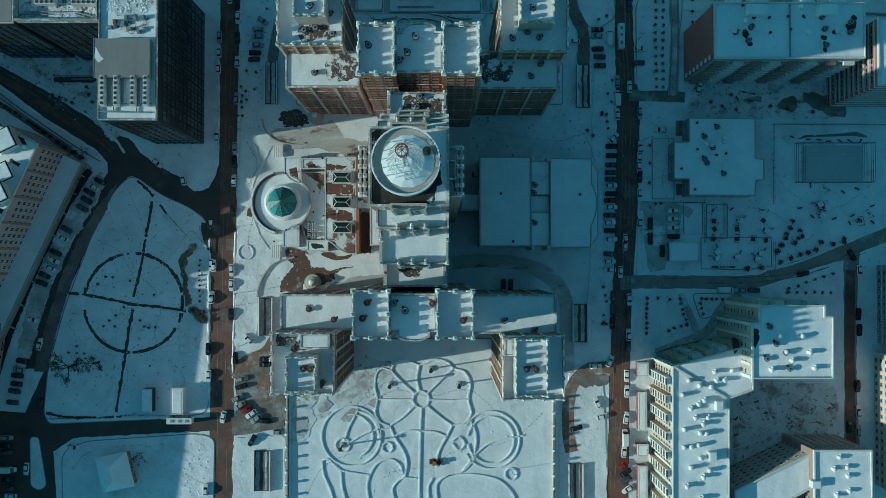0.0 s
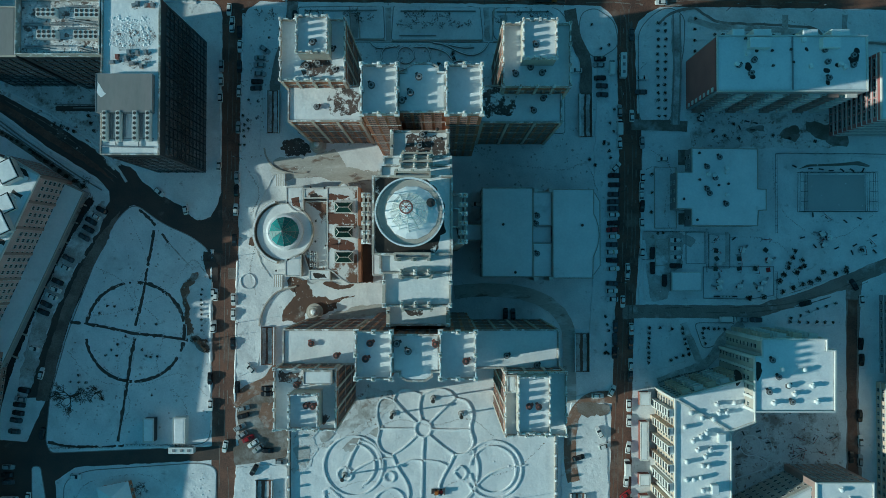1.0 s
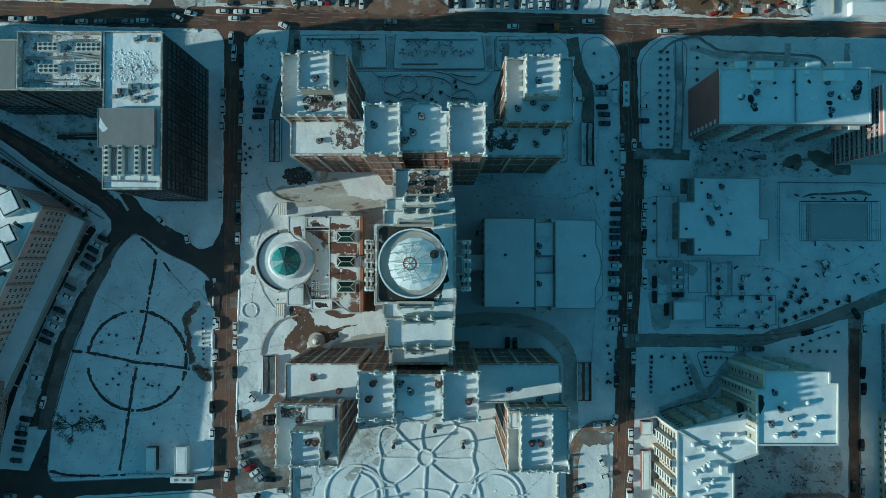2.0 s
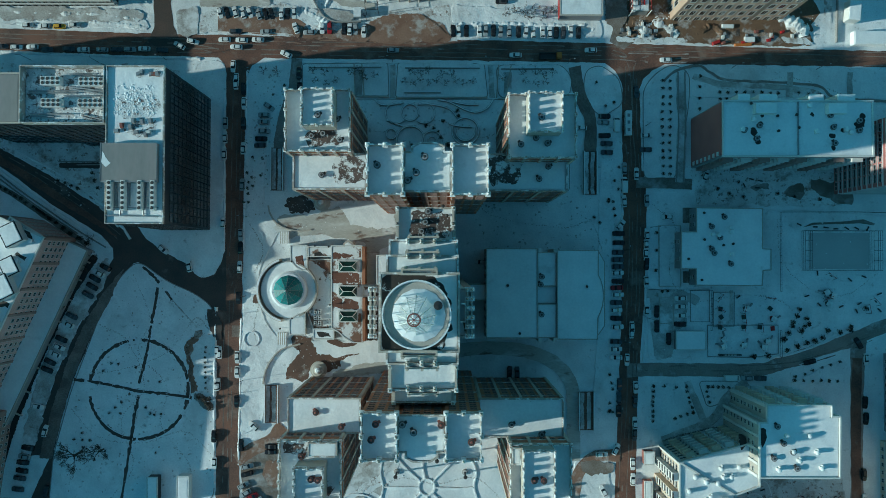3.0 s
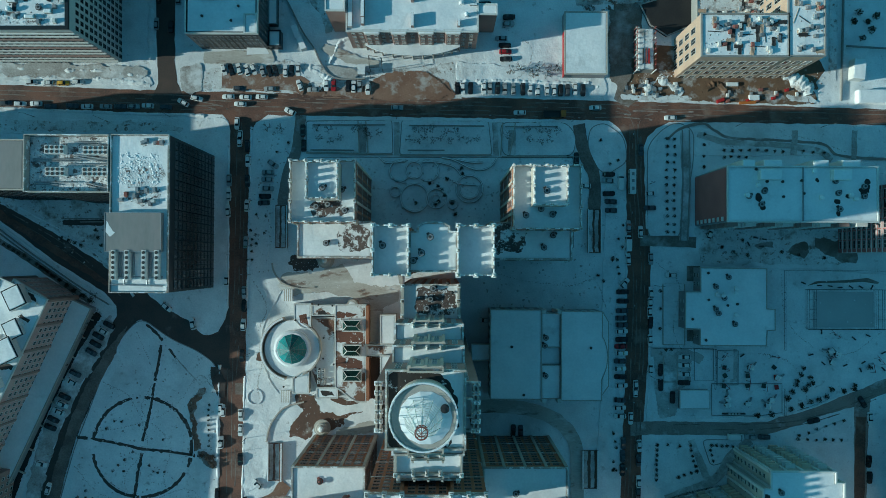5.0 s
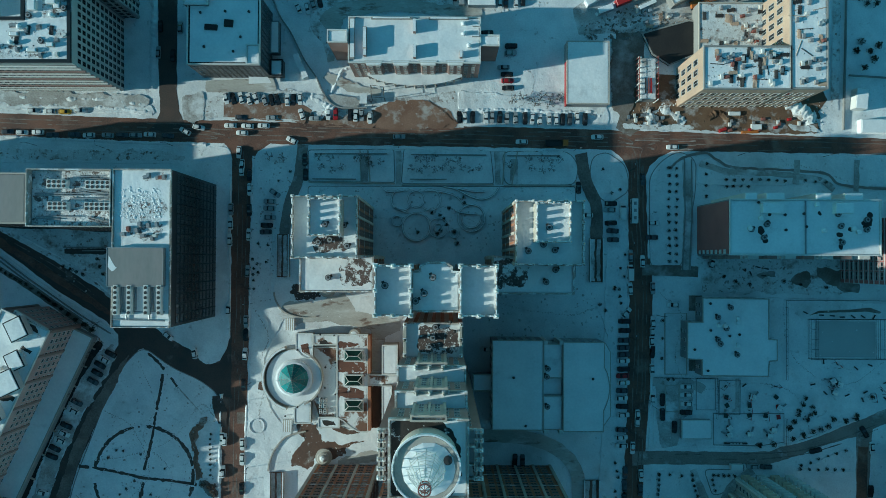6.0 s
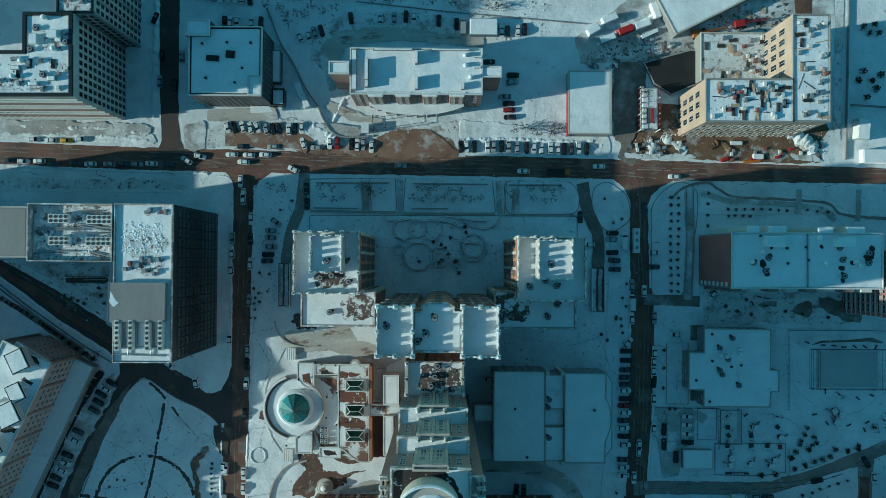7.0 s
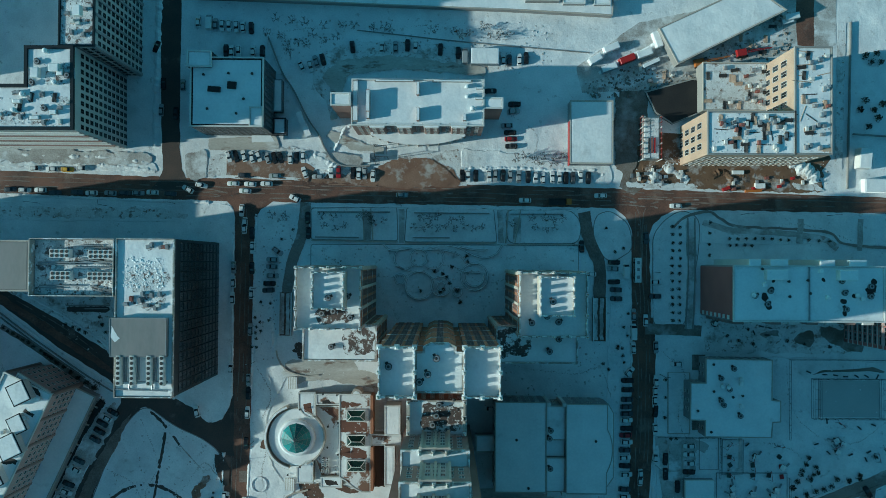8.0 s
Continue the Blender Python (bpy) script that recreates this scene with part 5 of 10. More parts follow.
cars([(-158.5, 122.1, 0, "w"), (-152.5, 121.8, 0, "w"), (-146.7, 121.7, 0, "o"), (-140.9, 122.2, 0, "w"), (-168.0, 114.0, 0, "d"), (-162.6, 113.8, 0, "w"), (-156.6, 113.9, 0, "w"), (-151.2, 112.9, 0, "d"), (-143.0, 113.3, 0, "d"), (-137.6, 112.9, 0, "w"), (-130.5, 113.0, 0, "s"), (-125.0, 113.0, 0, "d"), (-120.1, 113.0, 0, "s"), (-114.7, 113.2, 0, "w"), (-108.0, 112.8, 0, "d"), (-96.5, 116.1, -15, "w"), (-101.5, 114.6, -30, "w")])
cars([(-86.2, 127.0, 104, "w"), (-83.6, 127.0, 104, "b"), (-80.7, 127.1, 104, "w"), (-77.7, 126.8, 104, "w"), (-75.2, 127.0, 108, "w"), (-71.9, 126.4, 106, "s"), (-69.3, 126.4, 106, "b"), (-67.0, 126.6, 106, "b"), (-63.2, 126.4, 92, "w"), (-61.1, 126.6, 90, "b"), (-58.4, 126.8, 90, "w"), (-80.5, 119.9, 0, "d"), (-69.1, 119.8, 0, "s"), (-84.5, 116.7, 0, "w"), (-78.2, 116.7, 0, "w"), (-72.1, 116.7, 0, "w"), (-80.0, 114.1, 0, "w"), (-57.8, 121.2, 112, "w")])
cars([(-52.7, 119.5, 0, "s"), (-47.9, 121.3, 90, "w"), (-45.2, 121.3, 90, "r"), (-39.8, 121.1, 90, "b"), (-37.6, 120.9, 90, "w"), (-35.4, 121.0, 90, "s"), (-32.3, 120.1, 90, "w"), (-61.4, 111.4, -25, "w"), (-81.2, 106.7, 90, "w"), (-80.0, 101.8, 90, "w"), (-56.6, 104.2, 90, "b"), (-21.2, 113.0, 0, "s")])
cars([(20.6, 147.4, 0, "b"), (20.4, 144.8, 0, "s"), (17.7, 139.3, 0, "s"), (19.1, 136.6, 0, "b"), (19.2, 134.1, 0, "r"), (19.5, 131.4, 0, "b"), (1.3, 120.2, 90, "b"), (3.3, 120.2, 90, "w"), (6.3, 120.4, 90, "b"), (11.2, 120.3, 90, "w"), (13.5, 120.4, 90, "s"), (16.5, 120.4, 90, "b"), (19.2, 120.2, 90, "s"), (22.4, 120.1, 90, "s"), (25.8, 120.1, 90, "b"), (28.6, 119.8, 90, "w")])
cars([(31.3, 119.6, 90, "w"), (34.9, 119.8, 90, "w"), (37.6, 119.7, 90, "w"), (40.1, 119.8, 90, "b"), (42.6, 119.8, 90, "d"), (45.5, 120.1, 90, "w"), (48.4, 119.8, 90, "b"), (24.8, 111.3, 0, "w"), (53.0, 113.2, 0, "w"), (81.1, 109.5, 0, "w")])
cars([(-80.2, 100.3, 90, "w"), (-84.0, 85.4, 90, "s"), (-84.2, 80.1, 90, "w"), (-84.3, 74.0, 90, "w"), (-77.2, 98.3, 90, "b"), (-77.1, 92.8, 90, "w"), (-77.2, 85.1, 90, "b"), (-77.3, 76.0, 90, "w"), (-77.6, 62.2, 90, "s"), (-67.6, 91.6, -35, "s"), (-69.6, 88.5, 0, "s"), (-69.6, 85.8, 0, "s"), (-69.5, 82.5, 0, "s"), (-70.6, 79.5, 0, "b"), (-70.9, 77.0, 0, "d"), (-56.3, 98.6, 90, "b")])
cars([(58.0, 88.2, 0, "b"), (57.7, 85.8, 0, "s"), (58.0, 80.9, 0, "b"), (58.7, 78.1, 0, "d"), (59.0, 74.6, 0, "d"), (49.2, 83.8, 0, "w"), (45.9, 94.1, 90, "b"), (65.4, 68.7, 90, "s"), (65.3, 56.5, 90, "w"), (69.9, 66.7, 90, "w"), (70.0, 97.4, 90, "d"), (74.0, 81.1, 0, "w"), (73.5, 75.6, 0, "d"), (73.8, 56.6, 90, "s")])
cars([(-84.6, 48.2, 90, "w"), (-77.9, 43.5, 90, "s"), (-78.1, 38.5, 90, "b"), (-78.3, 31.4, 90, "w"), (-78.7, 20.0, 90, "b")])
cars([(63.9, 47.5, 50, "w"), (63.2, 44.2, 0, "b"), (63.2, 40.8, 0, "b"), (63.1, 37.2, 0, "d"), (62.9, 34.4, 0, "d"), (62.8, 31.9, 0, "d"), (62.8, 29.6, 0, "w"), (62.8, 26.5, 0, "b"), (62.6, 23.9, 0, "r"), (62.8, 21.4, 0, "w"), (62.4, 18.4, 0, "d"), (62.2, 15.7, 0, "w"), (62.4, 12.6, 0, "b"), (62.8, 9.5, 0, "w")])
cars([(74.0, 44.0, 90, "w"), (73.5, 39.7, 90, "w"), (73.5, 36.4, 90, "w"), (73.8, 32.8, 90, "b"), (73.5, 26.2, 90, "w"), (73.6, 16.1, 90, "w"), (77.5, 15.2, 90, "b"), (77.5, 9.7, 90, "b"), (68.1, 9.2, 90, "w")])
cars([(81.3, 50.4, 0, "w"), (86.2, 20.2, 0, "w"), (86.2, 17.0, 0, "w"), (86.4, 13.7, 0, "w"), (86.2, 10.6, 0, "b"), (11.8, 33.5, 0, "w")])
cars([(-106.9, 38.0, -40, "w"), (-97.2, 31.8, -80, "w"), (-128.4, 31.2, -30, "b"), (-130.8, 29.1, -30, "w"), (-132.4, 27.1, -30, "b"), (-133.4, 24.1, -30, "b"), (-134.9, 21.1, -30, "d"), (-140.7, 13.1, -28, "d"), (-142.1, 10.1, -28, "w")])
cars([(-144.5, 4.5, -25, "b"), (-145.4, 1.6, -25, "w"), (-147.0, -1.1, -25, "w"), (-148.7, -4.1, -25, "b"), (-149.7, -6.9, -20, "b"), (-150.3, -29.6, 75, "w"), (-156.8, -36.1, -10, "b"), (-86.6, -0.1, 90, "w"), (-86.5, -12.5, 90, "w"), (-87.4, -31.5, 90, "b")])
cars([(-85.6, -0.4, 90, "w"), (-79.0, -2.2, 90, "w"), (-79.0, -7.6, 90, "w"), (-79.1, -18.5, 90, "b"), (-72.6, -27.7, -45, "w"), (-77.3, -34.8, 90, "b"), (-66.2, -35.2, 0, "b"), (-66.2, -37.3, 0, "b")])
cars([(22.6, -7.6, 90, "b"), (25.3, -7.6, 90, "d"), (62.1, 3.9, 0, "d"), (62.2, 1.1, 0, "w"), (62.2, -1.9, 0, "w"), (66.2, -2.8, 90, "w"), (68.0, 7.5, 90, "w"), (69.4, -13.0, 90, "w"), (69.2, -18.3, 90, "d"), (69.3, -26.2, 90, "w"), (69.1, -30.5, 90, "d"), (63.5, -12.0, 90, "d"), (63.3, -16.9, 90, "d"), (63.1, -21.9, 90, "b"), (62.1, -36.1, 60, "w")])
cars([(81.8, 5.1, 90, "b"), (134.5, -3.4, 15, "b"), (152.6, 3.5, -60, "b"), (155.4, -2.5, 90, "w"), (110.9, -9.6, 0, "s"), (116.0, -9.5, 0, "d"), (155.0, -18.5, 90, "b"), (155.2, -24.5, 90, "b")])
cars([(-74.8, -42.5, 15, "s"), (-75.1, -45.3, 15, "b"), (-76.2, -49.6, 30, "s"), (-75.5, -52.4, 30, "s"), (-73.0, -53.9, 30, "r"), (-71.2, -55.6, 35, "w"), (-69.4, -57.4, 35, "s"), (-65.9, -58.1, 0, "b"), (-60.9, -62.3, 0, "s"), (-81.7, -56.7, 80, "w"), (-70.8, -65.2, 60, "b")])
cars([(68.3, -41.4, 90, "w"), (68.4, -47.2, 90, "w"), (68.2, -57.0, 80, "w"), (67.3, -69.4, 90, "w"), (67.1, -74.4, 35, "r"), (67.9, -77.2, 35, "b"), (68.1, -80.0, 35, "d"), (68.5, -83.2, 35, "w"), (57.3, -51.4, -60, "w"), (59.2, -56.5, 20, "w"), (49.6, -60.8, 15, "b")])
cars([(56.8, -37.9, 0, "w")])
cars([(-158.3, -41.4, -8, "b"), (-158.7, -44.3, -8, "b"), (-159.5, -47.1, -8, "d"), (-160.1, -51.3, -8, "d"), (-162.1, -64.4, 0, "s"), (-162.4, -67.2, 0, "b"), (-162.0, -69.9, 0, "d"), (-161.6, -79.9, 0, "b"), (-161.5, -83.2, 0, "d"), (-160.4, -85.8, 0, "w"), (-154.7, -75.8, 88, "w"), (-137.1, -67.9, 0, "w"), (-87.2, -41.4, 90, "w"), (-88.0, -83.4, 90, "w"), (-149.7, -52.0, 80, "b")])
cars([(-156.4, -35.9, -10, "b"), (-157.8, -39.1, -10, "s"), (-85.7, -0.4, 90, "w"), (-86.1, -12.1, 90, "s"), (-153.0, -20.6, -10, "w")])
cars([(154.4, -45.3, 90, "b"), (154.5, -54.5, 90, "w"), (150.9, -60.5, 90, "b"), (154.4, -61.7, 90, "s")])
cars([(-89.4, 176.3, 90, "w"), (-86.8, 176.2, 90, "w"), (-84.1, 175.9, 92, "w"), (-81.6, 175.9, 92, "w"), (-78.5, 175.4, 92, "b"), (-87.9, 166.9, 90, "b"), (-85.8, 166.7, 90, "w"), (-83.2, 166.7, 90, "w"), (-77.7, 166.7, 90, "w"), (-74.3, 166.6, 90, "b"), (-59.6, 161.4, 115, "w"), (-56.1, 161.2, 103, "w"), (-54.1, 163.0, 106, "s"), (-51.5, 163.6, 105, "b"), (-40.3, 168.5, 95, "b")])
cars([(-29.4, 168.5, 90, "w"), (-24.2, 168.5, 90, "s"), (-19.7, 169.1, 90, "b"), (-16.7, 168.7, 90, "w"), (-7.4, 167.7, 90, "b")])
cars([(-0.6, 166.5, 88, "b"), (16.2, 164.1, 90, "w"), (18.6, 163.7, 90, "d"), (22.3, 164.2, 90, "w"), (24.9, 164.7, 90, "b"), (11.6, 152.2, 0, "b"), (20.6, 147.2, 0, "b"), (20.2, 144.4, 0, "s")])
cars([(-98.4, 177.7, 90, "w"), (-92.0, 176.8, 90, "s"), (-113.9, 168.1, 70, "b"), (-111.3, 154.2, 90, "b"), (-103.8, 153.6, 90, "s"), (-111.9, 144.2, 90, "s"), (-106.3, 143.1, 90, "b")])
for x, y, h, c in [(62.5, 85.1, 90, "w"), (65.4, 62.4, 90, "w")] + [(105.3, -9.4, 0, "w")] + [(67.6, -64.2, 90, "w")] + [(1.9, 165.4, 90, "s")] + [(-94.2, 177.5, 90, "w")] + [(-161.3, -76.1, 0, "w")]:
    put(make_van, (c,), x, y, None, h)
for x, y, h, c in [(66.6, 85.4, 90, "w")] + [(-97.3, -57.7, 0, "w")]:
    put(make_bus, (c,), x, y, None, h)


def make_truck(colour):
    """A lorry with an open load bed."""
    truck = thing("truck", "lorry with an orange cab and an open load bed", "truck")
    bm = bmesh.new()
    box(bm, -1.5, 0, 0.7, 6.4, 2.3, 0.25)
    part("chassis", bm, IRON, truck)
    bm = bmesh.new()
    ring(bm, ccw(rect(-4.6, -1.2, 1.6, 1.2)), inset(rect(-4.6, -1.2, 1.6, 1.2), 0.12), 0.95, 1.8)
    part("load_bed", bm, IRON, truck)
    bm = bmesh.new()
    box(bm, 2.7, 0, 0.6, 1.9, 2.3, 2.1, 0, 0, 0.93)
    part("cab", bm, ORANGE, truck)
    for sx in (-3.4, -2.2, 2.7):
        for sy in (-1.05, 1.05):
            bm = bmesh.new()
            rod(bm, (0, -0.15, 0), (0, 0.15, 0), 0.48, 10)
            part("wheel", bm, TYRE, truck).location = (sx, sy, 0.48)
    return truck


for x, y in [(38.2, 110.7)]:
    put(make_truck, ("o",), x, y, None, 0)

# ---- trees and shrubs ----
def make_shrub(seed, size, evergreen):
    """A small bare shrub or dark evergreen: stems and many small clumps."""
    rnd = random.Random(seed)
    bm = bmesh.new()
    for i in range(9):
        a, t = rnd.uniform(0, math.tau), rnd.uniform(0.2, 0.9)
        p = Vector((math.cos(a) * t, math.sin(a) * t, 1.2 - 0.5 * t)) * size * 0.6
        rod(bm, (0, 0, 0), p, 0.04 * size, 3, 0, 0.015 * size)
    for i in range(70):
        a, t, h = rnd.uniform(0, math.tau), rnd.random() ** 0.6, rnd.random()
        c = Vector((math.cos(a) * t * (1 - 0.5 * h), math.sin(a) * t * (1 - 0.5 * h), 0.12 + 1.2 * h)) * size * 0.62
        d = Vector((rnd.uniform(-1, 1), rnd.uniform(-1, 1), rnd.uniform(-0.6, 1))).normalized() * size * rnd.uniform(0.1, 0.2)
        e = d.orthogonal().normalized() * size * rnd.uniform(0.05, 0.11)
        bm.faces.new([bm.verts.new(c + q) for q in (-d, e, d, -e)])
    return tagged(mesh_object("shrub", bm, NEEDLE if evergreen else TWIG), "small dark shrub poking out of the snow", "shrub", "planted shrubs")


def make_tree(seed, size):
    """A bare winter tree: tapered trunk, limbs and fine twigs."""
    rnd = random.Random(seed)
    tree = thing("bare_tree", "bare leafless tree standing in the snow", "tree", "bare trees")
    bm = bmesh.new()
    rod(bm, (0, 0, 0), (0, 0, size * 0.35), 0.16 * size / 6, 7, 0, 0.11 * size / 6)
    part("trunk", bm, TWIG, tree)
    bm = bmesh.new()

    def grow(p, d, length, r, level):
        q = p + d * length
        rod(bm, p, q, r, 3, 0, r * 0.6)
        if level == 0:
            return
        for k in range(4 if level > 1 else 5):
            e = (d + Vector((rnd.uniform(-1, 1), rnd.uniform(-1, 1), rnd.uniform(-0.3, 0.6))) * 0.8).normalized()
            grow(p + d * length * rnd.uniform(0.4, 1.0), e, length * rnd.uniform(0.5, 0.75), r * 0.6, level - 1)

    for k in range(6):
        a = k * math.tau / 6 + rnd.uniform(-0.4, 0.4)
        d = Vector((math.cos(a), math.sin(a), rnd.uniform(0.5, 1.1))).normalized()
        grow(Vector((0, 0, size * rnd.uniform(0.18, 0.33))), d, size * (0.28 if size < 8 else 0.2), 0.07 * size / 6, 3 if size < 8 else 4)
    part("crown", bm, TWIG, tree)
    return tree


def shrubs(pts, evergreen=True, size=1.5):
    for x, y in pts:
        put(make_shrub, (random.randint(0, 3), size, evergreen), x + random.uniform(-0.2, 0.2), y + random.uniform(-0.2, 0.2), None, random.uniform(0, 360))


def line_of(a, b, n):
    return [(a[0] + (b[0] - a[0]) * i / max(1, n - 1), a[1] + (b[1] - a[1]) * i / max(1, n - 1)) for i in range(n)]


for pair, n in (([(79.9, 101.6), (79.9, 66.7)], 13), ([(82.8, 101.6), (82.4, 66.7)], 13), ([(93.9, 103.3), (93.7, 91.1)], 4), ([(101.4, 97.5), (123.2, 97.2)], 8), ([(101.3, 95.0), (109.6, 94.7)], 4), ([(131.0, 97.1), (138.5, 96.8)], 3),
                ([(129.1, -8.9), (145.5, -3.4)], 6), ([(128.9, -10.3), (144.7, -10.6)], 6), ([(96.3, -12.6), (104.1, -12.9)], 5), ([(95.9, -14.6), (97.0, -18.5)], 3), ([(88.8, -14.6), (90.9, -22.4)], 5), ([(76.0, -12.6), (75.7, -25.6)], 8), ([(76.0, -12.6), (88.5, -12.9)], 4), ([(90.9, -22.4), (84.1, -24.5)], 4)):
    shrubs(line_of(*pair, n), True, 1.3)
shrubs([(124.9, 4.9), (129.5, 2.3), (133.1, 3.7), (136.3, 4.4), (139.0, 5.6), (145.5, 7.8), (126.0, 0.8), (126.3, 7.4), (149.5, 8.5), (140.9, 8.5), (113.5, -1.3), (118.6, -1.0), (131.0, 8.2)], True, 2.2)
shrubs([(130.7, 16.1), (129.9, 13.6), (128.5, 11.5), (127.8, 9.7), (133.1, 12.6), (134.2, 10.5), (149.8, 9.8), (155.2, 16.6), (132.4, 9.7)], True, 1.8)
shrubs([(-73.7, 72.7), (-70.3, 72.0), (-75.8, 66.9), (-74.0, 65.1), (-75.3, 63.3), (-73.7, 62.0), (-75.8, 61.2), (-75.4, 59.0), (-75.3, 55.8), (-76.8, 55.6), (-70.5, 65.6), (-66.1, 96.2), (-61.8, 99.8)], True, 1.2)
shrubs([(58.5, 92.0), (61.4, 93.7), (55.0, 101.0), (59.6, 57.0), (61.7, 64.2), (63.5, 69.2), (63.2, 61.0), (61.4, 56.0), (42.8, 95.0)], True, 1.2)
shrubs([(61.4, 53.6), (61.9, 51.1), (56.4, 48.2), (53.9, 50.3), (59.6, 56.1)], True, 1.3)
shrubs([(59.9, -8.4), (60.3, -11.5), (60.8, -13.8), (59.9, -18.7), (59.9, -21.5), (59.6, -21.9), (60.6, -22.2)], True, 1.2)
shrubs([(-107.6, -11.5), (-121.9, -19.0), (-124.4, -20.7), (-126.5, -22.9), (-122.2, -23.2), (-113.0, -21.0), (-136.6, -30.3), (-139.5, -32.9), (-136.3, -33.0), (-133.5, -33.0), (-136.3, -35.6), (-109.3, -37.8), (-109.5, -23.5), (-111.3, -23.2), (-107.2, -23.5), (-118.8, -16.1), (-123.1, -4.8), (-126.0, -4.7), (-116.7, -6.2), (-128.8, -7.3)], False, 1.1)
shrubs([(-8.9, 84.3), (-6.0, 83.6), (-14.0, 77.2), (-6.7, 76.8)], True, 1.6)
shrubs([(-2.5, 86.1), (2.8, 90.4), (3.2, 88.2), (0.7, 72.9), (-3.2, 80.0), (-5.7, 77.8), (-4.3, 82.1), (-0.7, 77.1)], True, 1.6)
for x, y in [(-136.6, -37.3)]:
    put(make_tree, (3, 19.0), x, y, None, 40)
put(make_tree, (4, 13.0), -128.6, -36.4, None, 10)
for x, y in [(-111.6, -71.4)]:
    put(make_tree, (6, 7.0), x, y, None, 40)
for x, y in [(-69.1, 178.7), (-63.0, 178.2), (-58.3, 177.3), (-51.1, 176.3), (-44.0, 176.4), (-39.7, 176.4), (-32.5, 175.3), (-28.2, 175.7), (-26.0, 174.7), (-9.6, 174.8), (-64.7, 169.0), (-60.7, 169.8), (-57.5, 169.1), (-55.4, 173.0), (-63.9, 166.1), (-51.1, 170.5), (-46.1, 172.0), (-72.2, 173.3), (-66.8, 171.9)]:
    put(make_tree, (random.randint(5, 7), 4.5), x, y, None, random.uniform(0, 360))
for x, y in [(-0.3, 173.8), (2.9, 173.8), (-2.1, 174.5), (10.8, 176.0), (8.6, 176.0), (11.5, 172.8), (14.4, 172.4), (15.1, 173.9), (17.9, 173.5), (0.8, 172.3)]:
    put(make_tree, (random.randint(5, 7), 4.0), x, y, None, random.uniform(0, 360))
for x, y in [(-69.7, 105.1), (-64.7, 104.7), (-51.1, 105.1), (-46.8, 104.4), (-36.8, 104.5), (-34.0, 105.2), (-32.5, 103.4), (-14.0, 104.5), (-11.1, 104.2), (-8.2, 104.9)] + [(27.1, 104.7), (32.1, 104.7), (34.9, 104.0), (38.5, 104.4), (-2.9, 103.5), (0.6, 103.9), (19.9, 102.5)]:
    put(make_tree, (random.randint(5, 7), 4.2), x, y, None, random.uniform(0, 360))
for x, y in [(21.3, 126.9), (24.9, 127.7), (28.5, 126.2), (32.0, 128.0), (36.3, 127.0), (39.2, 127.7), (29.9, 125.5), (34.9, 125.2)]:
    put(make_tree, (random.randint(5, 7), 5.0), x, y, None, random.uniform(0, 360))
for x, y in [(-133.6, 42.2), (-132.1, 35.5), (-139.1, 27.3), (-135.6, 30.8), (-141.9, 23.0), (-144.0, 17.3), (-146.8, 13.8), (-148.2, 10.2)] + [(-151.7, 6.4), (-154.4, 0.0), (-157.2, -7.8), (-160.7, -13.4), (-162.0, -18.4), (-164.0, -26.2), (-163.3, -30.4)]:
    put(make_tree, (random.randint(5, 7), 4.5), x, y, None, random.uniform(0, 360))
for x, y in [(-154.0, 52.8), (-151.5, 51.1), (-149.0, 49.3), (-146.8, 47.9), (-144.3, 46.1), (-141.8, 44.0), (-137.9, 42.2), (-135.0, 40.1)]:
    put(make_shrub, (random.randint(0, 3), 1.7, True), x, y, None, random.uniform(0, 360))

# ---- park: dug ring path and cross paths ----
def dug_path(name, line, width, label="dark path dug through the snow", z=0.18, mat=None, edge=True):
    """A trodden path with low snow banks along both sides."""
    p = thing(name, label, "path", "", 0, 0, 0, "structure")
    fine = []
    for a, b in zip(line, line[1:]):
        n = max(1, int(math.dist(a, b) / 0.7))
        fine += [(a[0] + (b[0] - a[0]) * k / n, a[1] + (b[1] - a[1]) * k / n) for k in range(n)]
    fine.append(line[-1])
    left, right = strip_outline(fine, width)
    verts, faces, runs = [], [], [[]]
    for i, (a, b) in enumerate(zip(left, right)):
        f, g = noise.noise((a[0] * 0.16, a[1] * 0.16, 3.0)), noise.noise((a[0] * 0.9, a[1] * 0.9, 7.0))
        k = max(0.15, 0.95 + 0.75 * f + 0.7 * g)
        m = ((a[0] + b[0]) / 2, (a[1] + b[1]) / 2)
        h = noise.noise((b[0] * 1.1, b[1] * 1.1, 12.0)) * 0.5
        verts += [(m[0] + (a[0] - m[0]) * (k + h), m[1] + (a[1] - m[1]) * (k + h), z), (m[0] + (b[0] - m[0]) * (k - h), m[1] + (b[1] - m[1]) * (k - h), z)]
        if i and f + 0.8 * g > -0.48:
            faces.append((2 * i - 2, 2 * i, 2 * i + 1, 2 * i - 1))
        if f - 0.6 * g > 0.02:
            runs[-1].append(i)
        elif runs[-1]:
            runs.append([])
    raw("bed", verts, faces, mat or ASPHALT, p)
    if edge:
        for run in runs:
            if len(run) > 3:
                side = left if run[0] % 2 else right
                bm = bmesh.new()
                band(bm, [side[i] for i in run], 0.3, z - 0.05, z + 0.14)
                part("snow_bank", bm, SNOW, p)
    return p


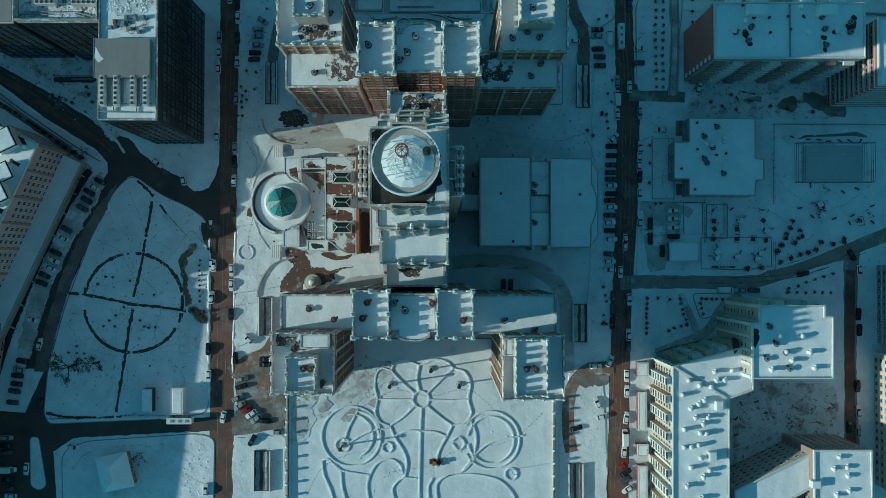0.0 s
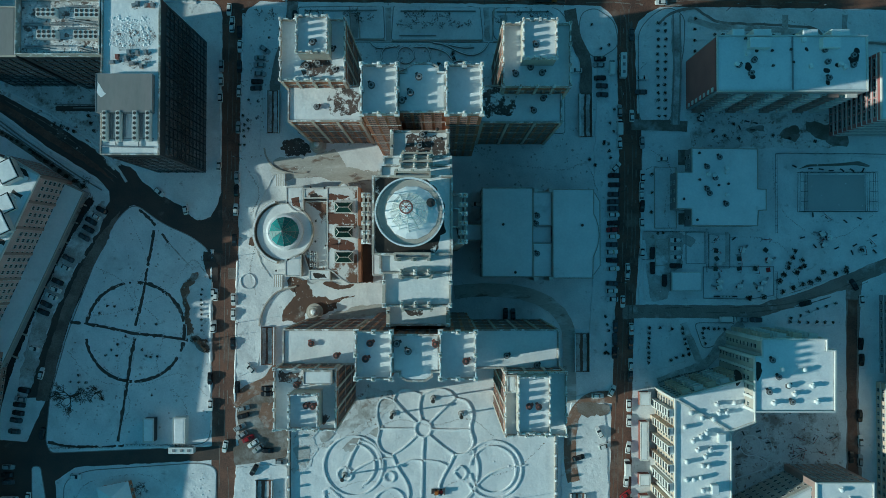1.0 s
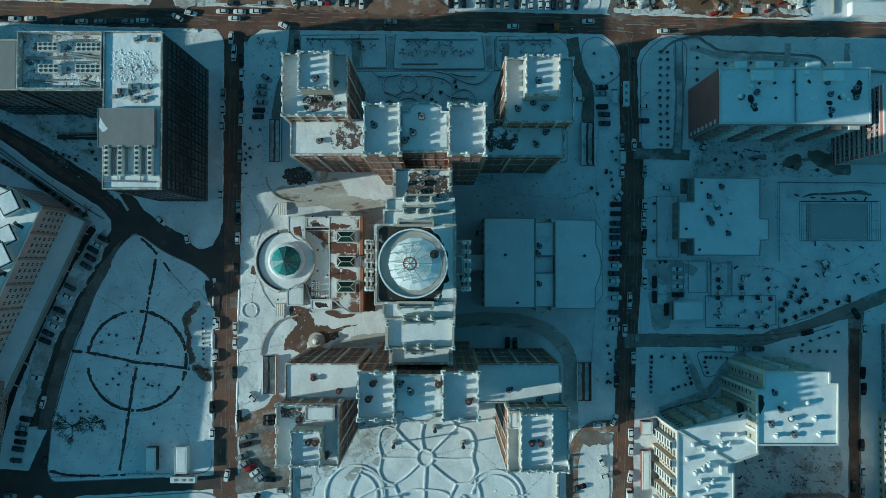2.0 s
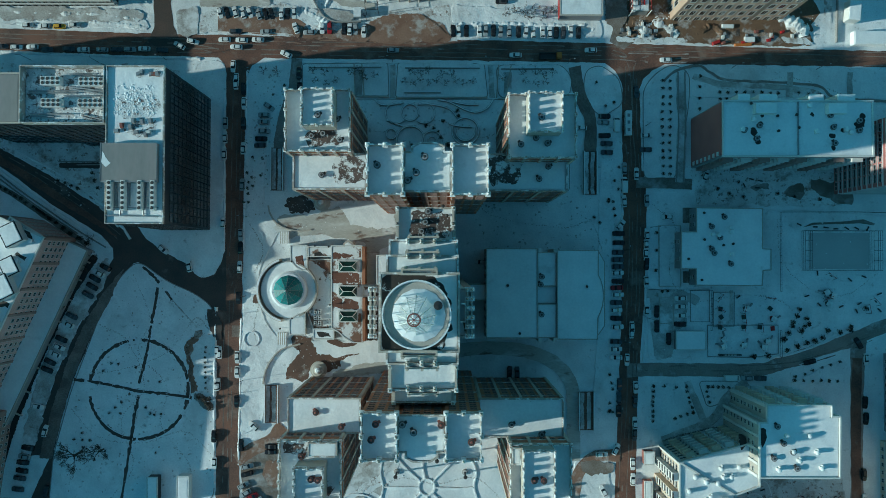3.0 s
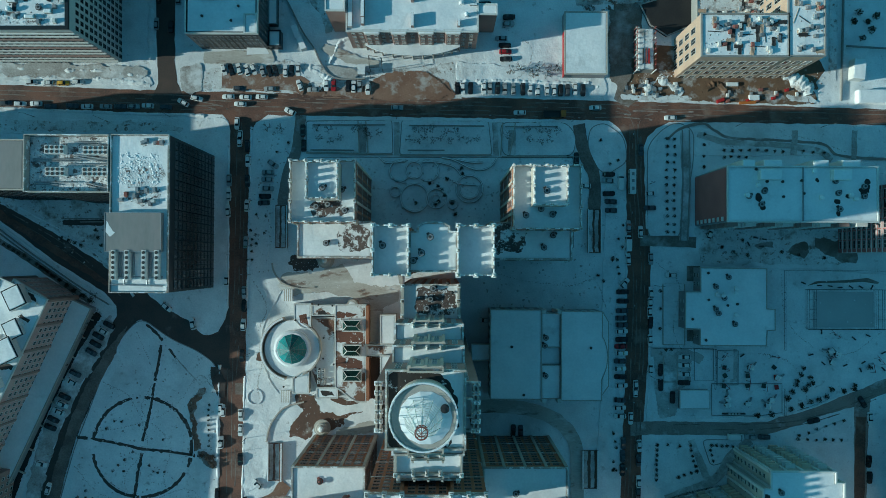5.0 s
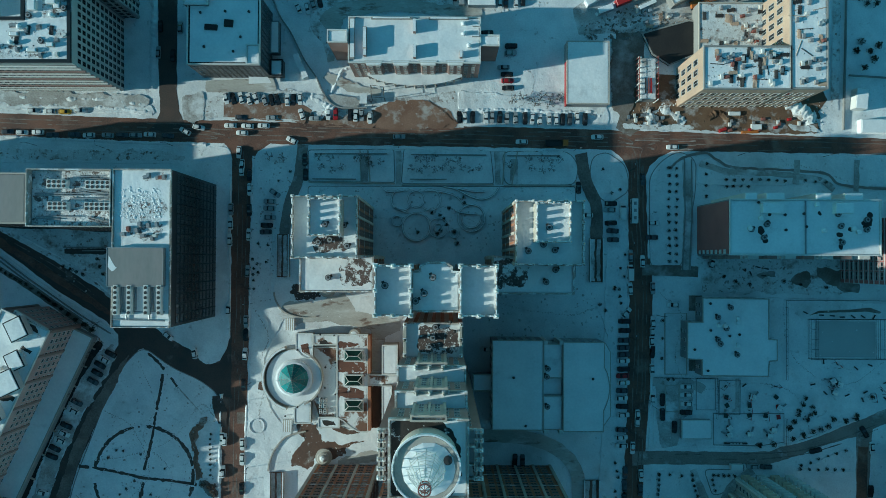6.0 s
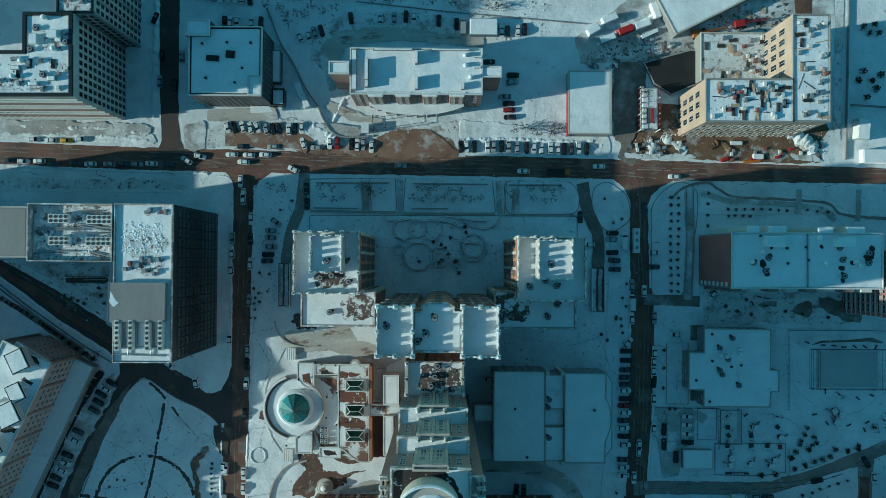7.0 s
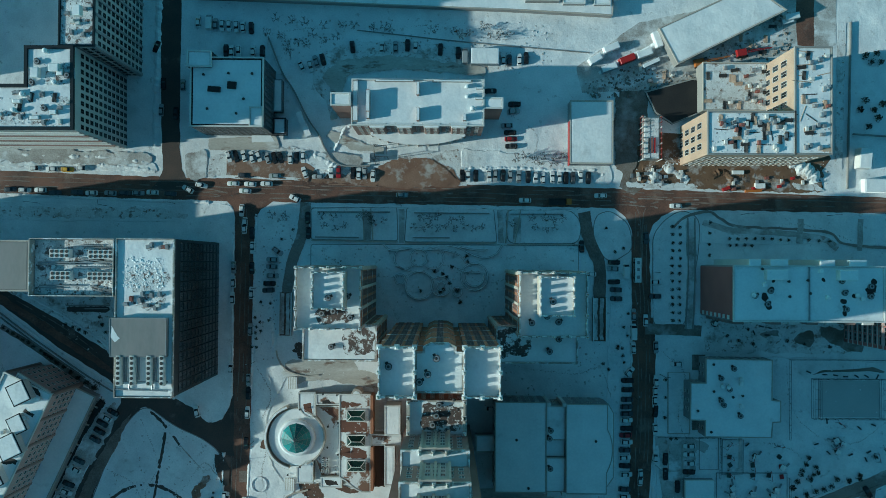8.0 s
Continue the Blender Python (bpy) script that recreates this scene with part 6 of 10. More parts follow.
PKX, PKY = (-115.6, -14.3)
dug_path("ring_path", circle(PKX, PKY, 18.47, 70, 12, 172), 1.3)
dug_path("ring_path", circle(PKX, PKY, 18.47, 70, 188, 348), 1.3)
dug_path("ring_path", circle(PKX, PKY, 18.47, 12, -9, 9), 1.3)
for line in ([(-116.2, 32.7), (-111.7, 29.0), (-108.5, 25.4)], [(-108.9, 23.7), (-111.1, 11.0), (-113.1, -1.6), (-115.5, -12.1)], [(-116.0, -16.4), (-117.3, -25.7), (-119.3, -38.7), (-121.7, -55.0)], [(-140.0, -10.6), (-133.7, -11.4), (-124.2, -13.1), (-115.8, -14.7), (-105.2, -16.0), (-98.5, -17.0), (-93.6, -17.6)], [(-106.1, 22.4), (-103.6, 19.1)], [(-147.9, -55.5), (-136.4, -57.1), (-119.5, -56.6)], [(-107.1, -65.5), (-101.8, -69.7), (-91.6, -76.4)]):
    dug_path("dug_path", smooth_line(line, 6), 1.1)
dug_path("faint_path", [(-103.6, 19.1), (-97.8, 12.8), (-94.2, 9.0)], 0.5, "faint footpath trodden through the snow", mat=TRODDEN, edge=False)

# ---- courtyard gardens ----
def kerbs(name, label, lines, width, high, z, mat=None, parent_name="kerb"):
    """A garden pattern of raised, snow-capped kerbs, each a part."""
    g = thing(name, label, "garden kerbs")
    for line in lines:
        bm = bmesh.new()
        band(bm, line, width, z, z + high)
        band(bm, line, width * 0.7, z + high, z + high + 0.08)
        part(parent_name, bm, mat or ROOF_SNOW, g)
    return g


def loop(c, r, n=36, a0=0, a1=360):
    pts = circle(c[0], c[1], r, n, a0, a1)
    return pts + pts[:1] if a1 - a0 >= 360 else pts


S = 0.9
garden = [loop((-8.2, -50.0), 3.0), loop((-34.0, -63.6), 11.0), loop((17.7, -65.0), 10.6, 40, -150, 150), loop((17.7, -65.0), 8.6, 36, -170, 170), loop((-37.2, -66.9), 2.6, 24), loop((-20.6, -67.8), 1.9, 20), loop((25.2, -77.6), 2.2, 20), loop((-34.0, -63.6), 8.0, 30, -60, 100)]
for line in ([(-8.8, -47.0), (-9.7, -42.0), (-8.8, -37.2)], [(-5.9, -47.9), (-0.8, -42.8), (3.8, -38.6)], [(-5.0, -50.2), (3.4, -50.4), (9.3, -50.0)], [(-5.9, -52.5), (-0.8, -56.7), (3.4, -59.6)], [(-8.0, -53.1), (-8.4, -63.4), (-8.8, -86.7)], [(-10.5, -52.3), (-15.1, -56.7), (-19.8, -59.8)], [(-11.4, -50.0), (-17.7, -50.0), (-24.4, -50.0)], [(-10.5, -47.9), (-15.2, -43.7), (-19.4, -39.3)],
             [(-19.4, -39.3), (-22.7, -38.6), (-24.8, -40.7), (-25.3, -45.6), (-24.4, -50.0), (-25.2, -54.6), (-23.5, -58.3), (-19.8, -59.8)], [(3.8, -38.6), (8.0, -39.9), (10.1, -44.5), (9.3, -50.0), (10.5, -55.0), (8.0, -58.8), (3.4, -59.6)], [(-19.4, -39.3), (-17.7, -36.5), (-13.9, -35.3), (-8.8, -37.2), (-2.9, -35.3), (1.3, -36.1), (3.8, -38.6)],
             [(-19.8, -59.8), (-17.7, -64.4), (-14.5, -69.6), (-13.4, -73.8), (-14.3, -79.0)], [(3.4, -59.6), (1.3, -63.8), (-1.7, -69.6), (-2.5, -74.9)], [(-17.7, -63.4), (-13.0, -61.7), (-8.8, -61.7), (-2.9, -62.1), (1.3, -63.8)],
             [(-36.6, -65.5), (-34.9, -60.2), (-31.5, -53.9)], [(-35.7, -66.7), (-30.3, -63.4), (-25.0, -61.3), (-19.8, -60.9)], [(-31.5, -54.4), (-27.1, -56.0), (-24.4, -59.6), (-23.5, -64.4)], [(11.3, -70.9), (16.4, -66.7), (22.3, -64.6), (29.8, -63.4)], [(10.1, -57.5), (12.2, -63.4), (11.3, -70.9), (7.6, -75.9)],
             [(-44.9, -72.8), (-44.1, -78.0), (-41.8, -83.2), (-40.3, -88.4)], [(-44.9, -72.8), (-42.8, -72.1), (-40.3, -74.2), (-37.4, -76.3), (-30.2, -77.6), (-27.1, -78.0)], [(-37.8, -76.3), (-37.4, -82.2), (-35.7, -88.4)], [(-27.1, -88.4), (-28.1, -82.2), (-27.1, -78.0), (-24.4, -73.8), (-19.7, -72.1), (-16.0, -74.2), (-14.7, -78.0)], [(-1.9, -88.4), (-2.5, -82.2), (-0.4, -79.2), (3.4, -78.0), (9.7, -77.6), (16.0, -78.4), (21.2, -80.1), (25.4, -84.2), (27.5, -88.4)], [(12.2, -70.9), (7.6, -76.3), (1.3, -78.4)],
             [(3.4, -65.5), (5.9, -63.8), (8.0, -66.3), (5.9, -68.8), (3.4, -66.3)], [(-17.6, -88.4), (-18.7, -83.2), (-16.6, -80.1), (-14.3, -79.0), (-10.3, -79.2)], [(-5.0, -88.4), (-5.5, -82.6), (-3.8, -79.2)]):
    garden.append(smooth_line(line, 7))
kerbs("courtyard_garden_kerbs", "looping snow-capped kerbs of a courtyard garden", garden, 0.6, 0.42, S)
garden2 = [loop((-14.8, 89.5), 3.1), loop((-14.6, 79.1), 5.2), loop((-21.8, 81.4), 1.9, 20), loop((5.9, 82.5), 5.0), loop((5.9, 82.5), 3.6, 30, 160, 380), loop((-6.5, 78.9), 3.6), loop((-0.4, 76.8), 1.7, 20), loop((-6.5, 78.9), 1.6, 20), loop((-20.1, 89.2), 3.9, 24, 60, 320), loop((-9.5, 89.3), 3.9, 24, -130, 120)]
for line in ([(-28.2, 94.5), (-25.7, 92.4), (-21.4, 92.4), (-17.2, 93.3)], [(-4.5, 94.2), (-0.2, 93.4), (6.1, 90.4), (10.4, 89.6), (14.2, 91.3), (16.3, 94.3)], [(-11.9, 92.5), (-6.6, 92.5), (-0.2, 90.8), (3.0, 87.4)], [(-23.5, 86.5), (-20.3, 85.2), (-17.6, 84.4)], [(-0.2, 93.8), (6.1, 92.5), (10.8, 92.5)], [(-0.2, 85.3), (3.0, 84.4), (8.3, 84.0)]):
    garden2.append(smooth_line(line, 7))
kerbs("shaded_garden_kerbs", "low snow-capped kerbs of round garden beds", garden2, 0.62, 0.8, 0.3, CONCRETE)
kerbs("shaded_garden_caps", "snow lying on low garden kerbs", garden2, 0.36, 0.09, 1.18, ROOF_SNOW)

# ---- rotunda pavilion in front of the tower ----
pav = thing("rotunda_pavilion", "pale stone pavilion with a green glass cone roof and skylights", "building")
RX, RY = (-59.2, 23.0)
bm = bmesh.new()
tube(bm, RX, RY, 0, 10.6, 10.6, 3.2, 56)
part("rotunda", bm, STONE, pav)
bm = bmesh.new()
tube(bm, RX, RY, 3.2, 10.4, 10.0, 0.2, 56)
part("terrace_snow", bm, ROOF_SNOW, pav)
bm = bmesh.new()
band(bm, circle(RX, RY, 11.6, 44, 108, 256), 1.0, 0, 4.2)
part("ring_wall", bm, STONE, pav)
bm = bmesh.new()
band(bm, circle(RX, RY, 11.6, 44, 108, 256), 0.7, 4.2, 4.35)
part("ring_wall_snow", bm, ROOF_SNOW, pav)
bm = bmesh.new()
band(bm, circle(RX, RY, 10.2, 30, -68, 68), 0.6, 3.2, 4.4)
part("balustrade", bm, STONE, pav)
bm = bmesh.new()
tube(bm, RX, RY, 3.3, 6.9, 6.6, 1.2, 48)
cone = part("drum", bm, WHITE, pav)
bm = bmesh.new()
tube(bm, RX, RY, 4.5, 6.8, 6.0, 0.5, 48)
part("drum_snow", bm, ROOF_SNOW, pav)
for i in range(12):
    a, b = i * math.tau / 12, (i + 1) * math.tau / 12
    bm = bmesh.new()
    r = 5.5
    tip, p, q = Vector((0, 0, 4.2)), Vector((r * math.cos(a), r * math.sin(a), 0)), Vector((r * math.cos(b), r * math.sin(b), 0))
    bm.faces.new([bm.verts.new(v) for v in (tip, p, q)])
    bm.faces.new([bm.verts.new(v - Vector((0, 0, 0.1))) for v in (tip, q, p)])
    pane = part("roof_pane", bm, GREEN, cone)
    pane.location = (RX, RY, 5.0)
    bm = bmesh.new()
    rod(bm, p, tip, 0.055, 4)
    for f in (0.3, 0.55, 0.8):
        rod(bm, p + (tip - p) * (1 - f), q + (tip - q) * (1 - f), 0.04, 4)
    part("rib", bm, GREY, cone).location = (RX, RY, 5.03)


def pav_block(pts, h, roof=None, wall=None, parapet=0.4):
    block(pav, pts, 0, h, wall or STONE, parapet, roof=roof, coping=WHITE, windows=False, lip=0.3)


pav_block([(-43.3, 39.4), (-32.0, 39.4), (-31.7, 3.9), (-35.2, 3.9), (-38.0, 5.5), (-40.8, 7.9), (-43.1, 9.2)], 6.0, PATCHY)
pav_block([(-58.7, 39.6), (-52.5, 39.6), (-52.4, 30.7), (-54.4, 30.2), (-56.6, 31.4), (-58.6, 33.8)], 4.0)
pav_block([(-59.0, 12.2), (-55.8, 14.3), (-53.1, 15.0), (-53.1, 6.5), (-58.9, 6.5)], 4.0)
pav_block([(-52.1, 39.1), (-41.9, 39.2), (-41.9, 35.4), (-52.0, 35.3)], 4.4, PATCHY)
pav_block([(-50.1, 8.8), (-42.4, 8.9), (-42.4, 5.0), (-50.0, 5.0)], 4.4)
pav_block([(-31.8, 24.7), (-20.8, 24.4), (-20.8, 20.8), (-31.8, 20.7)], 5.0, PATCHY)
pav_block([(-26.5, 35.9), (-21.0, 36.0), (-20.9, 25.4), (-26.4, 25.4)], 9.0)
pav_block([(-26.5, 21.1), (-23.0, 21.1), (-22.9, 7.1), (-26.4, 7.0)], 8.0)
pav_block([(-52.8, 34.3), (-43.8, 34.4), (-43.6, 8.5), (-50.4, 8.5), (-52.6, 14.6), (-49.8, 18.9), (-49.1, 23.8), (-50.6, 28.0), (-52.7, 29.7)], 2.2, PATCHY)
bm = bmesh.new()
tube(bm, *[(-37.1, 39.3)][0], 0, 2.0, 2.0, 6.1, 24)
part("bay", bm, STONE, pav)
bm = bmesh.new()
tube(bm, *[(-37.1, 39.3)][0], 6.1, 1.3, 1.1, 0.12, 24)
part("bay_snow", bm, ROOF_SNOW, pav)
for x, y in [(-37.0, 31.8), (-36.9, 22.7), (-36.8, 13.6)]:
    bm = bmesh.new()
    ring(bm, rect(x - 3.7, y - 2.2, x + 3.5, y + 2.2), inset(rect(x - 3.7, y - 2.2, x + 3.5, y + 2.2), 0.4), 6.0, 7.0)
    light = part("skylight_frame", bm, WHITE, pav)
    bm = bmesh.new()
    lo = [bm.verts.new(p) for p in ((x - 3.3, y - 1.8, 7.0), (x + 3.1, y - 1.8, 7.0), (x + 3.1, y + 1.8, 7.0), (x - 3.3, y + 1.8, 7.0))]
    r0, r1 = bm.verts.new((x - 1.7, y, 8.6)), bm.verts.new((x + 1.6, y, 8.6))
    for q in ((lo[0], lo[1], r1, r0), (lo[1], lo[2], r1), (lo[2], lo[3], r0, r1), (lo[3], lo[0], r0)):
        bm.faces.new(q)
    glass = part("skylight_glass", bm, DARKGREEN, light, "dark green hipped skylight")
    bm = bmesh.new()
    a, b, c, d, e, f = (x - 3.3, y - 1.8, 7.02), (x + 3.1, y - 1.8, 7.02), (x + 3.1, y + 1.8, 7.02), (x - 3.3, y + 1.8, 7.02), (x - 1.7, y, 8.62), (x + 1.6, y, 8.62)
    bm.free()
    for p, q in ((a, e), (d, e), (b, f), (c, f), (e, f)):
        bm = bmesh.new()
        rod(bm, p, q, 0.13, 5)
        part("glazing_bar", bm, WHITE, light)
for k, pts in enumerate(([(-43.0, 30.2), (-38.0, 30.0), (-33.0, 29.0), (-33.2, 26.2), (-38.0, 25.4), (-43.0, 25.9)], [(-43.0, 20.4), (-37.0, 19.8), (-33.0, 19.0), (-33.2, 16.4), (-39.0, 16.0), (-43.0, 17.6)], [(-42.8, 37.0), (-38.0, 36.4), (-35.0, 35.9), (-36.5, 35.0), (-42.8, 34.4)])):
    bm = bmesh.new()
    bm.faces.new([bm.verts.new((x, y, 6.27 + 0.004 * k)) for x, y in ragged(pts, 0.6, 0.5, 20.0 + k)])
    part("thawed_strip", bm, THAWBRICK, pav, "bare red-brown roof between the skylights")
for k, (pts, z) in enumerate((([(-57.0, 35.4), (-54.2, 35.6), (-53.4, 31.4), (-56.4, 32.6)], 4.27), ([(-50.0, 36.8), (-47.6, 37.2), (-46.2, 35.9), (-49.4, 35.6)], 4.67), ([(-49.6, 33.6), (-46.6, 33.9), (-44.6, 30.6), (-45.8, 29.8), (-48.2, 31.6)], 2.47), ([(-48.8, 7.9), (-44.2, 7.4), (-43.2, 5.9), (-47.8, 6.1)], 4.67))):
    bm = bmesh.new()
    bm.faces.new([bm.verts.new((x, y, z)) for x, y in ragged(pts, 0.5, 0.5, 40.0 + k)])
    part("thawed_patch", bm, WETROOF if k % 2 else THAWBRICK, pav, "dark thawed patch among roof snow")
bm = bmesh.new()
band(bm, [(-31.5, 39.1), (-31.4, 25.2)], 1.0, 0, 6.6)
band(bm, [(-31.3, 20.4), (-31.2, 4.5)], 1.0, 0, 6.6)
part("brick_edge", bm, BRICK, pav)


SHEETS = [0]


def rest(pts):
    """A height just above whatever ground lies under some places, never the same twice."""
    SHEETS[0] += 1
    return max(ground_at(x, y) for x, y in pts) + 0.02 + 0.002 * SHEETS[0]


def patch(name, pts, label, mat=None, z=0.2, r=2.0):
    z = max(rest(pts), 0.06)
    pts = rounded(pts, r)
    if r > 0.6:
        pts = ragged(pts, 1.3, 0.9, SHEETS[0])
    return sheet(name, pts, z, mat or BROWN, label, "paving")


def melt(name, pts, label, mat, amp=0.7, salt=0.0):
    """A bare or trodden patch whose edge frays into the snow at two sizes."""
    SHEETS.append(max(rest(pts), 0.06, SHEETS[-1] + 0.004 if len(SHEETS) > 1 else 0.0))
    z = SHEETS[-1]
    rnd = random.Random(int(salt))
    edge = ragged(ragged(rounded(pts, 1.2), amp, 1.4, salt), amp * 0.7, 0.4, salt + 5)
    return sheet(name, [(x + rnd.uniform(-0.14, 0.14), y + rnd.uniform(-0.14, 0.14)) for x, y in edge], z, mat, label, "paving")


melt("trodden_court", [(-66.5, 46.0), (-62.0, 51.5), (-52.0, 51.0), (-44.0, 53.8), (-30.0, 56.0), (-19.5, 56.0), (-19.1, 44.7), (-33.0, 44.0), (-46.5, 43.9), (-54.0, 43.6), (-59.0, 42.0)], "grey trodden court slush streaked by tyres", SLUSH, 0.9, 1.0)
melt("sunlit_court_snow", [(-41.0, 54.6), (-30.0, 56.2), (-20.6, 56.0), (-20.4, 46.2), (-30.0, 45.6), (-37.0, 47.4), (-39.0, 51.0)], "packed sunlit snow in the court", ROOF_SNOW, 1.1, 2.0)
melt("swept_drive", [(-61.6, 57.6), (-53.4, 57.9), (-50.6, 55.4), (-50.9, 52.6), (-54.4, 51.4), (-60.0, 52.4), (-62.2, 54.4)], "black swept ground among snow", ASPHALT, 1.4, 3.0)
melt("swept_drive", [(-50.2, 44.4), (-45.0, 45.4), (-33.0, 44.2), (-20.4, 44.8), (-20.3, 40.6), (-26.2, 38.2), (-26.4, 25.4), (-31.2, 25.4), (-31.3, 40.8), (-41.7, 42.2)], "grey-brown shaded drive beside the pavilion", SLUSH, 0.3, 4.0)
melt("sunken_court", [(-31.0, 19.6), (-26.9, 19.6), (-26.8, 2.3), (-30.9, 2.3)], "brown wet paving of a sunken court", DRIVE, 0.2, 5.0)
melt("trodden_court", [(-52.0, 4.6), (-40.0, 3.8), (-21.7, 4.4), (-21.5, -6.8), (-33.0, -8.5), (-49.5, -11.1), (-55.8, -10.3), (-57.4, -1.1)], "packed sunlit court snow with tracks", ROOF_SNOW, 0.9, 6.0)
melt("swept_drive", [(-58.4, 5.6), (-52.5, 6.1), (-51.0, 1.6), (-48.9, -0.9), (-41.5, -1.9), (-33.1, -0.6), (-40.4, -3.4), (-42.2, -6.7), (-47.5, -8.4), (-51.0, -6.1), (-52.4, -8.9), (-54.1, -11.0), (-60.0, -10.4), (-61.4, -7.0), (-57.6, -3.6), (-55.6, -0.5), (-56.3, 1.6), (-58.6, 2.7)], "swept wet brown drive among melting snow", DRIVE, 1.1, 7.0)
melt("swept_drive", [(-46.0, 3.4), (-40.0, 1.4), (-34.4, 2.4), (-33.4, 4.2), (-38.0, 3.0), (-44.0, 4.9)], "swept wet brown strip below the pavilion wall", DRIVE, 0.4, 8.0)
melt("swept_drive", [(-43.0, -7.4), (-32.0, -4.4), (-21.6, -3.6), (-21.4, -7.4), (-33.0, -9.0), (-44.0, -10.4)], "grey-brown slush along the wing's foot", SLUSH, 0.6, 9.0)
melt("swept_drive", [(-73.0, 21.4), (-70.8, 20.6), (-71.4, 17.6), (-73.6, 18.4)], "brown thawed spot in the pavement snow", DRIVE, 0.5, 10.0)

FLECKS = (([(-59.0, 6.0), (-52.0, 6.0), (-50.0, 0.0), (-33.0, -1.0), (-42.0, -7.0), (-54.0, -11.0), (-61.0, -10.0), (-61.0, -6.0), (-56.0, -1.0)], 150), ([(-63.0, 58.0), (-53.0, 58.4), (-49.6, 55.0), (-50.6, 51.6), (-60.0, 51.6)], 90), ([(-60.0, 50.0), (-44.0, 53.0), (-20.0, 55.0), (-20.0, 45.0), (-58.0, 43.0)], 70))

# steps and round plinths beside the rotunda
def steps(name, x, y, turn, n=7, w=5.5):
    st = thing(name, "flight of stone steps dusted with snow", "steps", "", x, y, 0)
    st.rotation_euler = (0, 0, radians(turn))
    for i in range(n):
        bm = bmesh.new()
        box(bm, (i - n / 2) * 0.42, 0, 0, 0.4, w, 0.2 + 0.13 * i)
        part("step", bm, STONE if i % 2 else ROOF_SNOW, st)


(sx, sy), (tx, ty) = [(-61.6, 42.5), (-62.3, 4.8)]
steps("stone_steps", sx, sy, 0, 9, 4.5)
steps("stone_steps", tx, ty, 0, 9, 4.5)


def plinth(x, y, r=2.4):
    pl = thing("round_kiosk", "small round kiosk with a white domed roof", "kiosk", "", x, y, 0)
    bm = bmesh.new()
    tube(bm, 0, 0, 0, r * 1.3, r * 1.3, 1.0, 28)
    part("base", bm, STONE, pl)
    bm = bmesh.new()
    tube(bm, 0, 0, 1.0, r * 0.8, r * 0.8, 1.6, 28)
    part("drum", bm, WHITE, pl)
    bm = bmesh.new()
    tube(bm, 0, 0, 2.6, r * 0.95, r * 0.8, 0.3, 28)
    tube(bm, 0, 0, 2.9, r * 0.62, r * 0.45, 0.45, 28)
    roof = part("roof", bm, STONE, pl)
    bm = bmesh.new()
    tube(bm, 0, 0, 3.35, r * 0.42, r * 0.22, 0.5, 20)
    part("roof_cap", bm, ROOF_SNOW, roof, "snow-covered cap")


for p in [(-48.6, -6.7)] + [(-47.7, 55.7)]:
    plinth(*p)
for c, r in (((-72.4, 42.4), 2.6), ((-73.7, 4.6), 2.8)):
    g = kerbs("round_bed", "round snow-filled flower bed with a low kerb", [loop(c, r, 28)], 0.3, 0.25, 0.2)
kerbs("curved_drive_kerb", "curved low wall round the drive", [smooth_line(l, 8) for l in ([(-67.8, 54.5), (-67.2, 51.7), (-65.0, 48.1), (-61.4, 46.0), (-56.1, 45.0), (-51.8, 45.5)], [(-69.4, -12.1), (-68.5, -7.5), (-66.4, -3.2), (-62.5, 0.7), (-55.5, 2.8)])], 0.6, 0.45, 0.1, STONE)

def make_bollard():
    """A dark globe lamp on a short post."""
    lamp = thing("bollard_lamp", "dark round globe lamp on a short post", "lamp", "bollard lamps")
    bm = bmesh.new()
    rod(bm, (0, 0, 0), (0, 0, 1.2), 0.12, 8)
    part("post", bm, IRON, lamp)
    bm = bmesh.new()
    bmesh.ops.create_icosphere(bm, subdivisions=2, radius=0.38, matrix=Matrix.Translation((0, 0, 1.45)))
    part("globe", bm, IRON, lamp, "", True)
    return lamp


for x, y, z in ((-57.9, 33.6, 4.2), (-57.6, 12.7, 4.2), (-47.8, 27.0, 2.4), (-47.9, 19.4, 2.4), (-49.2, 15.6, 2.4), (-43.6, 29.3, 6.2), (-43.5, 17.8, 6.2), (-44.3, 39.0, 4.6), (-62.9, 8.6, 0.2), (-49.4, 39.3, 4.6)):
    put(make_bollard, (), x, y, z, 0)


def make_split_unit():
    """An outdoor cooling box on feet with two round grilles."""
    u = thing("air_conditioner", "white outdoor air conditioner with dark round grilles", "air conditioner", "air conditioners")
    bm = bmesh.new()
    box(bm, 0, 0, 0.2, 1.0, 1.5, 1.1)
    part("casing", bm, WHITE, u)
    for sy in (-0.37, 0.37):
        bm = bmesh.new()
        tube(bm, 0, sy, 1.3, 0.3, 0.3, 0.05, 12)
        part("grille", bm, IRON, u)
    bm = bmesh.new()
    box(bm, 0, 0, 0, 0.8, 1.3, 0.2)
    part("foot", bm, IRON, u)
    return u


for x, y in ((-49.5, 15.0), (-49.5, 12.9), (-49.5, 10.8), (-47.9, 15.0), (-47.9, 12.9), (-47.9, 10.8)):
    put(make_split_unit, (), x, y, 2.42, 0)

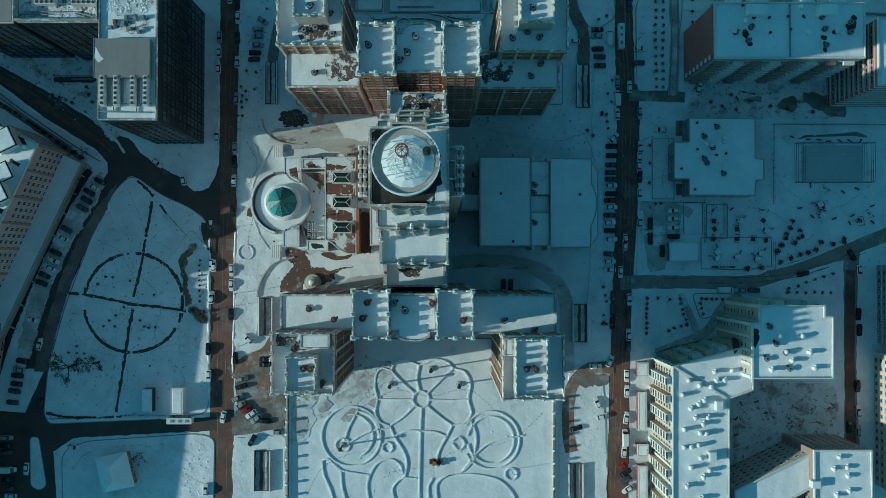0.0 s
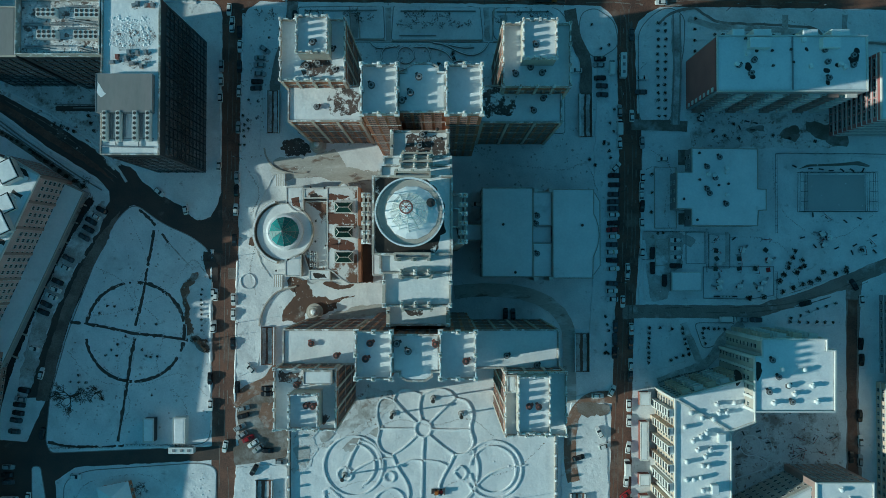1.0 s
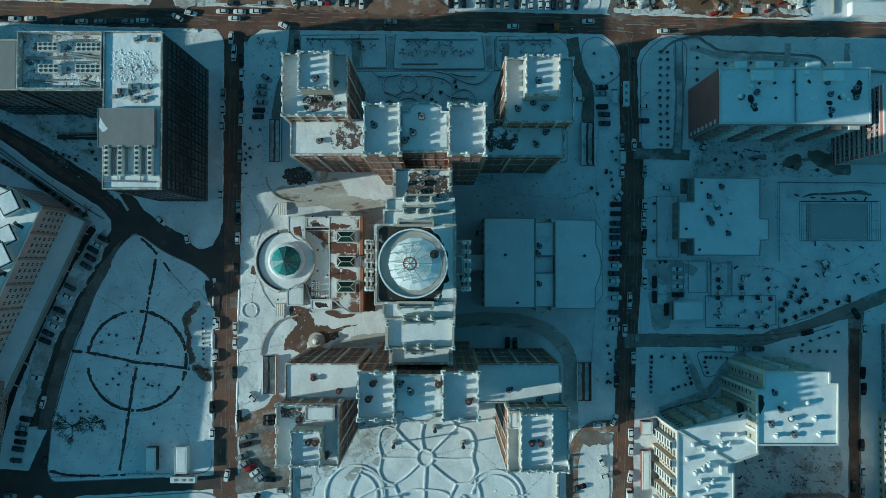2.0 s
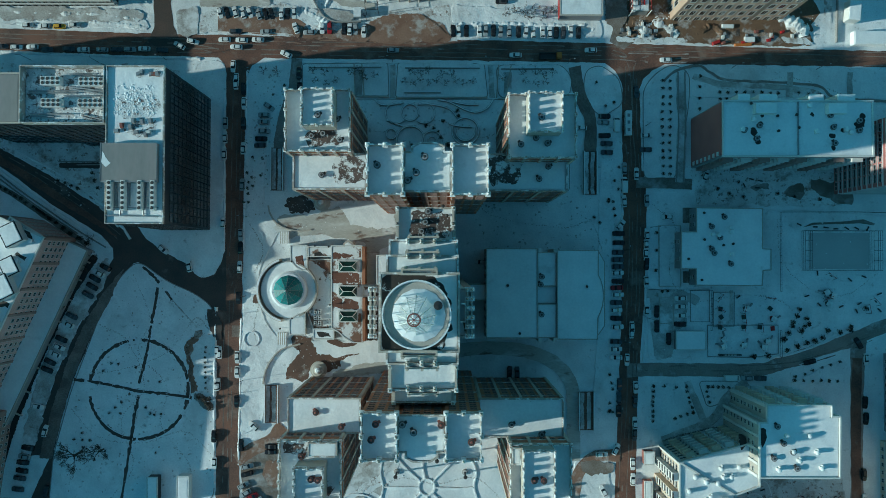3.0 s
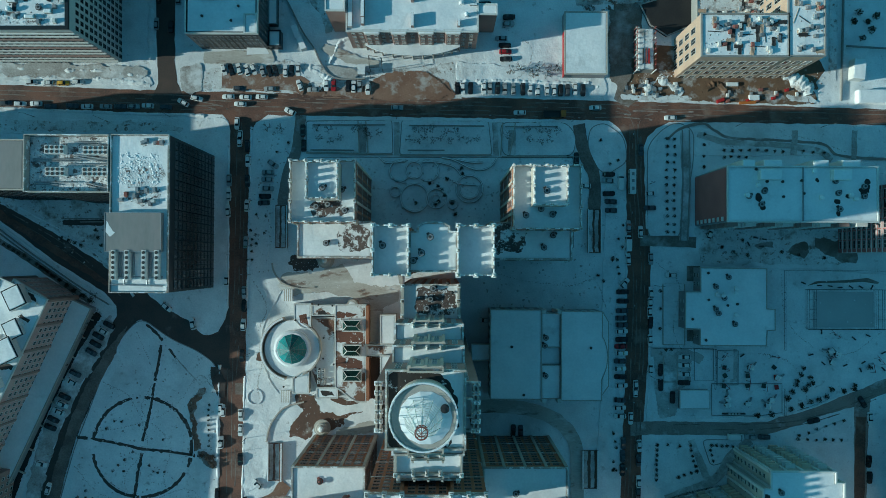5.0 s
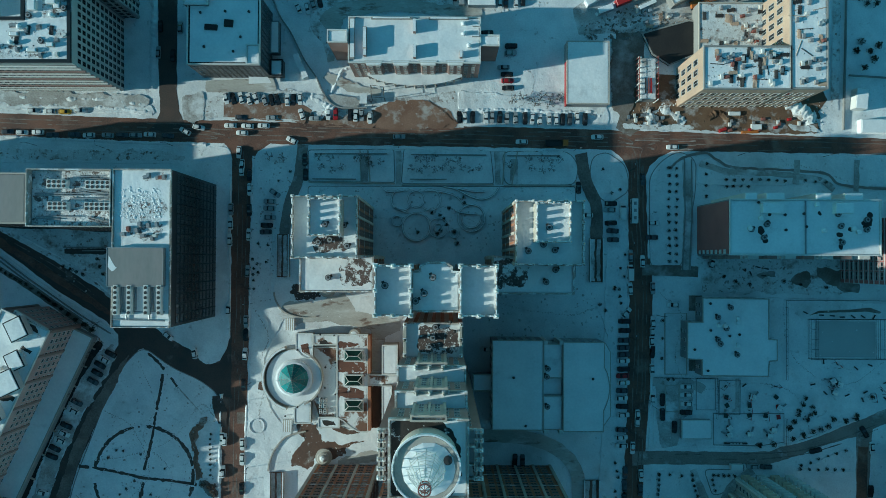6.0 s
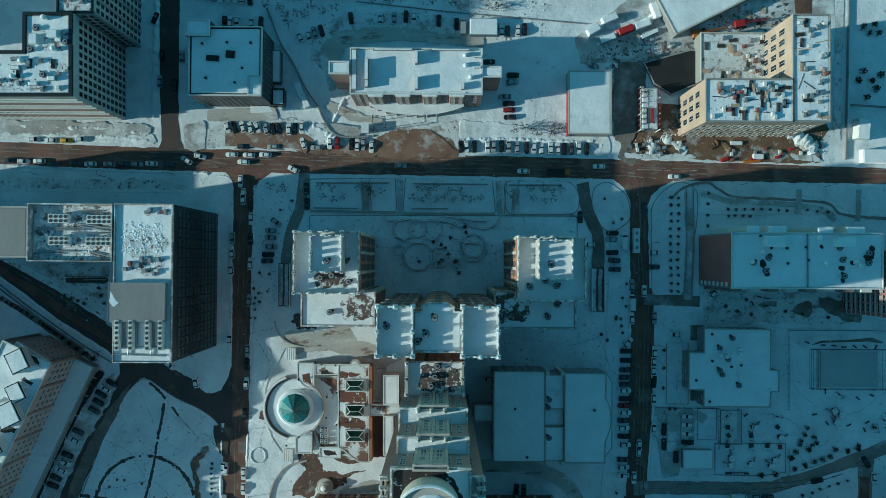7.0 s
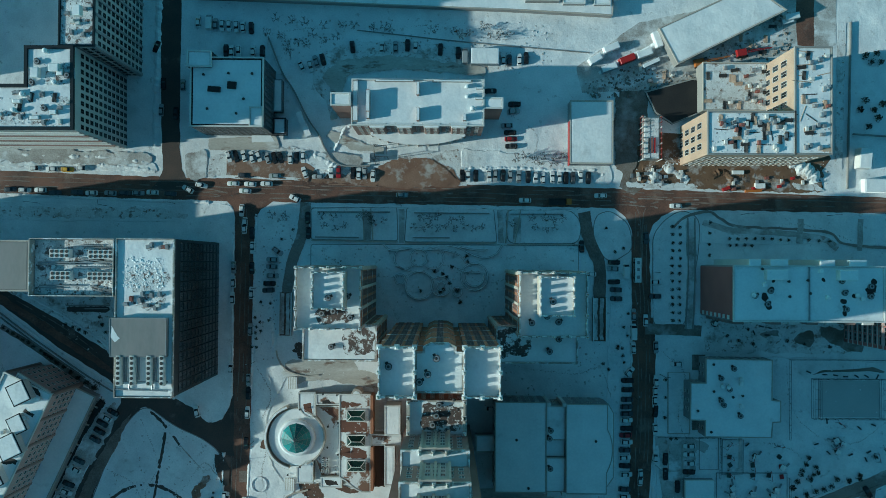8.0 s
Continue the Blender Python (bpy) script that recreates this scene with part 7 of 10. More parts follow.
# ---- garage ramps ----
def ramp(pts):
    x0, y0, x1, y1 = box_of(pts)
    rp = thing("garage_ramp", "sunken garage ramp between low snowy walls", "ramp", "garage ramps")
    bm = bmesh.new()
    bm.faces.new([bm.verts.new(p) for p in ((x0 + 0.4, y0, 0.42), (x1 - 0.4, y0, 0.42), (x1 - 0.4, y1, 0.42), (x0 + 0.4, y1, 0.42))])
    part("roadway", bm, ROAD, rp)
    for x in (x0 + 0.25, x1 - 0.25):
        bm = bmesh.new()
        box(bm, x, (y0 + y1) / 2, 0, 0.5, y1 - y0, 1.5)
        box(bm, x, (y0 + y1) / 2, 1.5, 0.45, y1 - y0, 0.12, 1, 0, 0.97)
        part("retaining_wall", bm, [CONCRETE, ROOF_SNOW], rp)
    for k in (0.24, 0.66):
        bm = bmesh.new()
        prism(bm, ragged(rect(x0 + (x1 - x0) * k - 0.7, y0 + 0.3, x0 + (x1 - x0) * k + 0.7, y1 - 0.3), 0.35, 0.8), 0.42, 0.45)
        part("slush_ridge", bm, TRODDEN, rp)


for pts in (rect(-67.0, 60.1, -62.0, 76.2), rect(50.1, 58.8, 55.4, 75.1), rect(-68.8, -26.5, -63.4, -12.4), rect(48.1, -29.0, 54.1, -14.7), rect(-70.4, -84.1, -63.9, -69.1), rect(46.4, -88.5, 52.1, -73.9)):
    ramp(pts)

# ---- trodden lanes and tracks ----
def lane(name, line, width, mat=None, z=0.06, label="trodden grey lane of packed snow"):
    left, right = strip_outline(smooth_line(line, 8), width)
    z = max(rest(left + right), 0.06)
    return sheet(name, ragged(left + right[::-1], 0.3, 0.9), z, mat or TRODDEN, label)


lane("service_lane", [(-57.4, 109.8), (-58.2, 102.3), (-59.2, 96.0), (-61.7, 89.6), (-63.4, 82.1), (-64.4, 74.7)], 4.0, CURVE)
lane("service_lane", [(46.9, 107.0), (48.6, 97.4), (50.7, 92.1), (52.8, 86.8), (52.8, 74.0)], 4.5, LANE)
lane("service_lane", [(3.4, 0.5), (14.0, 1.4), (28.5, 0.3), (39.9, -4.6), (45.6, -12.6), (46.4, -23.5), (46.4, -40.4)], 5.0, SLUSH)
lane("service_lane", [(-79.2, -40.4), (-72.5, -36.2), (-66.2, -33.0), (-62.0, -27.7)], 5.0, BROWN)
lane("service_lane", [(63.5, -38.3), (54.0, -39.3), (47.6, -46.7), (46.5, -61.3), (47.9, -69.7)], 4.5, BROWN)
lane("service_lane", [(-78.7, -60.3), (-70.3, -59.2), (-64.0, -57.1), (-59.8, -56.1)], 7.0, DIRTY)
lane("parking_lane", [(-87.0, 122.9), (-74.7, 122.5), (-59.8, 122.1), (-55.5, 120.0)], 6.0, BROWN, 0.07)
lane("parking_lane", [(69.8, 63.5), (84.6, 63.1), (90.9, 62.7)], 4.0, DIRTY, 0.2)
lane("garden_walk", [(-21.5, 107.8), (-21.4, 95.0)], 2.2, TRODDEN, 0.06)
lane("garden_walk", [(15.4, 107.9), (15.9, 95.2)], 2.2, TRODDEN, 0.06)
lane("garden_walk", [(86.8, 103.9), (87.2, 84.8), (86.3, 63.6)], 3.6, TRODDEN, 0.42)
lane("garden_walk", [(88.9, -10.9), (93.7, -22.5), (96.2, -27.7)], 2.6, TRODDEN, 0.3)
lane("garden_walk", [(111.1, -10.9), (103.7, -16.8), (97.3, -25.6), (79.3, -33.0)], 3.4, TRODDEN, 0.3)
lane("yard_tracks", [(-45.3, 143.7), (-47.4, 150.1), (-51.8, 156.5), (-45.5, 165.0), (-24.2, 167.3), (18.3, 163.3)], 7.0, SCUFFED, 0.06)

# tyre ruts: long streaks of packed slush along the streets
def ruts(line, offsets, z, width=0.5, mat=None):
    """Broken, wavering streaks of packed slush along a line."""
    line = smooth_line(line, 40)
    for k, off in enumerate(offsets):
        verts, faces = [], []
        mid = strip_outline(line, off * 2)[0]
        for i, p in enumerate(mid):
            a, b = Vector(mid[max(0, i - 1)]), Vector(mid[min(len(mid) - 1, i + 1)])
            d = (b - a).normalized()
            nrm = Vector((-d.y, d.x))
            f, g = noise.noise((p[0] * 0.07, p[1] * 0.07, k * 5.0)), noise.noise((p[0] * 0.4, p[1] * 0.4, 8.0 + k * 5.0))
            c = Vector(p) + nrm * (0.5 * f)
            w = width * max(0.2, 0.7 + 0.9 * g)
            verts += [(*(c + nrm * w / 2), z), (*(c - nrm * w / 2), z)]
            if i and f + 0.5 * g > -0.12:
                faces.append((2 * i - 2, 2 * i - 1, 2 * i + 1, 2 * i))
        tagged(raw("tyre_rut", verts, faces, mat or LANE), "broken streak of packed slush along the carriageway", "road", "", "structure")


ruts([(-187.2, 117.0), (-127.7, 115.5), (-85.2, 114.4), (-0.3, 113.0), (80.4, 111.8), (178.1, 109.8)], (-2.6, -0.9, 0.9, 2.4), 0.06)
ruts([(-79.7, 108.6), (-80.3, 54.5), (-80.9, 29.1), (-82.7, 8.1), (-82.3, -84.0)], (-1.6, 0.2, 1.6), 0.065, 0.4)
ruts([(68.1, 107.1), (68.1, 84.7), (69.5, 55.0), (68.4, 8.6), (65.9, -38.0), (64.4, -83.6)], (-2.2, -0.8, 0.8, 2.2), 0.07, 0.45)
ruts([(-169.6, 73.7), (-152.6, 64.4), (-137.6, 54.3), (-123.8, 42.7)], (-0.9, 0.9), 0.075, 0.4)
melt("worn_carriageway", [(-121.6, 31.4), (-126.4, 19.6), (-131.8, 9.6), (-137.6, -3.0), (-142.0, -16.0), (-145.8, -31.0), (-147.6, -40.0), (-152.6, -40.0), (-150.4, -30.0), (-147.0, -18.0), (-142.8, -5.0), (-137.0, 8.4), (-130.0, 20.6)], "worn grey-brown carriageway between slush edges", LANE, 0.4, 71.0)
melt("worn_carriageway", [(-180.0, 80.0), (-160.6, 68.4), (-150.0, 61.4), (-140.0, 55.0), (-131.0, 48.6), (-124.0, 42.4), (-131.0, 46.4), (-140.0, 51.8), (-150.0, 58.0), (-160.6, 65.2), (-180.0, 76.4)], "worn brown carriageway between slush edges", ROAD, 0.4, 72.0)
lane("worn_carriageway", [(152.4, -2.0), (151.8, -20.0), (151.7, -43.0), (152.2, -86.0)], 3.8, ROAD, 0.08, "worn brown carriageway between slush edges")
ruts([(-124.8, 25.9), (-134.6, 7.9), (-141.3, -7.0), (-149.0, -34.2)], (-1.6, 1.4), 0.092, 0.5, ASPHALT)
ruts([(73.1, -6.0), (115.4, -5.8), (134.4, -3.3), (157.8, 5.2)], (-0.9, 0.9), 0.075, 0.5)

ruts([(61.0, 112.6), (66.0, 110.6), (68.6, 104.0), (69.0, 92.0)], (-0.8, 0.8), 0.085, 0.45, LANE)
ruts([(76.0, 110.4), (71.0, 108.6), (69.6, 102.0), (69.4, 90.0)], (-0.8, 0.8), 0.087, 0.45, LANE)
ruts([(64.0, 111.0), (72.0, 110.6), (90.0, 110.2)], (-1.6, 0.0, 1.4), 0.089, 0.5, CURVE)
ruts([(-100.0, 114.6), (-92.0, 113.6), (-84.0, 110.4), (-80.4, 100.0)], (-0.8, 0.8), 0.091, 0.5, LANE)
ruts([(-84.0, 118.0), (-60.0, 116.6), (-30.0, 115.2), (0.0, 114.0)], (-0.8, 0.9, 2.0), 0.093, 0.4, BROWN)

# ---- ploughed snow banks along the streets ----
def heap_line(line, width, high, seed, mat=None):
    """A lumpy ridge of ploughed snow along a line."""
    line = smooth_line(line, 22)
    rnd = random.Random(seed)
    verts, faces = [], []
    for i, p in enumerate(line):
        a, b = Vector(line[max(0, i - 1)]), Vector(line[min(len(line) - 1, i + 1)])
        d = (b - a).normalized()
        nrm = Vector((-d.y, d.x))
        f = noise.noise((p[0] * 0.35, p[1] * 0.35, seed))
        g = noise.noise((p[0] * 0.9, p[1] * 0.9, seed + 7))
        w, h = width * (0.8 + 0.5 * f), high * max(0.15, 0.6 + 0.7 * f + 0.4 * g)
        s = 0.15 * width * g
        for k, z in ((-1, 0.0), (-0.45, h * 0.8), (0.1, h), (0.55, h * 0.6), (1, 0.0)):
            q = Vector(p) + nrm * (k * w / 2 + s)
            verts.append((q.x, q.y, z + 0.02))
    for i in range(len(line) - 1):
        for k in range(4):
            faces.append((5 * i + k, 5 * i + k + 1, 5 * i + k + 6, 5 * i + k + 5))
    return tagged(raw("snow_bank", verts, faces, mat or SNOW), "lumpy bank of ploughed snow beside the street", "snow bank", "snow banks", "structure")


for i, (line, w, h) in enumerate((([(-170.1, 112.4), (-157.4, 111.6), (-144.6, 111.2), (-131.9, 110.8), (-119.2, 110.2), (-106.4, 110.0), (-93.7, 109.7)], 1.6, 0.6), ([(-170.3, 124.1), (-153.3, 123.9), (-138.4, 123.6), (-127.8, 123.0), (-114.0, 121.5)], 2.6, 0.5), ([(-55.5, 108.3), (-38.5, 108.4), (-21.5, 108.4), (-4.5, 108.1), (12.5, 107.9), (29.5, 107.8), (42.2, 107.6)], 0.9, 0.4), ([(1.0, 122.8), (12.4, 123.3), (25.2, 122.9), (37.9, 122.5), (50.7, 122.6)], 2.2, 0.7),
                                  ([(-76.0, 105.5), (-76.4, 92.7), (-76.5, 77.8), (-76.8, 63.0), (-76.9, 50.3), (-77.4, 37.6)], 1.0, 0.4), ([(-84.5, 104.4), (-84.6, 88.4), (-84.7, 73.6), (-84.3, 56.6), (-84.6, 37.6)], 1.0, 0.4), ([(-77.6, 12.3), (-78.0, -0.3), (-77.9, -12.9), (-78.2, -27.6), (-78.3, -42.3)], 1.2, 0.5), ([(-87.2, 16.5), (-87.4, -0.4), (-87.5, -17.2), (-87.4, -33.9), (-87.4, -50.7)], 1.6, 0.7),
                                  ([(72.3, 97.5), (72.1, 84.7), (72.5, 67.7)], 0.9, 0.4), ([(74.4, 57.2), (74.0, 42.3), (73.5, 25.5), (72.9, 8.6), (72.4, -4.0)], 0.9, 0.4), ([(64.5, 80.5), (64.7, 63.5), (64.5, 46.5), (63.6, 29.6), (63.4, 12.8)], 0.9, 0.4), ([(-171.0, 69.2), (-160.6, 61.5), (-149.9, 53.8), (-139.3, 47.0), (-128.4, 40.4)], 1.3, 0.5), ([(-163.3, 75.4), (-148.4, 67.4), (-133.4, 57.5), (-123.8, 48.0), (-119.5, 41.7)], 1.4, 0.5),
                                  ([(-57.7, 125.1), (-54.5, 127.3), (-51.3, 126.4), (-48.1, 124.3), (-44.9, 122.2)], 5.0, 1.4), ([(-34.4, 141.9), (-38.7, 139.7), (-42.9, 137.6), (-45.0, 133.3), (-47.1, 129.0)], 2.0, 0.8), ([(82.6, -2.4), (98.5, -2.7), (115.4, -2.2), (130.2, 0.1), (149.3, 7.7)], 1.2, 0.4), ([(-146.1, -57.6), (-133.4, -57.6), (-116.6, -57.1), (-101.9, -57.1), (-87.2, -56.3)], 1.2, 0.5),
                                  ([(-113.3, 186.0), (-113.6, 173.1), (-113.9, 160.3), (-114.1, 143.3), (-114.1, 130.5)], 3.0, 0.9), ([(52.3, 159.3), (62.9, 164.7), (77.8, 172.3), (92.7, 177.7), (109.7, 184.2)], 2.2, 0.8))):
    heap_line(line, w, h, i + 11)


# ---- roof equipment ----
def make_vent(kind):
    """A brick-and-tin vent stack with a snow cap."""
    bm = bmesh.new()
    if kind == "stack":
        box(bm, 0, 0, 0, 1.0, 1.3, 1.2)
        tube(bm, -0.1, 0.1, 1.2, 0.62, 0.78, 0.2, 12)
        tube(bm, -0.1, 0.1, 1.4, 0.8, 0.72, 0.2, 12, 1, False)
        tube(bm, -0.1, 0.1, 1.6, 0.72, 0.3, 0.25, 12, 1)
        tube(bm, 0.75, -0.35, 0, 0.3, 0.26, 0.8, 8)
        tube(bm, 0.75, -0.35, 0.8, 0.36, 0.15, 0.2, 8, 1)
        return tagged(mesh_object("roof_vent", bm, [WHITE, ROOF_SNOW]), "white vent stack capped with snow on a roof", "vent", "roof vents")
    if kind in ("drum", "red"):
        tube(bm, 0, 0, 0, 0.95, 0.88, 0.3, 16, 1)
        tube(bm, 0, 0, 0.3, 0.7, 0.7, 0.6, 16)
        tube(bm, 0, 0, 0.9, 0.98, 0.9, 0.18, 16)
        tube(bm, 0, 0, 1.08, 0.8, 0.8, 0.05, 16, 1)
        tube(bm, 0.05, 0.05, 1.13, 0.4, 0.25, 0.12, 12)
        box(bm, 0.95, 0.6, 0, 0.6, 0.8, 0.5, 0, 25)
        return tagged(mesh_object("roof_fan", bm, [IRON if kind == "drum" else REDBRICK, GREY if kind == "drum" else IRON]), ("round dark" if kind == "drum" else "round dull red") + " extractor fan on a roof", "fan", "roof fans")
    if kind == "small":
        tube(bm, 0, 0, 0, 0.3, 0.3, 0.9, 10)
        tube(bm, 0, 0, 0.9, 0.5, 0.2, 0.3, 10)
        return tagged(mesh_object("roof_pipe", bm, IRON), "short dark vent pipe on a roof", "pipe", "vent pipes")
    box(bm, 0, 0, 0, 3.2, 2.4, 1.9)
    box(bm, 0, 0, 1.9, 3.4, 2.6, 0.12)
    box(bm, 0, 0, 2.02, 3.2, 2.4, 0.2, 1, 0, 0.9)
    return tagged(mesh_object("roof_hut", bm, [WHITE, ROOF_SNOW]), "white roof hatch hut with snow on top", "hut", "roof huts")


def vents(kind, z, pts):
    for x, y in pts:
        put(make_vent, (kind,), x, y, z, random.choice((0, 90)))


vents("stack", 23.2, [(83.7, -39.6), (87.4, -41.3), (91.3, -41.7), (93.3, -39.5), (95.9, -39.3), (84.4, -49.1), (87.1, -47.5), (89.0, -46.2), (86.0, -52.2), (88.6, -54.3), (87.6, -57.5), (89.6, -57.6), (82.1, -62.3), (86.9, -61.5), (84.4, -62.1), (87.6, -65.9), (84.3, -69.1), (88.5, -72.2)])
vents("stack", 23.2, [(81.6, -44.4), (92.6, -36.6), (98.6, -36.2), (90.2, -52.0), (82.2, -56.2), (90.6, -70.0), (83.0, -75.4), (88.0, -79.4), (84.6, -85.0)])
vents("hut", 23.2, [(93.8, -48.0), (91.4, -65.2)])
vents("stack", 31.2, [(111.2, -23.7), (118.7, -23.7), (121.2, -29.0), (113.3, -28.9), (115.3, -31.7), (122.7, -34.2), (108.5, -34.7)])
vents("drum", 31.2, [(108.2, -20.6), (110.2, -26.2), (113.3, -29.1), (114.6, -34.4), (107.0, -31.1)])
vents("stack", 23.2, [(134.8, -65.5), (132.8, -69.4), (137.3, -68.8), (137.6, -71.8), (137.9, -76.8), (133.7, -78.2)])
vents("hut", 23.2, [(126.3, -74.4)])
vents("small", 8.3, [(92.4, 41.8), (99.3, 39.8), (102.8, 40.3), (91.4, 27.2), (86.6, 34.8), (92.3, 51.5)])
vents("drum", 8.2, [(99.8, 50.0), (95.2, 46.5), (95.2, 38.4), (96.1, 36.9), (98.2, 42.5), (102.1, 33.0)])
vents("stack", 8.2, [(102.3, 46.1), (102.3, 44.5), (95.6, 43.8), (97.7, 43.5), (102.3, 36.5)])
vents("drum", 31.2, [(102.8, 79.1), (101.8, 74.7), (127.4, 78.6), (127.9, 73.2), (136.1, 80.8), (136.0, 77.5), (97.7, 77.5), (126.5, 82.6)])
vents("stack", 31.2, [(97.1, 77.8), (100.8, 81.2), (131.5, 77.8), (133.1, 76.7), (121.7, 77.1), (119.4, 85.8)])
vents("small", 31.2, [(108.8, 82.3), (109.1, 77.3), (115.1, 82.7), (115.9, 78.4), (100.0, 86.4), (129.0, 85.5)])
vents("drum", 42.2, [(-41.0, 61.0)] + [(28.1, 59.9), (31.0, 63.8), (22.5, 70.4)] + [(19.3, -17.8), (28.8, -20.8)])
vents("drum", 76.2, [(-20.3, 59.7), (-9.7, 57.7), (-12.0, 55.6), (-7.4, 62.0)] + [(-13.3, -10.4), (-10.2, -12.5)])
vents("red", 76.2, [(-20.5, -10.3), (-21.7, -14.5), (-2.8, -10.5)] + [(5.4, -15.1)])
vents("red", 42.2, [(-42.4, -14.1)])
vents("red", 50.2, [(-33.3, -16.8), (-45.4, -25.8)])
vents("drum", 57.2, [(-39.8, 77.2)] + [(26.9, 76.5)])
vents("red", 57.2, [(-41.2, -30.7), (-39.2, -30.9)] + [(24.7, -30.9), (27.5, -31.0)])
vents("drum", 50.2, [(-42.8, 72.0), (-39.3, 72.7), (-35.0, 77.3), (-34.1, 70.8)] + [(21.5, 69.6), (29.6, 69.9), (26.1, 71.6)])
vents("small", 18.8, [(-81.3, 153.5), (-75.9, 144.5), (-90.0, 153.0), (-73.0, 153.4), (-88.6, 141.0), (-78.4, 139.4)])
vents("small", 13.7, [(48.7, 24.9), (20.6, 25.2), (24.9, 8.2)])
vents("drum", 12.7, [(32.9, 28.3), (32.5, 25.5), (32.8, 14.8)])
vents("hut", 40.2, [(-136.6, 147.7), (-130.5, 149.3), (-123.5, 167.7)])
vents("stack", 40.2, [(-133.7, 154.8), (-140.8, 140.8), (-130.5, 144.7), (-143.4, 135.7)])
for x, y, u, v in ((-136.8, 133.4, 3.4, 1.2), (-131.0, 135.2, 2.6, 1.4), (-142.6, 138.6, 3.0, 1.3), (-129.0, 148.0, 2.2, 2.2), (-148.6, 134.4, 2.8, 1.2)):
    bm = bmesh.new()
    box(bm, x, y, 40.2, u, v, 1.1)
    box(bm, x, y, 41.3, u * 0.9, v * 0.9, 0.2, 1, 0, 0.8)
    part("vent_block", bm, [CONCRETE, ROOF_SNOW], north_tower)
vents("drum", 40.2, [(-136.4, 151.4), (-138.1, 144.6), (-126.8, 147.0), (-134.0, 136.4)])
vents("stack", 20.2, [(2.2, 149.0), (2.3, 145.5), (4.1, 141.3)])
vents("small", 67.3, [(-2.4, 49.3), (-1.3, 46.6)])
for i, (x, y) in enumerate([(-6.7, 47.7), (-7.5, 44.7), (-8.5, 42.1)] + [(-8.5, 4.0), (-6.9, -0.0)]):
    put(make_vent, ("drum",), x, y, 67.2, 0)


def make_chiller(fans_x, fans_y):
    """A packaged cooling unit on legs: casing, and a round fan for every bay."""
    w, d = fans_x * 1.55, fans_y * 1.35
    u = thing("cooling_unit", "white rooftop cooling unit with rows of round fans", "cooling unit", "cooling units")
    bm = bmesh.new()
    box(bm, 0, 0, 0.35, w, d, 2.3)
    casing = part("casing", bm, WHITE, u)
    for sx in (-w / 2 + 0.3, w / 2 - 0.3):
        bm = bmesh.new()
        box(bm, sx, 0, 0, 0.25, d, 0.36)
        part("skid", bm, IRON, u)
    for i in range(fans_x):
        for j in range(fans_y):
            bm = bmesh.new()
            tube(bm, (i + 0.5) * 1.55 - w / 2, (j + 0.5) * 1.35 - d / 2, 2.66, 0.5, 0.5, 0.12, 14)
            part("fan", bm, IRON, casing)
    return u


for x, y in [(-125.3, 89.9), (-125.0, 83.0)]:
    put(make_chiller, (4, 2), x, y, 44.25, 0)
for x, y in [(-112.5, 89.7), (-112.7, 82.9)]:
    put(make_chiller, (5, 2), x, y, 44.25, 0)
for x, y in [(-105.7, 53.9), (-101.5, 53.9), (-96.3, 53.9), (-92.3, 53.9)]:
    put(make_chiller, (6, 1), x, y, 46.25, 90)


def duct(name, label, z, pairs, r=0.22, mat=None, category="pipe"):
    """Straight pipes on a roof, each a part, on short feet."""
    d = thing(name, label, category)
    for a, b in pairs:
        bm = bmesh.new()
        rod(bm, (*a, z + 0.5), (*b, z + 0.5), r, 8)
        n = max(2, int(math.dist(a, b) / 3))
        for i in range(n):
            f = (i + 0.5) / n
            box(bm, a[0] + (b[0] - a[0]) * f, a[1] + (b[1] - a[1]) * f, z, 0.15, 0.15, 0.5)
        part("pipe", bm, mat or STEEL, d)


def pairs_of(pts):
    return list(zip(pts[::2], pts[1::2]))


duct("roof_pipework", "bundles of insulated pipes on the tower roof", 44.2, pairs_of([(-133.0, 87.1), (-109.4, 87.2), (-133.0, 86.5), (-117.8, 86.5), (-122.0, 85.6), (-109.4, 85.5), (-120.2, 88.5), (-109.1, 87.0), (-120.2, 87.9), (-109.4, 86.1), (-132.6, 79.9), (-118.9, 79.8), (-116.5, 79.8), (-109.3, 78.0), (-115.9, 79.0), (-109.3, 77.0), (-132.3, 79.2), (-124.9, 79.0), (-119.0, 92.1), (-109.5, 91.7), (-120.2, 92.5), (-113.1, 92.5)]))
duct("roof_pipework", "bundles of insulated pipes on the tower roof", 46.2, pairs_of([(-104.6, 58.5), (-104.6, 50.5), (-104.0, 58.5), (-104.0, 50.5), (-100.8, 58.5), (-100.7, 50.5), (-100.0, 57.9), (-100.0, 50.8), (-95.4, 58.5), (-95.3, 50.5), (-94.9, 58.5), (-94.8, 50.5), (-107.8, 50.2), (-91.1, 50.2), (-107.8, 47.8), (-91.1, 47.4), (-103.1, 50.2), (-103.0, 47.8), (-95.9, 50.2), (-95.9, 47.8)]))
bm = bmesh.new()
x0, y0, x1, y1 = box_of(rect(-108.5, 58.1, -91.1, 70.1))
prism(bm, rect(x0, y0, x1, y1), 46.2, 48.6)
deck = tagged(mesh_object("roof_canopy", bm, TIN), "smooth grey membrane canopy over roof plant", "canopy")
bm = bmesh.new()
ring(bm, rect(x0 - 0.06, y0 - 0.06, x1 + 0.06, y1 + 0.06), inset(rect(x0, y0, x1, y1), 0.12), 48.5, 48.7)
part("edge_trim", bm, STEEL, deck)
bm = bmesh.new()
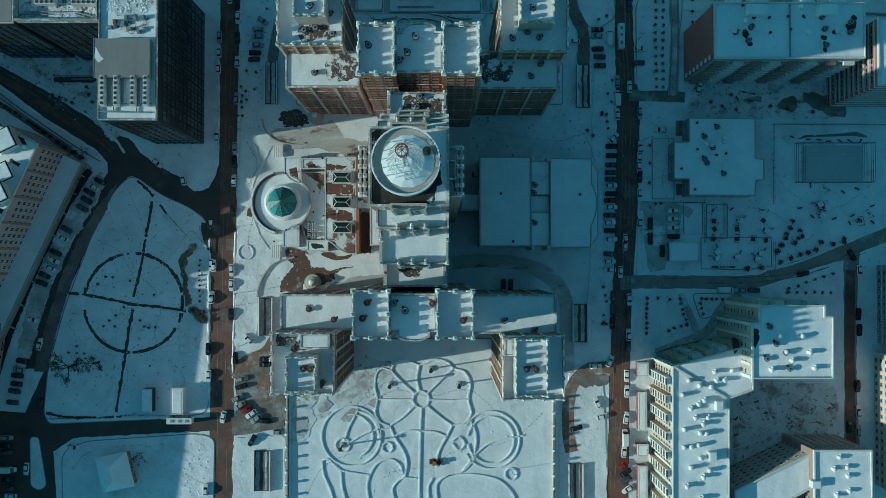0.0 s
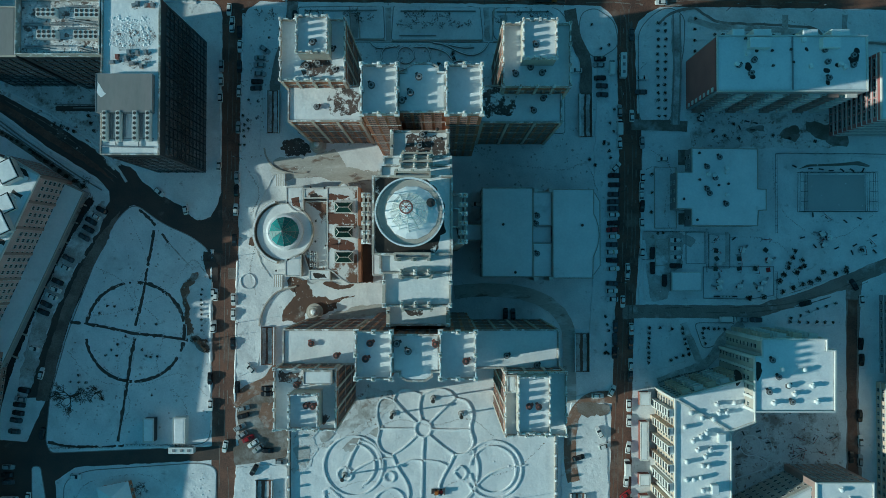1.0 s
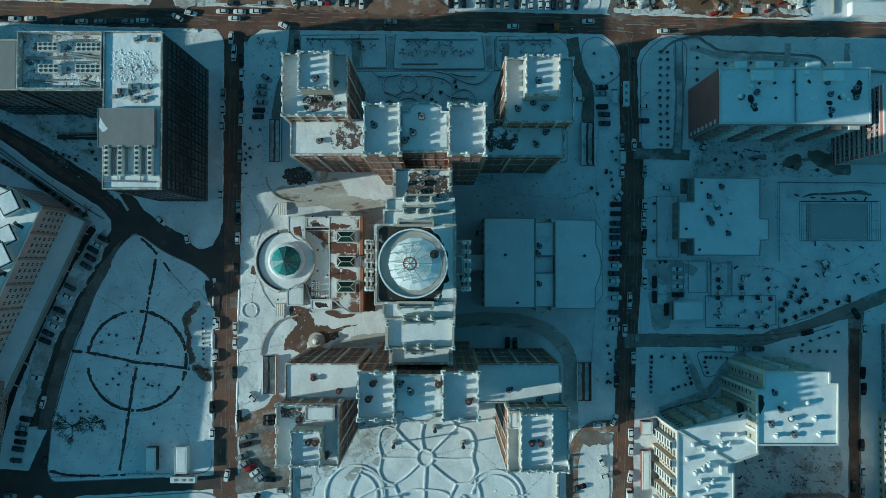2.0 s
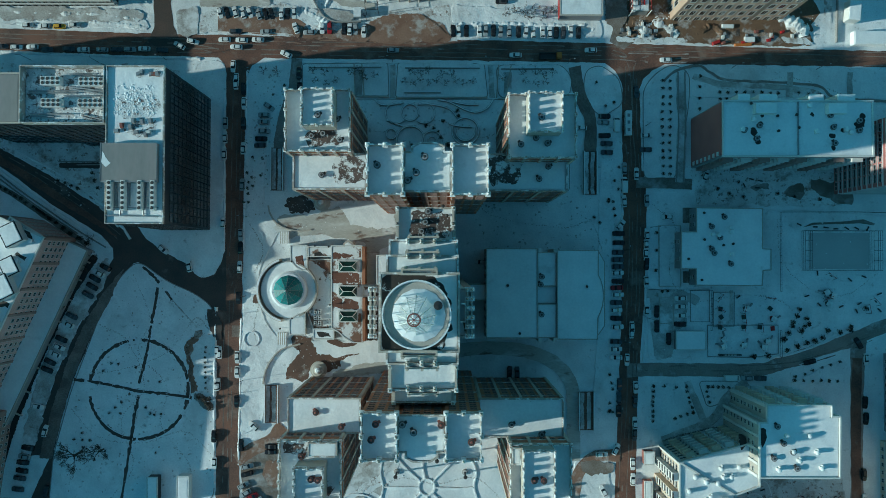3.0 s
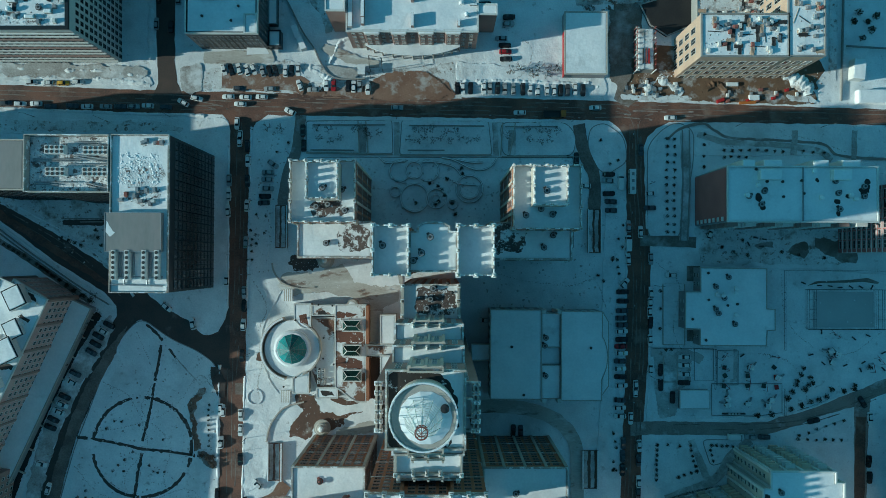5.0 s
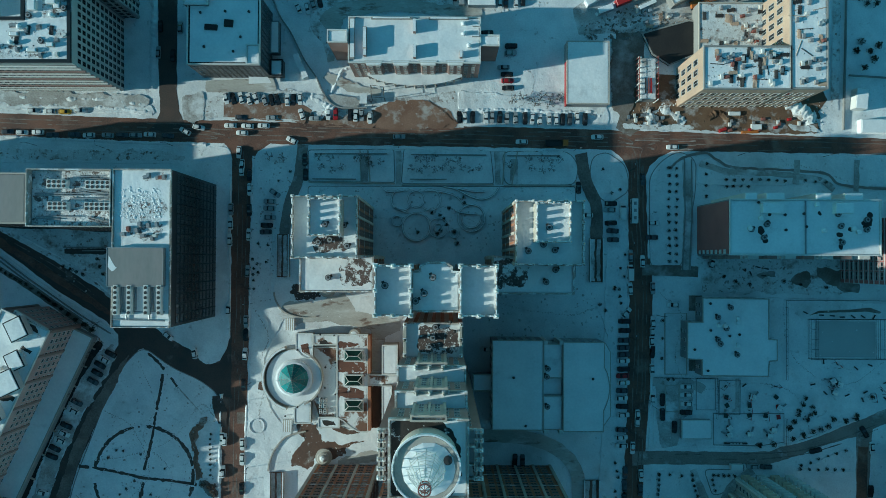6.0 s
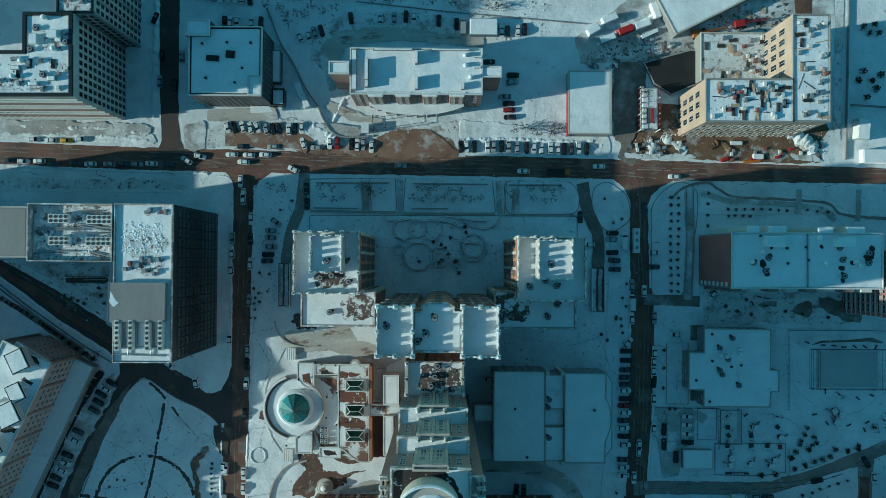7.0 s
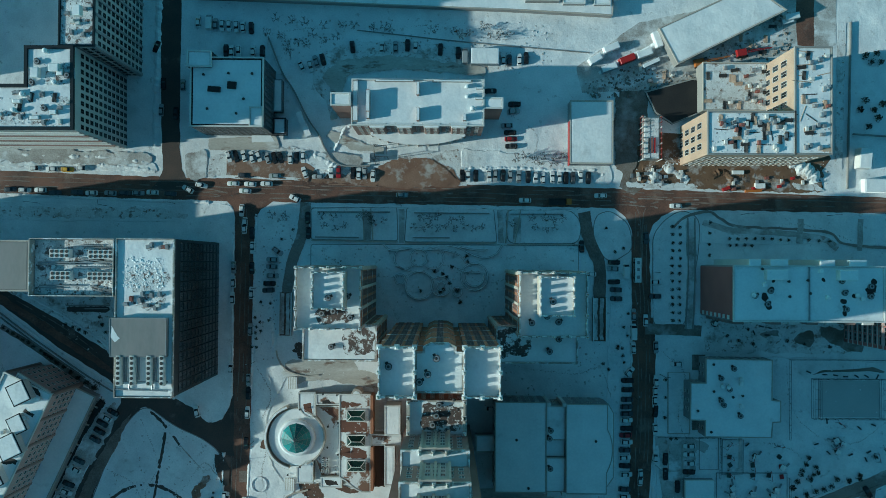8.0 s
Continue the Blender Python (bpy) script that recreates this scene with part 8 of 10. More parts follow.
bm.faces.new([bm.verts.new((x, y, 48.63)) for x, y in ragged([(x0 + 0.4, y1 - 2.4), (x0 + 0.4, y0 + 6.0), (x0 + 1.8, y0 + 4.6), (x0 + 3.4, y0 + 6.0), (x0 + 1.6, y0 + 7.6)], 0.4, 0.6)])
part("snow_drift", bm, ROOF_SNOW, deck, "wedge of snow on the membrane")


def snow_lumps(owner_name, label, outline, z, n, seed, mat=None, size=(0.4, 1.6), high=0.6):
    """Wind-blown heaps and clods of snow scattered on a roof, one uncountable mass."""
    rnd = random.Random(seed)
    x0, y0, x1, y1 = box_of(outline)
    verts, faces = [], []
    for _ in range(n):
        x, y = rnd.uniform(x0, x1), rnd.uniform(y0, y1)
        if not inside(x, y, list(outline)):
            continue
        r, h, k, a0 = rnd.uniform(*size), high * rnd.uniform(0.2, 1.0), rnd.uniform(0.4, 1.0), rnd.uniform(0, 6.28)
        b = len(verts)
        for lev, f, zz in ((0, 1.0, 0.0), (1, 0.65, 0.75)):
            for i in range(7):
                a = i * math.tau / 7
                j = rnd.uniform(0.75, 1.2)
                u, v = math.cos(a) * r * f * j, math.sin(a) * r * f * j * k
                verts.append((x + u * math.cos(a0) - v * math.sin(a0), y + u * math.sin(a0) + v * math.cos(a0), z + h * zz - 0.02))
        verts.append((x, y, z + h))
        for i in range(7):
            j = (i + 1) % 7
            faces += [(b + i, b + j, b + 7 + j, b + 7 + i), (b + 7 + i, b + 7 + j, b + 14)]
    return tagged(raw(owner_name, verts, faces, mat or ROOF_SNOW), label, "snow", "", "stuff")


snow_lumps("roof_snow_clods", "wind-packed snow clods on the tower roof", inset(rect(-107.2, 78.4, -91.9, 90.0), 1.0), 46.2, 240, 1, None, (0.15, 0.7), 0.3)
snow_lumps("roof_snow_clods", "wind-packed snow clods on the tower roof", inset(ROOF_B, 1.0), 44.2, 60, 2, None, (0.15, 0.6), 0.25)
snow_lumps("roof_snow_clods", "trampled snow clods on the unfinished roof", inset(rect(82.8, 124.7, 112.4, 139.3), 0.8), 29.2, 150, 3, MESSY, (0.12, 0.5), 0.25)
snow_lumps("roof_snow_clods", "trampled snow clods on the unfinished roof", inset(rect(112.1, 124.9, 124.6, 161.2), 0.8), 29.2, 110, 4, MESSY, (0.12, 0.5), 0.25)
snow_lumps("roof_snow_clods", "trampled snow clods on the tower roof", inset(rect(-152.1, 129.5, -130.5, 142.4), 0.8), 40.2, 60, 5, MESSY, (0.15, 0.6), 0.3)
snow_lumps("roof_snow_clods", "trampled snow clods on the tower roof", inset(rect(-130.9, 157.3, -119.5, 194.7), 0.8), 38.2, 60, 6, MESSY, (0.15, 0.6), 0.3)
snow_lumps("site_rubble", "heaps of rubble and snow on the building site", [(46.0, 155.0), (67.2, 163.7), (90.6, 157.4), (67.2, 149.8), (48.1, 150.3)], 0.05, 420, 7, DIRTY, (0.12, 0.7), 0.7)
snow_lumps("site_rubble", "heaps of rubble and snow on the building site", [(88.4, 174.5), (124.6, 183.3), (124.6, 168.3), (92.7, 148.9), (89.5, 155.3)], 0.05, 480, 8, DIRTY, (0.12, 0.7), 0.6)
snow_lumps("site_soil", "clods of dug soil beside the unfinished house", [(69.4, 124.9), (136.2, 126.8), (136.2, 117.3), (67.3, 117.9)], 0.05, 200, 9, SOIL, (0.15, 1.6), 0.5)
snow_lumps("site_snow", "snow clods on the building site", [(63.1, 125.3), (84.2, 129.7), (86.4, 117.0), (63.1, 117.9)], 0.05, 90, 10, SCUFFED, (0.1, 0.5), 0.25)
snow_lumps("site_snow", "snow clods on the building site", [(122.4, 126.7), (139.4, 126.9), (139.4, 118.4), (120.3, 118.2)], 0.05, 60, 12, SCUFFED, (0.1, 0.5), 0.3)


for i, (pts, n) in enumerate(FLECKS):
    snow_lumps("snow_flecks", "flecks of snow left on swept ground", pts, 0.24, n, 200 + i, ROOF_SNOW, (0.06, 0.32), 0.1)
snow_lumps("snow_flecks", "flat remnants of snow left on the swept drive", FLECKS[0][0], 0.2, 38, 230, ROOF_SNOW, (0.4, 1.1), 0.12)

# ---- building-site things ----
def make_crate(w, d, h, mat_name):
    mat = {"crate": CRATE, "red": RED, "white": WHITE, "orange": ORANGE, "snow": ROOF_SNOW}[mat_name]
    c = thing("site_container", {"crate": "blue-grey", "red": "red", "white": "white", "orange": "orange", "snow": "snow-topped"}[mat_name] + " steel container on the building site", "container", "containers")
    bm = bmesh.new()
    box(bm, 0, 0, 0, w, d, h)
    n = int(w / 0.6)
    for i in range(n):
        for sy in (-d / 2 - 0.03, d / 2 + 0.03):
            box(bm, (i + 0.5) * w / n - w / 2, sy, 0.15, 0.2, 0.08, h - 0.3)
    part("shell", bm, mat, c)
    bm = bmesh.new()
    box(bm, 0, 0, h, w - 0.2, d - 0.2, 0.15, 0, 0, 0.95)
    part("roof_snow", bm, ROOF_SNOW if mat_name not in ("red", "orange") else mat, c)
    return c


for (x, y), turn, key in zip([(56.6, 168.5), (68.9, 166.3), (62.5, 164.2), (55.8, 161.0), (9.4, 164.8), (73.8, 171.7), (50.6, 164.2), (71.7, 163.1)], (22, 20, 22, 20, 0, -70, 30, 25), ((6.0, 2.4, 2.5, "snow"), (6.0, 2.4, 2.6, "white"), (6.0, 2.4, 2.6, "red"), (6.0, 2.4, 2.5, "crate"), (10.5, 6.0, 3.0, "crate"), (6.0, 2.4, 2.5, "snow"), (5.0, 2.4, 2.4, "snow"), (7.0, 1.6, 1.4, "crate"))):
    put(make_crate, key, x, y, 0.05, turn)
for (x, y), turn, key in zip([(98.4, 153.6), (124.2, 180.7), (122.8, 179.2)], (10, 12, 15), ((4.0, 3.4, 2.2, "crate"), (5.5, 2.2, 2.2, "white"), (4.5, 2.0, 1.4, "crate"))):
    put(make_crate, key, x, y, 0.06, turn)
for (x, y), turn, key in zip([(150.5, 127.4), (157.6, 117.4), (100.0, 116.1), (110.3, 115.4), (104.3, 122.2), (112.5, 117.2)], (85, 0, 20, 3, 0, 0), ((7.5, 4.5, 4.0, "white"), (14.0, 5.0, 3.0, "snow"), (3.0, 1.2, 0.9, "red"), (6.5, 1.0, 0.5, "orange"), (4.5, 1.4, 1.0, "white"), (4.0, 2.0, 1.0, "white"))):
    put(make_crate, key, x, y, 0.06, turn)


def scaffold_deck(x0, y0, x1, y1, high):
    """A scaffolded deck: red standards, ledgers, boarded sides, a snowy floor and long red beams on it."""
    sc = thing("scaffold_deck", "scaffolded snowy deck with rust-red standards and beams", "scaffold")
    bm = bmesh.new()
    prism(bm, rect(x0 + 0.5, y0 + 0.3, x1 - 0.5, y1 - 0.3), 0, high)
    part("core", bm, CONCRETE, sc)
    snow_top(sc, rect(x0 + 0.6, y0 + 0.4, x1 - 0.6, y1 - 0.4), high, SCUFFED)
    n = 9
    for i in range(n):
        y = y0 + (y1 - y0) * i / (n - 1)
        for x in (x0, x1):
            bm = bmesh.new()
            box(bm, x, y, 0, 0.3, 0.3, high + 1.6)
            part("standard", bm, REDBRICK if i % 3 else WHITE, sc)
        bm = bmesh.new()
        box(bm, x0 + 0.45, y, high + 0.1, 1.3, 0.5, 0.5)
        part("bracket", bm, WHITE, sc)
    for x in (x0, x1):
        for z in (high * 0.5, high + 1.2):
            bm = bmesh.new()
            rod(bm, (x, y0, z), (x, y1, z), 0.08, 5)
            part("ledger", bm, RED, sc)
    for x, c in ((x0 + 2.4, IRON), (x0 + 3.5, REDBRICK), (x0 + 4.5, RED)):
        bm = bmesh.new()
        box(bm, x, y0 + 5.2, high + 0.25, 0.45, 5.6, 0.5)
        part("beam", bm, c, sc)


scaffold_deck(67.3, 126.2, 74.2, 142.0, 5.0)


def crawler_crane(x, y, turn, colour):
    """A tracked site crane laid down: tracks, house, cab and a lattice boom."""
    c = thing("crawler_crane", "tracked site crane with its lattice boom lowered", "crane", "site cranes", x, y, 0.06)
    c.rotation_euler = (0, 0, radians(turn))
    for sy in (-1.3, 1.3):
        bm = bmesh.new()
        box(bm, 0, sy, 0, 4.2, 0.7, 0.9, 0, 0, 0.92)
        part("track", bm, TYRE, c)
    bm = bmesh.new()
    box(bm, -0.6, 0, 0.9, 3.6, 2.6, 1.5, 0, 0, 0.95)
    part("house", bm, colour, c)
    bm = bmesh.new()
    box(bm, 1.7, 0.8, 0.9, 1.3, 1.2, 1.9, 0, 0, 0.88)
    part("cab", bm, GLASS, c)
    bm = bmesh.new()
    for dy in (-0.4, 0.4):
        for dz in (0.0, 0.8):
            rod(bm, (1.4, dy, 1.6 + dz), (11.0, dy * 0.4, 1.8 + dz * 0.4), 0.09, 5)
    for k in range(9):
        f, g = k / 9, (k + 1) / 9
        w0, w1 = 0.4 - 0.24 * f, 0.4 - 0.24 * g
        rod(bm, (1.4 + 9.6 * f, -w0, 2.4 - 0.3 * f), (1.4 + 9.6 * g, w1, 2.4 - 0.3 * g), 0.06, 4)
        rod(bm, (1.4 + 9.6 * f, w0, 2.4 - 0.3 * f), (1.4 + 9.6 * g, -w1, 2.4 - 0.3 * g), 0.06, 4)
    part("boom", bm, colour, c)


crawler_crane(90.0, 163.2, 12, ORANGE)
crawler_crane(105.8, 167.0, 10, RED)


# ---- clutter on the unfinished roofs ----
def make_pallet(mat_name):
    p = thing("material_stack", "stack of building material on a snowy roof", "building material", "material stacks")
    mat = {"white": WHITE, "brown": REDBRICK, "grey": GREY, "steel": STEEL, "planks": OCHRE, "dark": IRON, "red": RED, "sheets": CRATE}[mat_name]
    bm = bmesh.new()
    if mat_name in ("planks", "dark"):
        edge = [(-0.62, 0.1)] + [(-0.6 + 0.1 * k, 0.34 if k % 4 in (0, 1) else 0.24) for k in range(13)] + [(0.62, 0.1)]
        loft(bm, [[(x + 0.06 * y, y, z) for y, z in edge] for x in (-1.5, 1.5)])
        part("board_bundle", bm, mat, p)
        bm = bmesh.new()
        for x in (-0.9, 0.9):
            box(bm, x, 0, 0, 0.14, 2.0, 0.1)
        part("bearer", bm, OCHRE, p)
        return p
    for k in range(3):
        box(bm, 0.05 * k, 0.04 * k, 0.12 + 0.3 * k, 1.6 - 0.2 * k, 1.1 - 0.1 * k, 0.28, 0, 4.0 * k)
    part("load", bm, mat, p)
    bm = bmesh.new()
    box(bm, 0, 0, 0, 1.7, 1.2, 0.12)
    part("pallet", bm, OCHRE, p)
    return p


def scatter(outline, z, n, seed, kinds):
    rnd = random.Random(seed)
    x0, y0, x1, y1 = box_of(outline)
    for _ in range(n):
        x, y = rnd.uniform(x0, x1), rnd.uniform(y0, y1)
        if inside(x, y, list(outline)):
            put(make_pallet, (rnd.choice(kinds),), x, y, z, rnd.choice((0, 90, 8, 85)))


scatter(inset(rect(82.8, 124.7, 112.4, 139.3), 1.5), 29.2, 46, 1, ("white", "steel", "grey", "planks", "dark", "dark", "sheets", "brown"))
scatter(inset(rect(112.1, 124.9, 124.6, 161.2), 1.5), 29.2, 32, 2, ("white", "steel", "grey", "brown", "planks", "dark", "sheets"))
scatter(inset(rect(-148.5, 129.6, -124.9, 143.4), 1.5), 40.2, 14, 3, ("grey", "white", "dark", "steel"))
scatter([(90.6, 149.9), (109.7, 155.4), (109.7, 146.4), (90.6, 146.3)], 0.06, 14, 4, ("white", "grey", "brown", "dark"))
scatter([(67.2, 161.5), (88.5, 159.5), (88.5, 153.1), (71.5, 151.9)], 0.06, 26, 5, ("white", "grey", "steel", "dark", "planks", "sheets"))
scatter([(99.6, 120.0), (131.5, 121.1), (131.4, 115.8), (99.6, 115.7)], 0.06, 22, 6, ("white", "brown", "grey", "red", "planks", "dark"))
duct("roof_timbers", "lengths of timber and pipe lying on the unfinished roof", 28.8, pairs_of([(113.2, 159.8), (118.3, 159.5), (112.5, 154.9), (117.6, 155.3), (111.2, 149.8), (117.6, 149.2), (113.2, 151.4), (115.7, 151.8), (119.6, 151.5), (124.0, 152.5), (117.0, 142.1), (119.5, 142.5), (113.8, 136.0), (115.7, 141.2)]), 0.14, OCHRE, "timber")

# rooms of the unfinished house that stand open to the sky
inner = thing("site_yard_deck", "concrete yard deck cluttered with building material", "deck")
block(inner, rect(88.8, 144.0, 121.3, 161.7), 0, 7, CONCRETE, 0.5, roof=SCUFFED, windows=False)
scatter(inset(rect(88.8, 144.0, 121.3, 161.7), 1.5), 7.25, 30, 8, ("white", "grey", "dark", "planks", "sheets", "brown"))
scatter([(92.0, 168.0), (118.0, 178.0), (122.0, 172.0), (100.0, 160.0)], 0.06, 26, 9, ("dark", "planks", "steel", "grey", "brown"))
scatter([(64.0, 122.6), (84.0, 124.0), (84.0, 117.6), (64.0, 118.2)], 0.06, 16, 10, ("steel", "dark", "white", "sheets"))
scatter(inset(rect(-129.9, 158.3, -120.5, 186.0), 1.0), 38.25, 18, 11, ("grey", "dark", "white", "steel"))
# Black deck: the deep shade of a dug pit is put into its colour.
pit = thing("site_garage", "low black deck standing for a shadowed pit on the building site", "building")
block(pit, [(69.5, 152.1), (87.1, 157.1), (89.8, 156.7), (89.8, 144.4), (79.7, 140.1), (73.3, 144.3)], 0, 1.2, NEAR_BLACK, 0.2, roof=NEAR_BLACK, coping=CONCRETE, windows=False)

# ---- small houses in the park corner ----
def gable_hut(name, label, pts, h, wall, roof_h=0.0):
    b = thing(name, label, "building")
    block(b, pts, 0, h, wall, 0.25, windows=False, coping=WHITE, lip=0.2)
    return b


gable_hut("flat_roofed_shop", "small flat-roofed shop beside the street corner", rect(-99.8, -54.9, -95.5, -45.4), 4, WHITE)
gable_hut("flat_roofed_shop", "small flat-roofed shop beside the street corner", rect(-110.8, -54.3, -107.1, -45.8), 4, DARKWALL)
gable_hut("garden_store", "low store room in the playground", rect(83.9, 1.2, 94.8, 8.1), 3, GREY)
hut = thing("hipped_roof_house", "small house with a snowy hipped roof", "house")
hp = [(-127.8, -70.9), (-116.1, -68.5), (-112.8, -81.2), (-124.6, -83.6)]
bm = bmesh.new()
prism(bm, inset(hp, 0.6), 0, 4.2)
part("wall", bm, BRICK, hut)
windows_on(hut, facade_spots(inset(hp, 0.6), 0, 4.2, 3.0, 2.6), 1.2, 1.3)
bm = bmesh.new()
v = [bm.verts.new((x, y, 4.1)) for x, y in hp]
c = Vector((sum(p[0] for p in hp) / 4, sum(p[1] for p in hp) / 4))
m1, m2 = (Vector(hp[0]) + Vector(hp[1])) / 2, (Vector(hp[2]) + Vector(hp[3])) / 2
r0, r1 = bm.verts.new((*(c + (m1 - c) * 0.4), 7.4)), bm.verts.new((*(c + (m2 - c) * 0.4), 7.4))
for q in ((v[0], v[1], r0), (v[1], v[2], r1, r0), (v[2], v[3], r1), (v[3], v[0], r0, r1), v):
    bm.faces.new(q)
part("roof", bm, ROOF_SNOW, hut, "snow-covered hipped roof")

# ---- hedges, walls and frames of the lawns ----
def hedge(line, width, high, seed, mat=None):
    """A clipped bare hedge of many small twig clumps."""
    rnd = random.Random(seed)
    line = smooth_line(line, 4)
    verts, faces = [], []
    for p, q in zip(line, line[1:]):
        L = math.dist(p, q)
        for _ in range(int(L * 16)):
            f = rnd.random()
            c = Vector((p[0] + (q[0] - p[0]) * f + rnd.uniform(-width, width) / 2, p[1] + (q[1] - p[1]) * f + rnd.uniform(-width, width) / 2, rnd.uniform(0.2, high)))
            d = Vector((rnd.uniform(-1, 1), rnd.uniform(-1, 1), rnd.uniform(-1, 1))).normalized() * rnd.uniform(0.1, 0.28)
            e = d.orthogonal().normalized() * rnd.uniform(0.06, 0.14)
            k = len(verts)
            verts += [tuple(c + w) for w in (-d, e, d, -e)]
            faces.append((k, k + 1, k + 2, k + 3))
    return tagged(raw("hedge", verts, faces, mat or TWIG), "low bare hedge dusted with snow", "hedge", "hedges")


for i, line in enumerate(([(-150.9, 16.3), (-144.7, 25.8), (-139.5, 33.2)], [(-165.2, -21.6), (-159.1, -6.9), (-151.9, 9.9)], [(-147.1, -57.6), (-137.7, -57.1), (-125.0, -57.1)], [(79.3, -33.0), (87.7, -30.3), (100.4, -27.7)], [(-118.7, -56.1), (-95.6, -56.1)])):
    hedge(line, 0.55, 0.9, i + 40)
kerbs("lawn_walls", "low snow-capped walls dividing the lawns", [l for l in ([(-55.2, 95.8), (-22.7, 95.4)], [(-20.2, 95.0), (14.2, 95.2)], [(18.0, 94.7), (45.2, 94.8)], [(-35.9, 107.7), (-35.4, 95.8)], [(-33.0, 107.8), (-32.1, 95.8)], [(23.1, 107.5), (21.0, 95.2)], [(18.4, 107.5), (17.6, 95.2)])], 0.4, 0.8, 0.05, STONE, "wall")
kerbs("courtyard_walls", "low walls along the raised courtyard", [l for l in ([(-57.7, -48.8), (-57.5, -90.6)], [(40.9, -50.0), (40.7, -90.6)])], 0.5, 2.1, 0.0, STONE, "wall")


def make_wall_post():
    """A stone gate post with a snow cap."""
    p = thing("wall_post", "stone post with a snow cap on a courtyard wall", "post", "courtyard wall posts")
    bm = bmesh.new()
    box(bm, 0, 0, 0, 0.8, 0.8, 2.9)
    box(bm, 0, 0, 2.9, 1.0, 1.0, 0.2)
    part("shaft", bm, PARAPET, p)
    bm = bmesh.new()
    box(bm, 0, 0, 3.1, 0.9, 0.9, 0.3, 0, 0, 0.5)
    part("cap", bm, ROOF_SNOW, p)
    return p


for k in range(9):
    put(make_wall_post, (), -57.6, -48.8 - 4.6 * k, 0.05, 0)
    put(make_wall_post, (), 40.85, -50.2 - 4.6 * k, 0.05, 0)


def make_lamp(high):
    """A street lamp: post, arm and head."""
    lamp = thing("street_lamp", "slender street lamp with a snow-dusted head", "street lamp", "street lamps")
    bm = bmesh.new()
    rod(bm, (0, 0, 0), (0, 0, high), 0.11, 8, 0, 0.06)
    part("post", bm, IRON, lamp)
    bm = bmesh.new()
    rod(bm, (0, 0, high), (1.2, 0, high + 0.25), 0.05, 6)
    arm = part("arm", bm, IRON, lamp)
    bm = bmesh.new()
    box(bm, 1.4, 0, high + 0.2, 0.7, 0.3, 0.14, 0, 0, 0.8)
    part("head", bm, STEEL, arm)
    return lamp


for x, y in [(-75.4, 104.4), (-75.6, 77.8), (-75.8, 50.3), (-76.0, 20.7), (-77.0, -10.8), (-77.7, -33.9), (65.5, 100.7), (65.1, 72.0), (65.9, 38.1), (64.2, 4.4), (62.9, -20.9), (73.6, 84.7), (75.3, 46.6), (73.9, 12.8), (-157.3, 109.0), (-131.9, 108.2), (-106.4, 109.2), (-21.5, 108.9), (14.6, 108.8), (44.3, 108.0), (105.9, 106.5), (137.8, 106.2), (-88.6, 12.3), (-88.8, -17.2)]:
    put(make_lamp, (7.5,), x, y, None, random.choice((0, 90, 180)))


def make_yard_lamp():
    """A stout garden lamp: a round planter, a thick post and a wide hood."""
    lamp = thing("garden_lamp", "stout dark garden lamp in a round planter", "garden lamp", "garden lamps")
    bm = bmesh.new()
    tube(bm, 0, 0, 0, 1.1, 1.0, 0.6, 16)
    tube(bm, 0, 0, 0.6, 0.9, 0.7, 0.1, 16, 1)
    part("planter", bm, [CONCRETE, TRODDEN], lamp)
    bm = bmesh.new()
    rod(bm, (0, 0, 0), (0, 0, 7.0), 0.32, 8, 0, 0.26)
    post = part("post", bm, IRON, lamp)
    bm = bmesh.new()
    tube(bm, 0, 0, 6.9, 0.75, 0.5, 0.4, 14)
    part("hood", bm, IRON, post)
    return lamp


for x, y in [(-19.4, -44.4), (5.9, -44.4), (-4.4, -38.7), (-37.2, -67.0)]:
    put(make_yard_lamp, (), x, y, None, 0)
for x, y in [(25.4, -76.0), (-19.8, -77.0)]:
    put(make_lamp, (6.0,), x, y, None, random.choice((0, 90, 180)))

# ---- machine clearing the courtyard ----
mx, my = (-2.7, -73.2)
tractor = thing("snow_tractor", "red and yellow tractor clearing courtyard snow", "tractor", "", mx, my, ground_at(mx, my))
for nm, args, mat in (("engine_hood", (1.1, 0, 0.5, 1.7, 1.0, 0.8), RED), ("cab", (-0.4, 0, 0.6, 1.4, 1.5, 1.7), ORANGE), ("blade", (2.4, 0, 0.05, 0.25, 2.4, 0.8), ORANGE), ("bucket", (-1.9, 0.2, 0.2, 0.9, 1.9, 0.6), IRON)):
    bm = bmesh.new()
    box(bm, *args, 0, 0, 0.9)
    part(nm, bm, mat, tractor)
for sx, r in ((1.3, 0.45), (-0.6, 0.7)):
    for sy in (-0.85, 0.85):
        bm = bmesh.new()
        rod(bm, (0, -0.18, 0), (0, 0.18, 0), r, 12)
        part("wheel", bm, TYRE, tractor).location = (sx, sy, r)

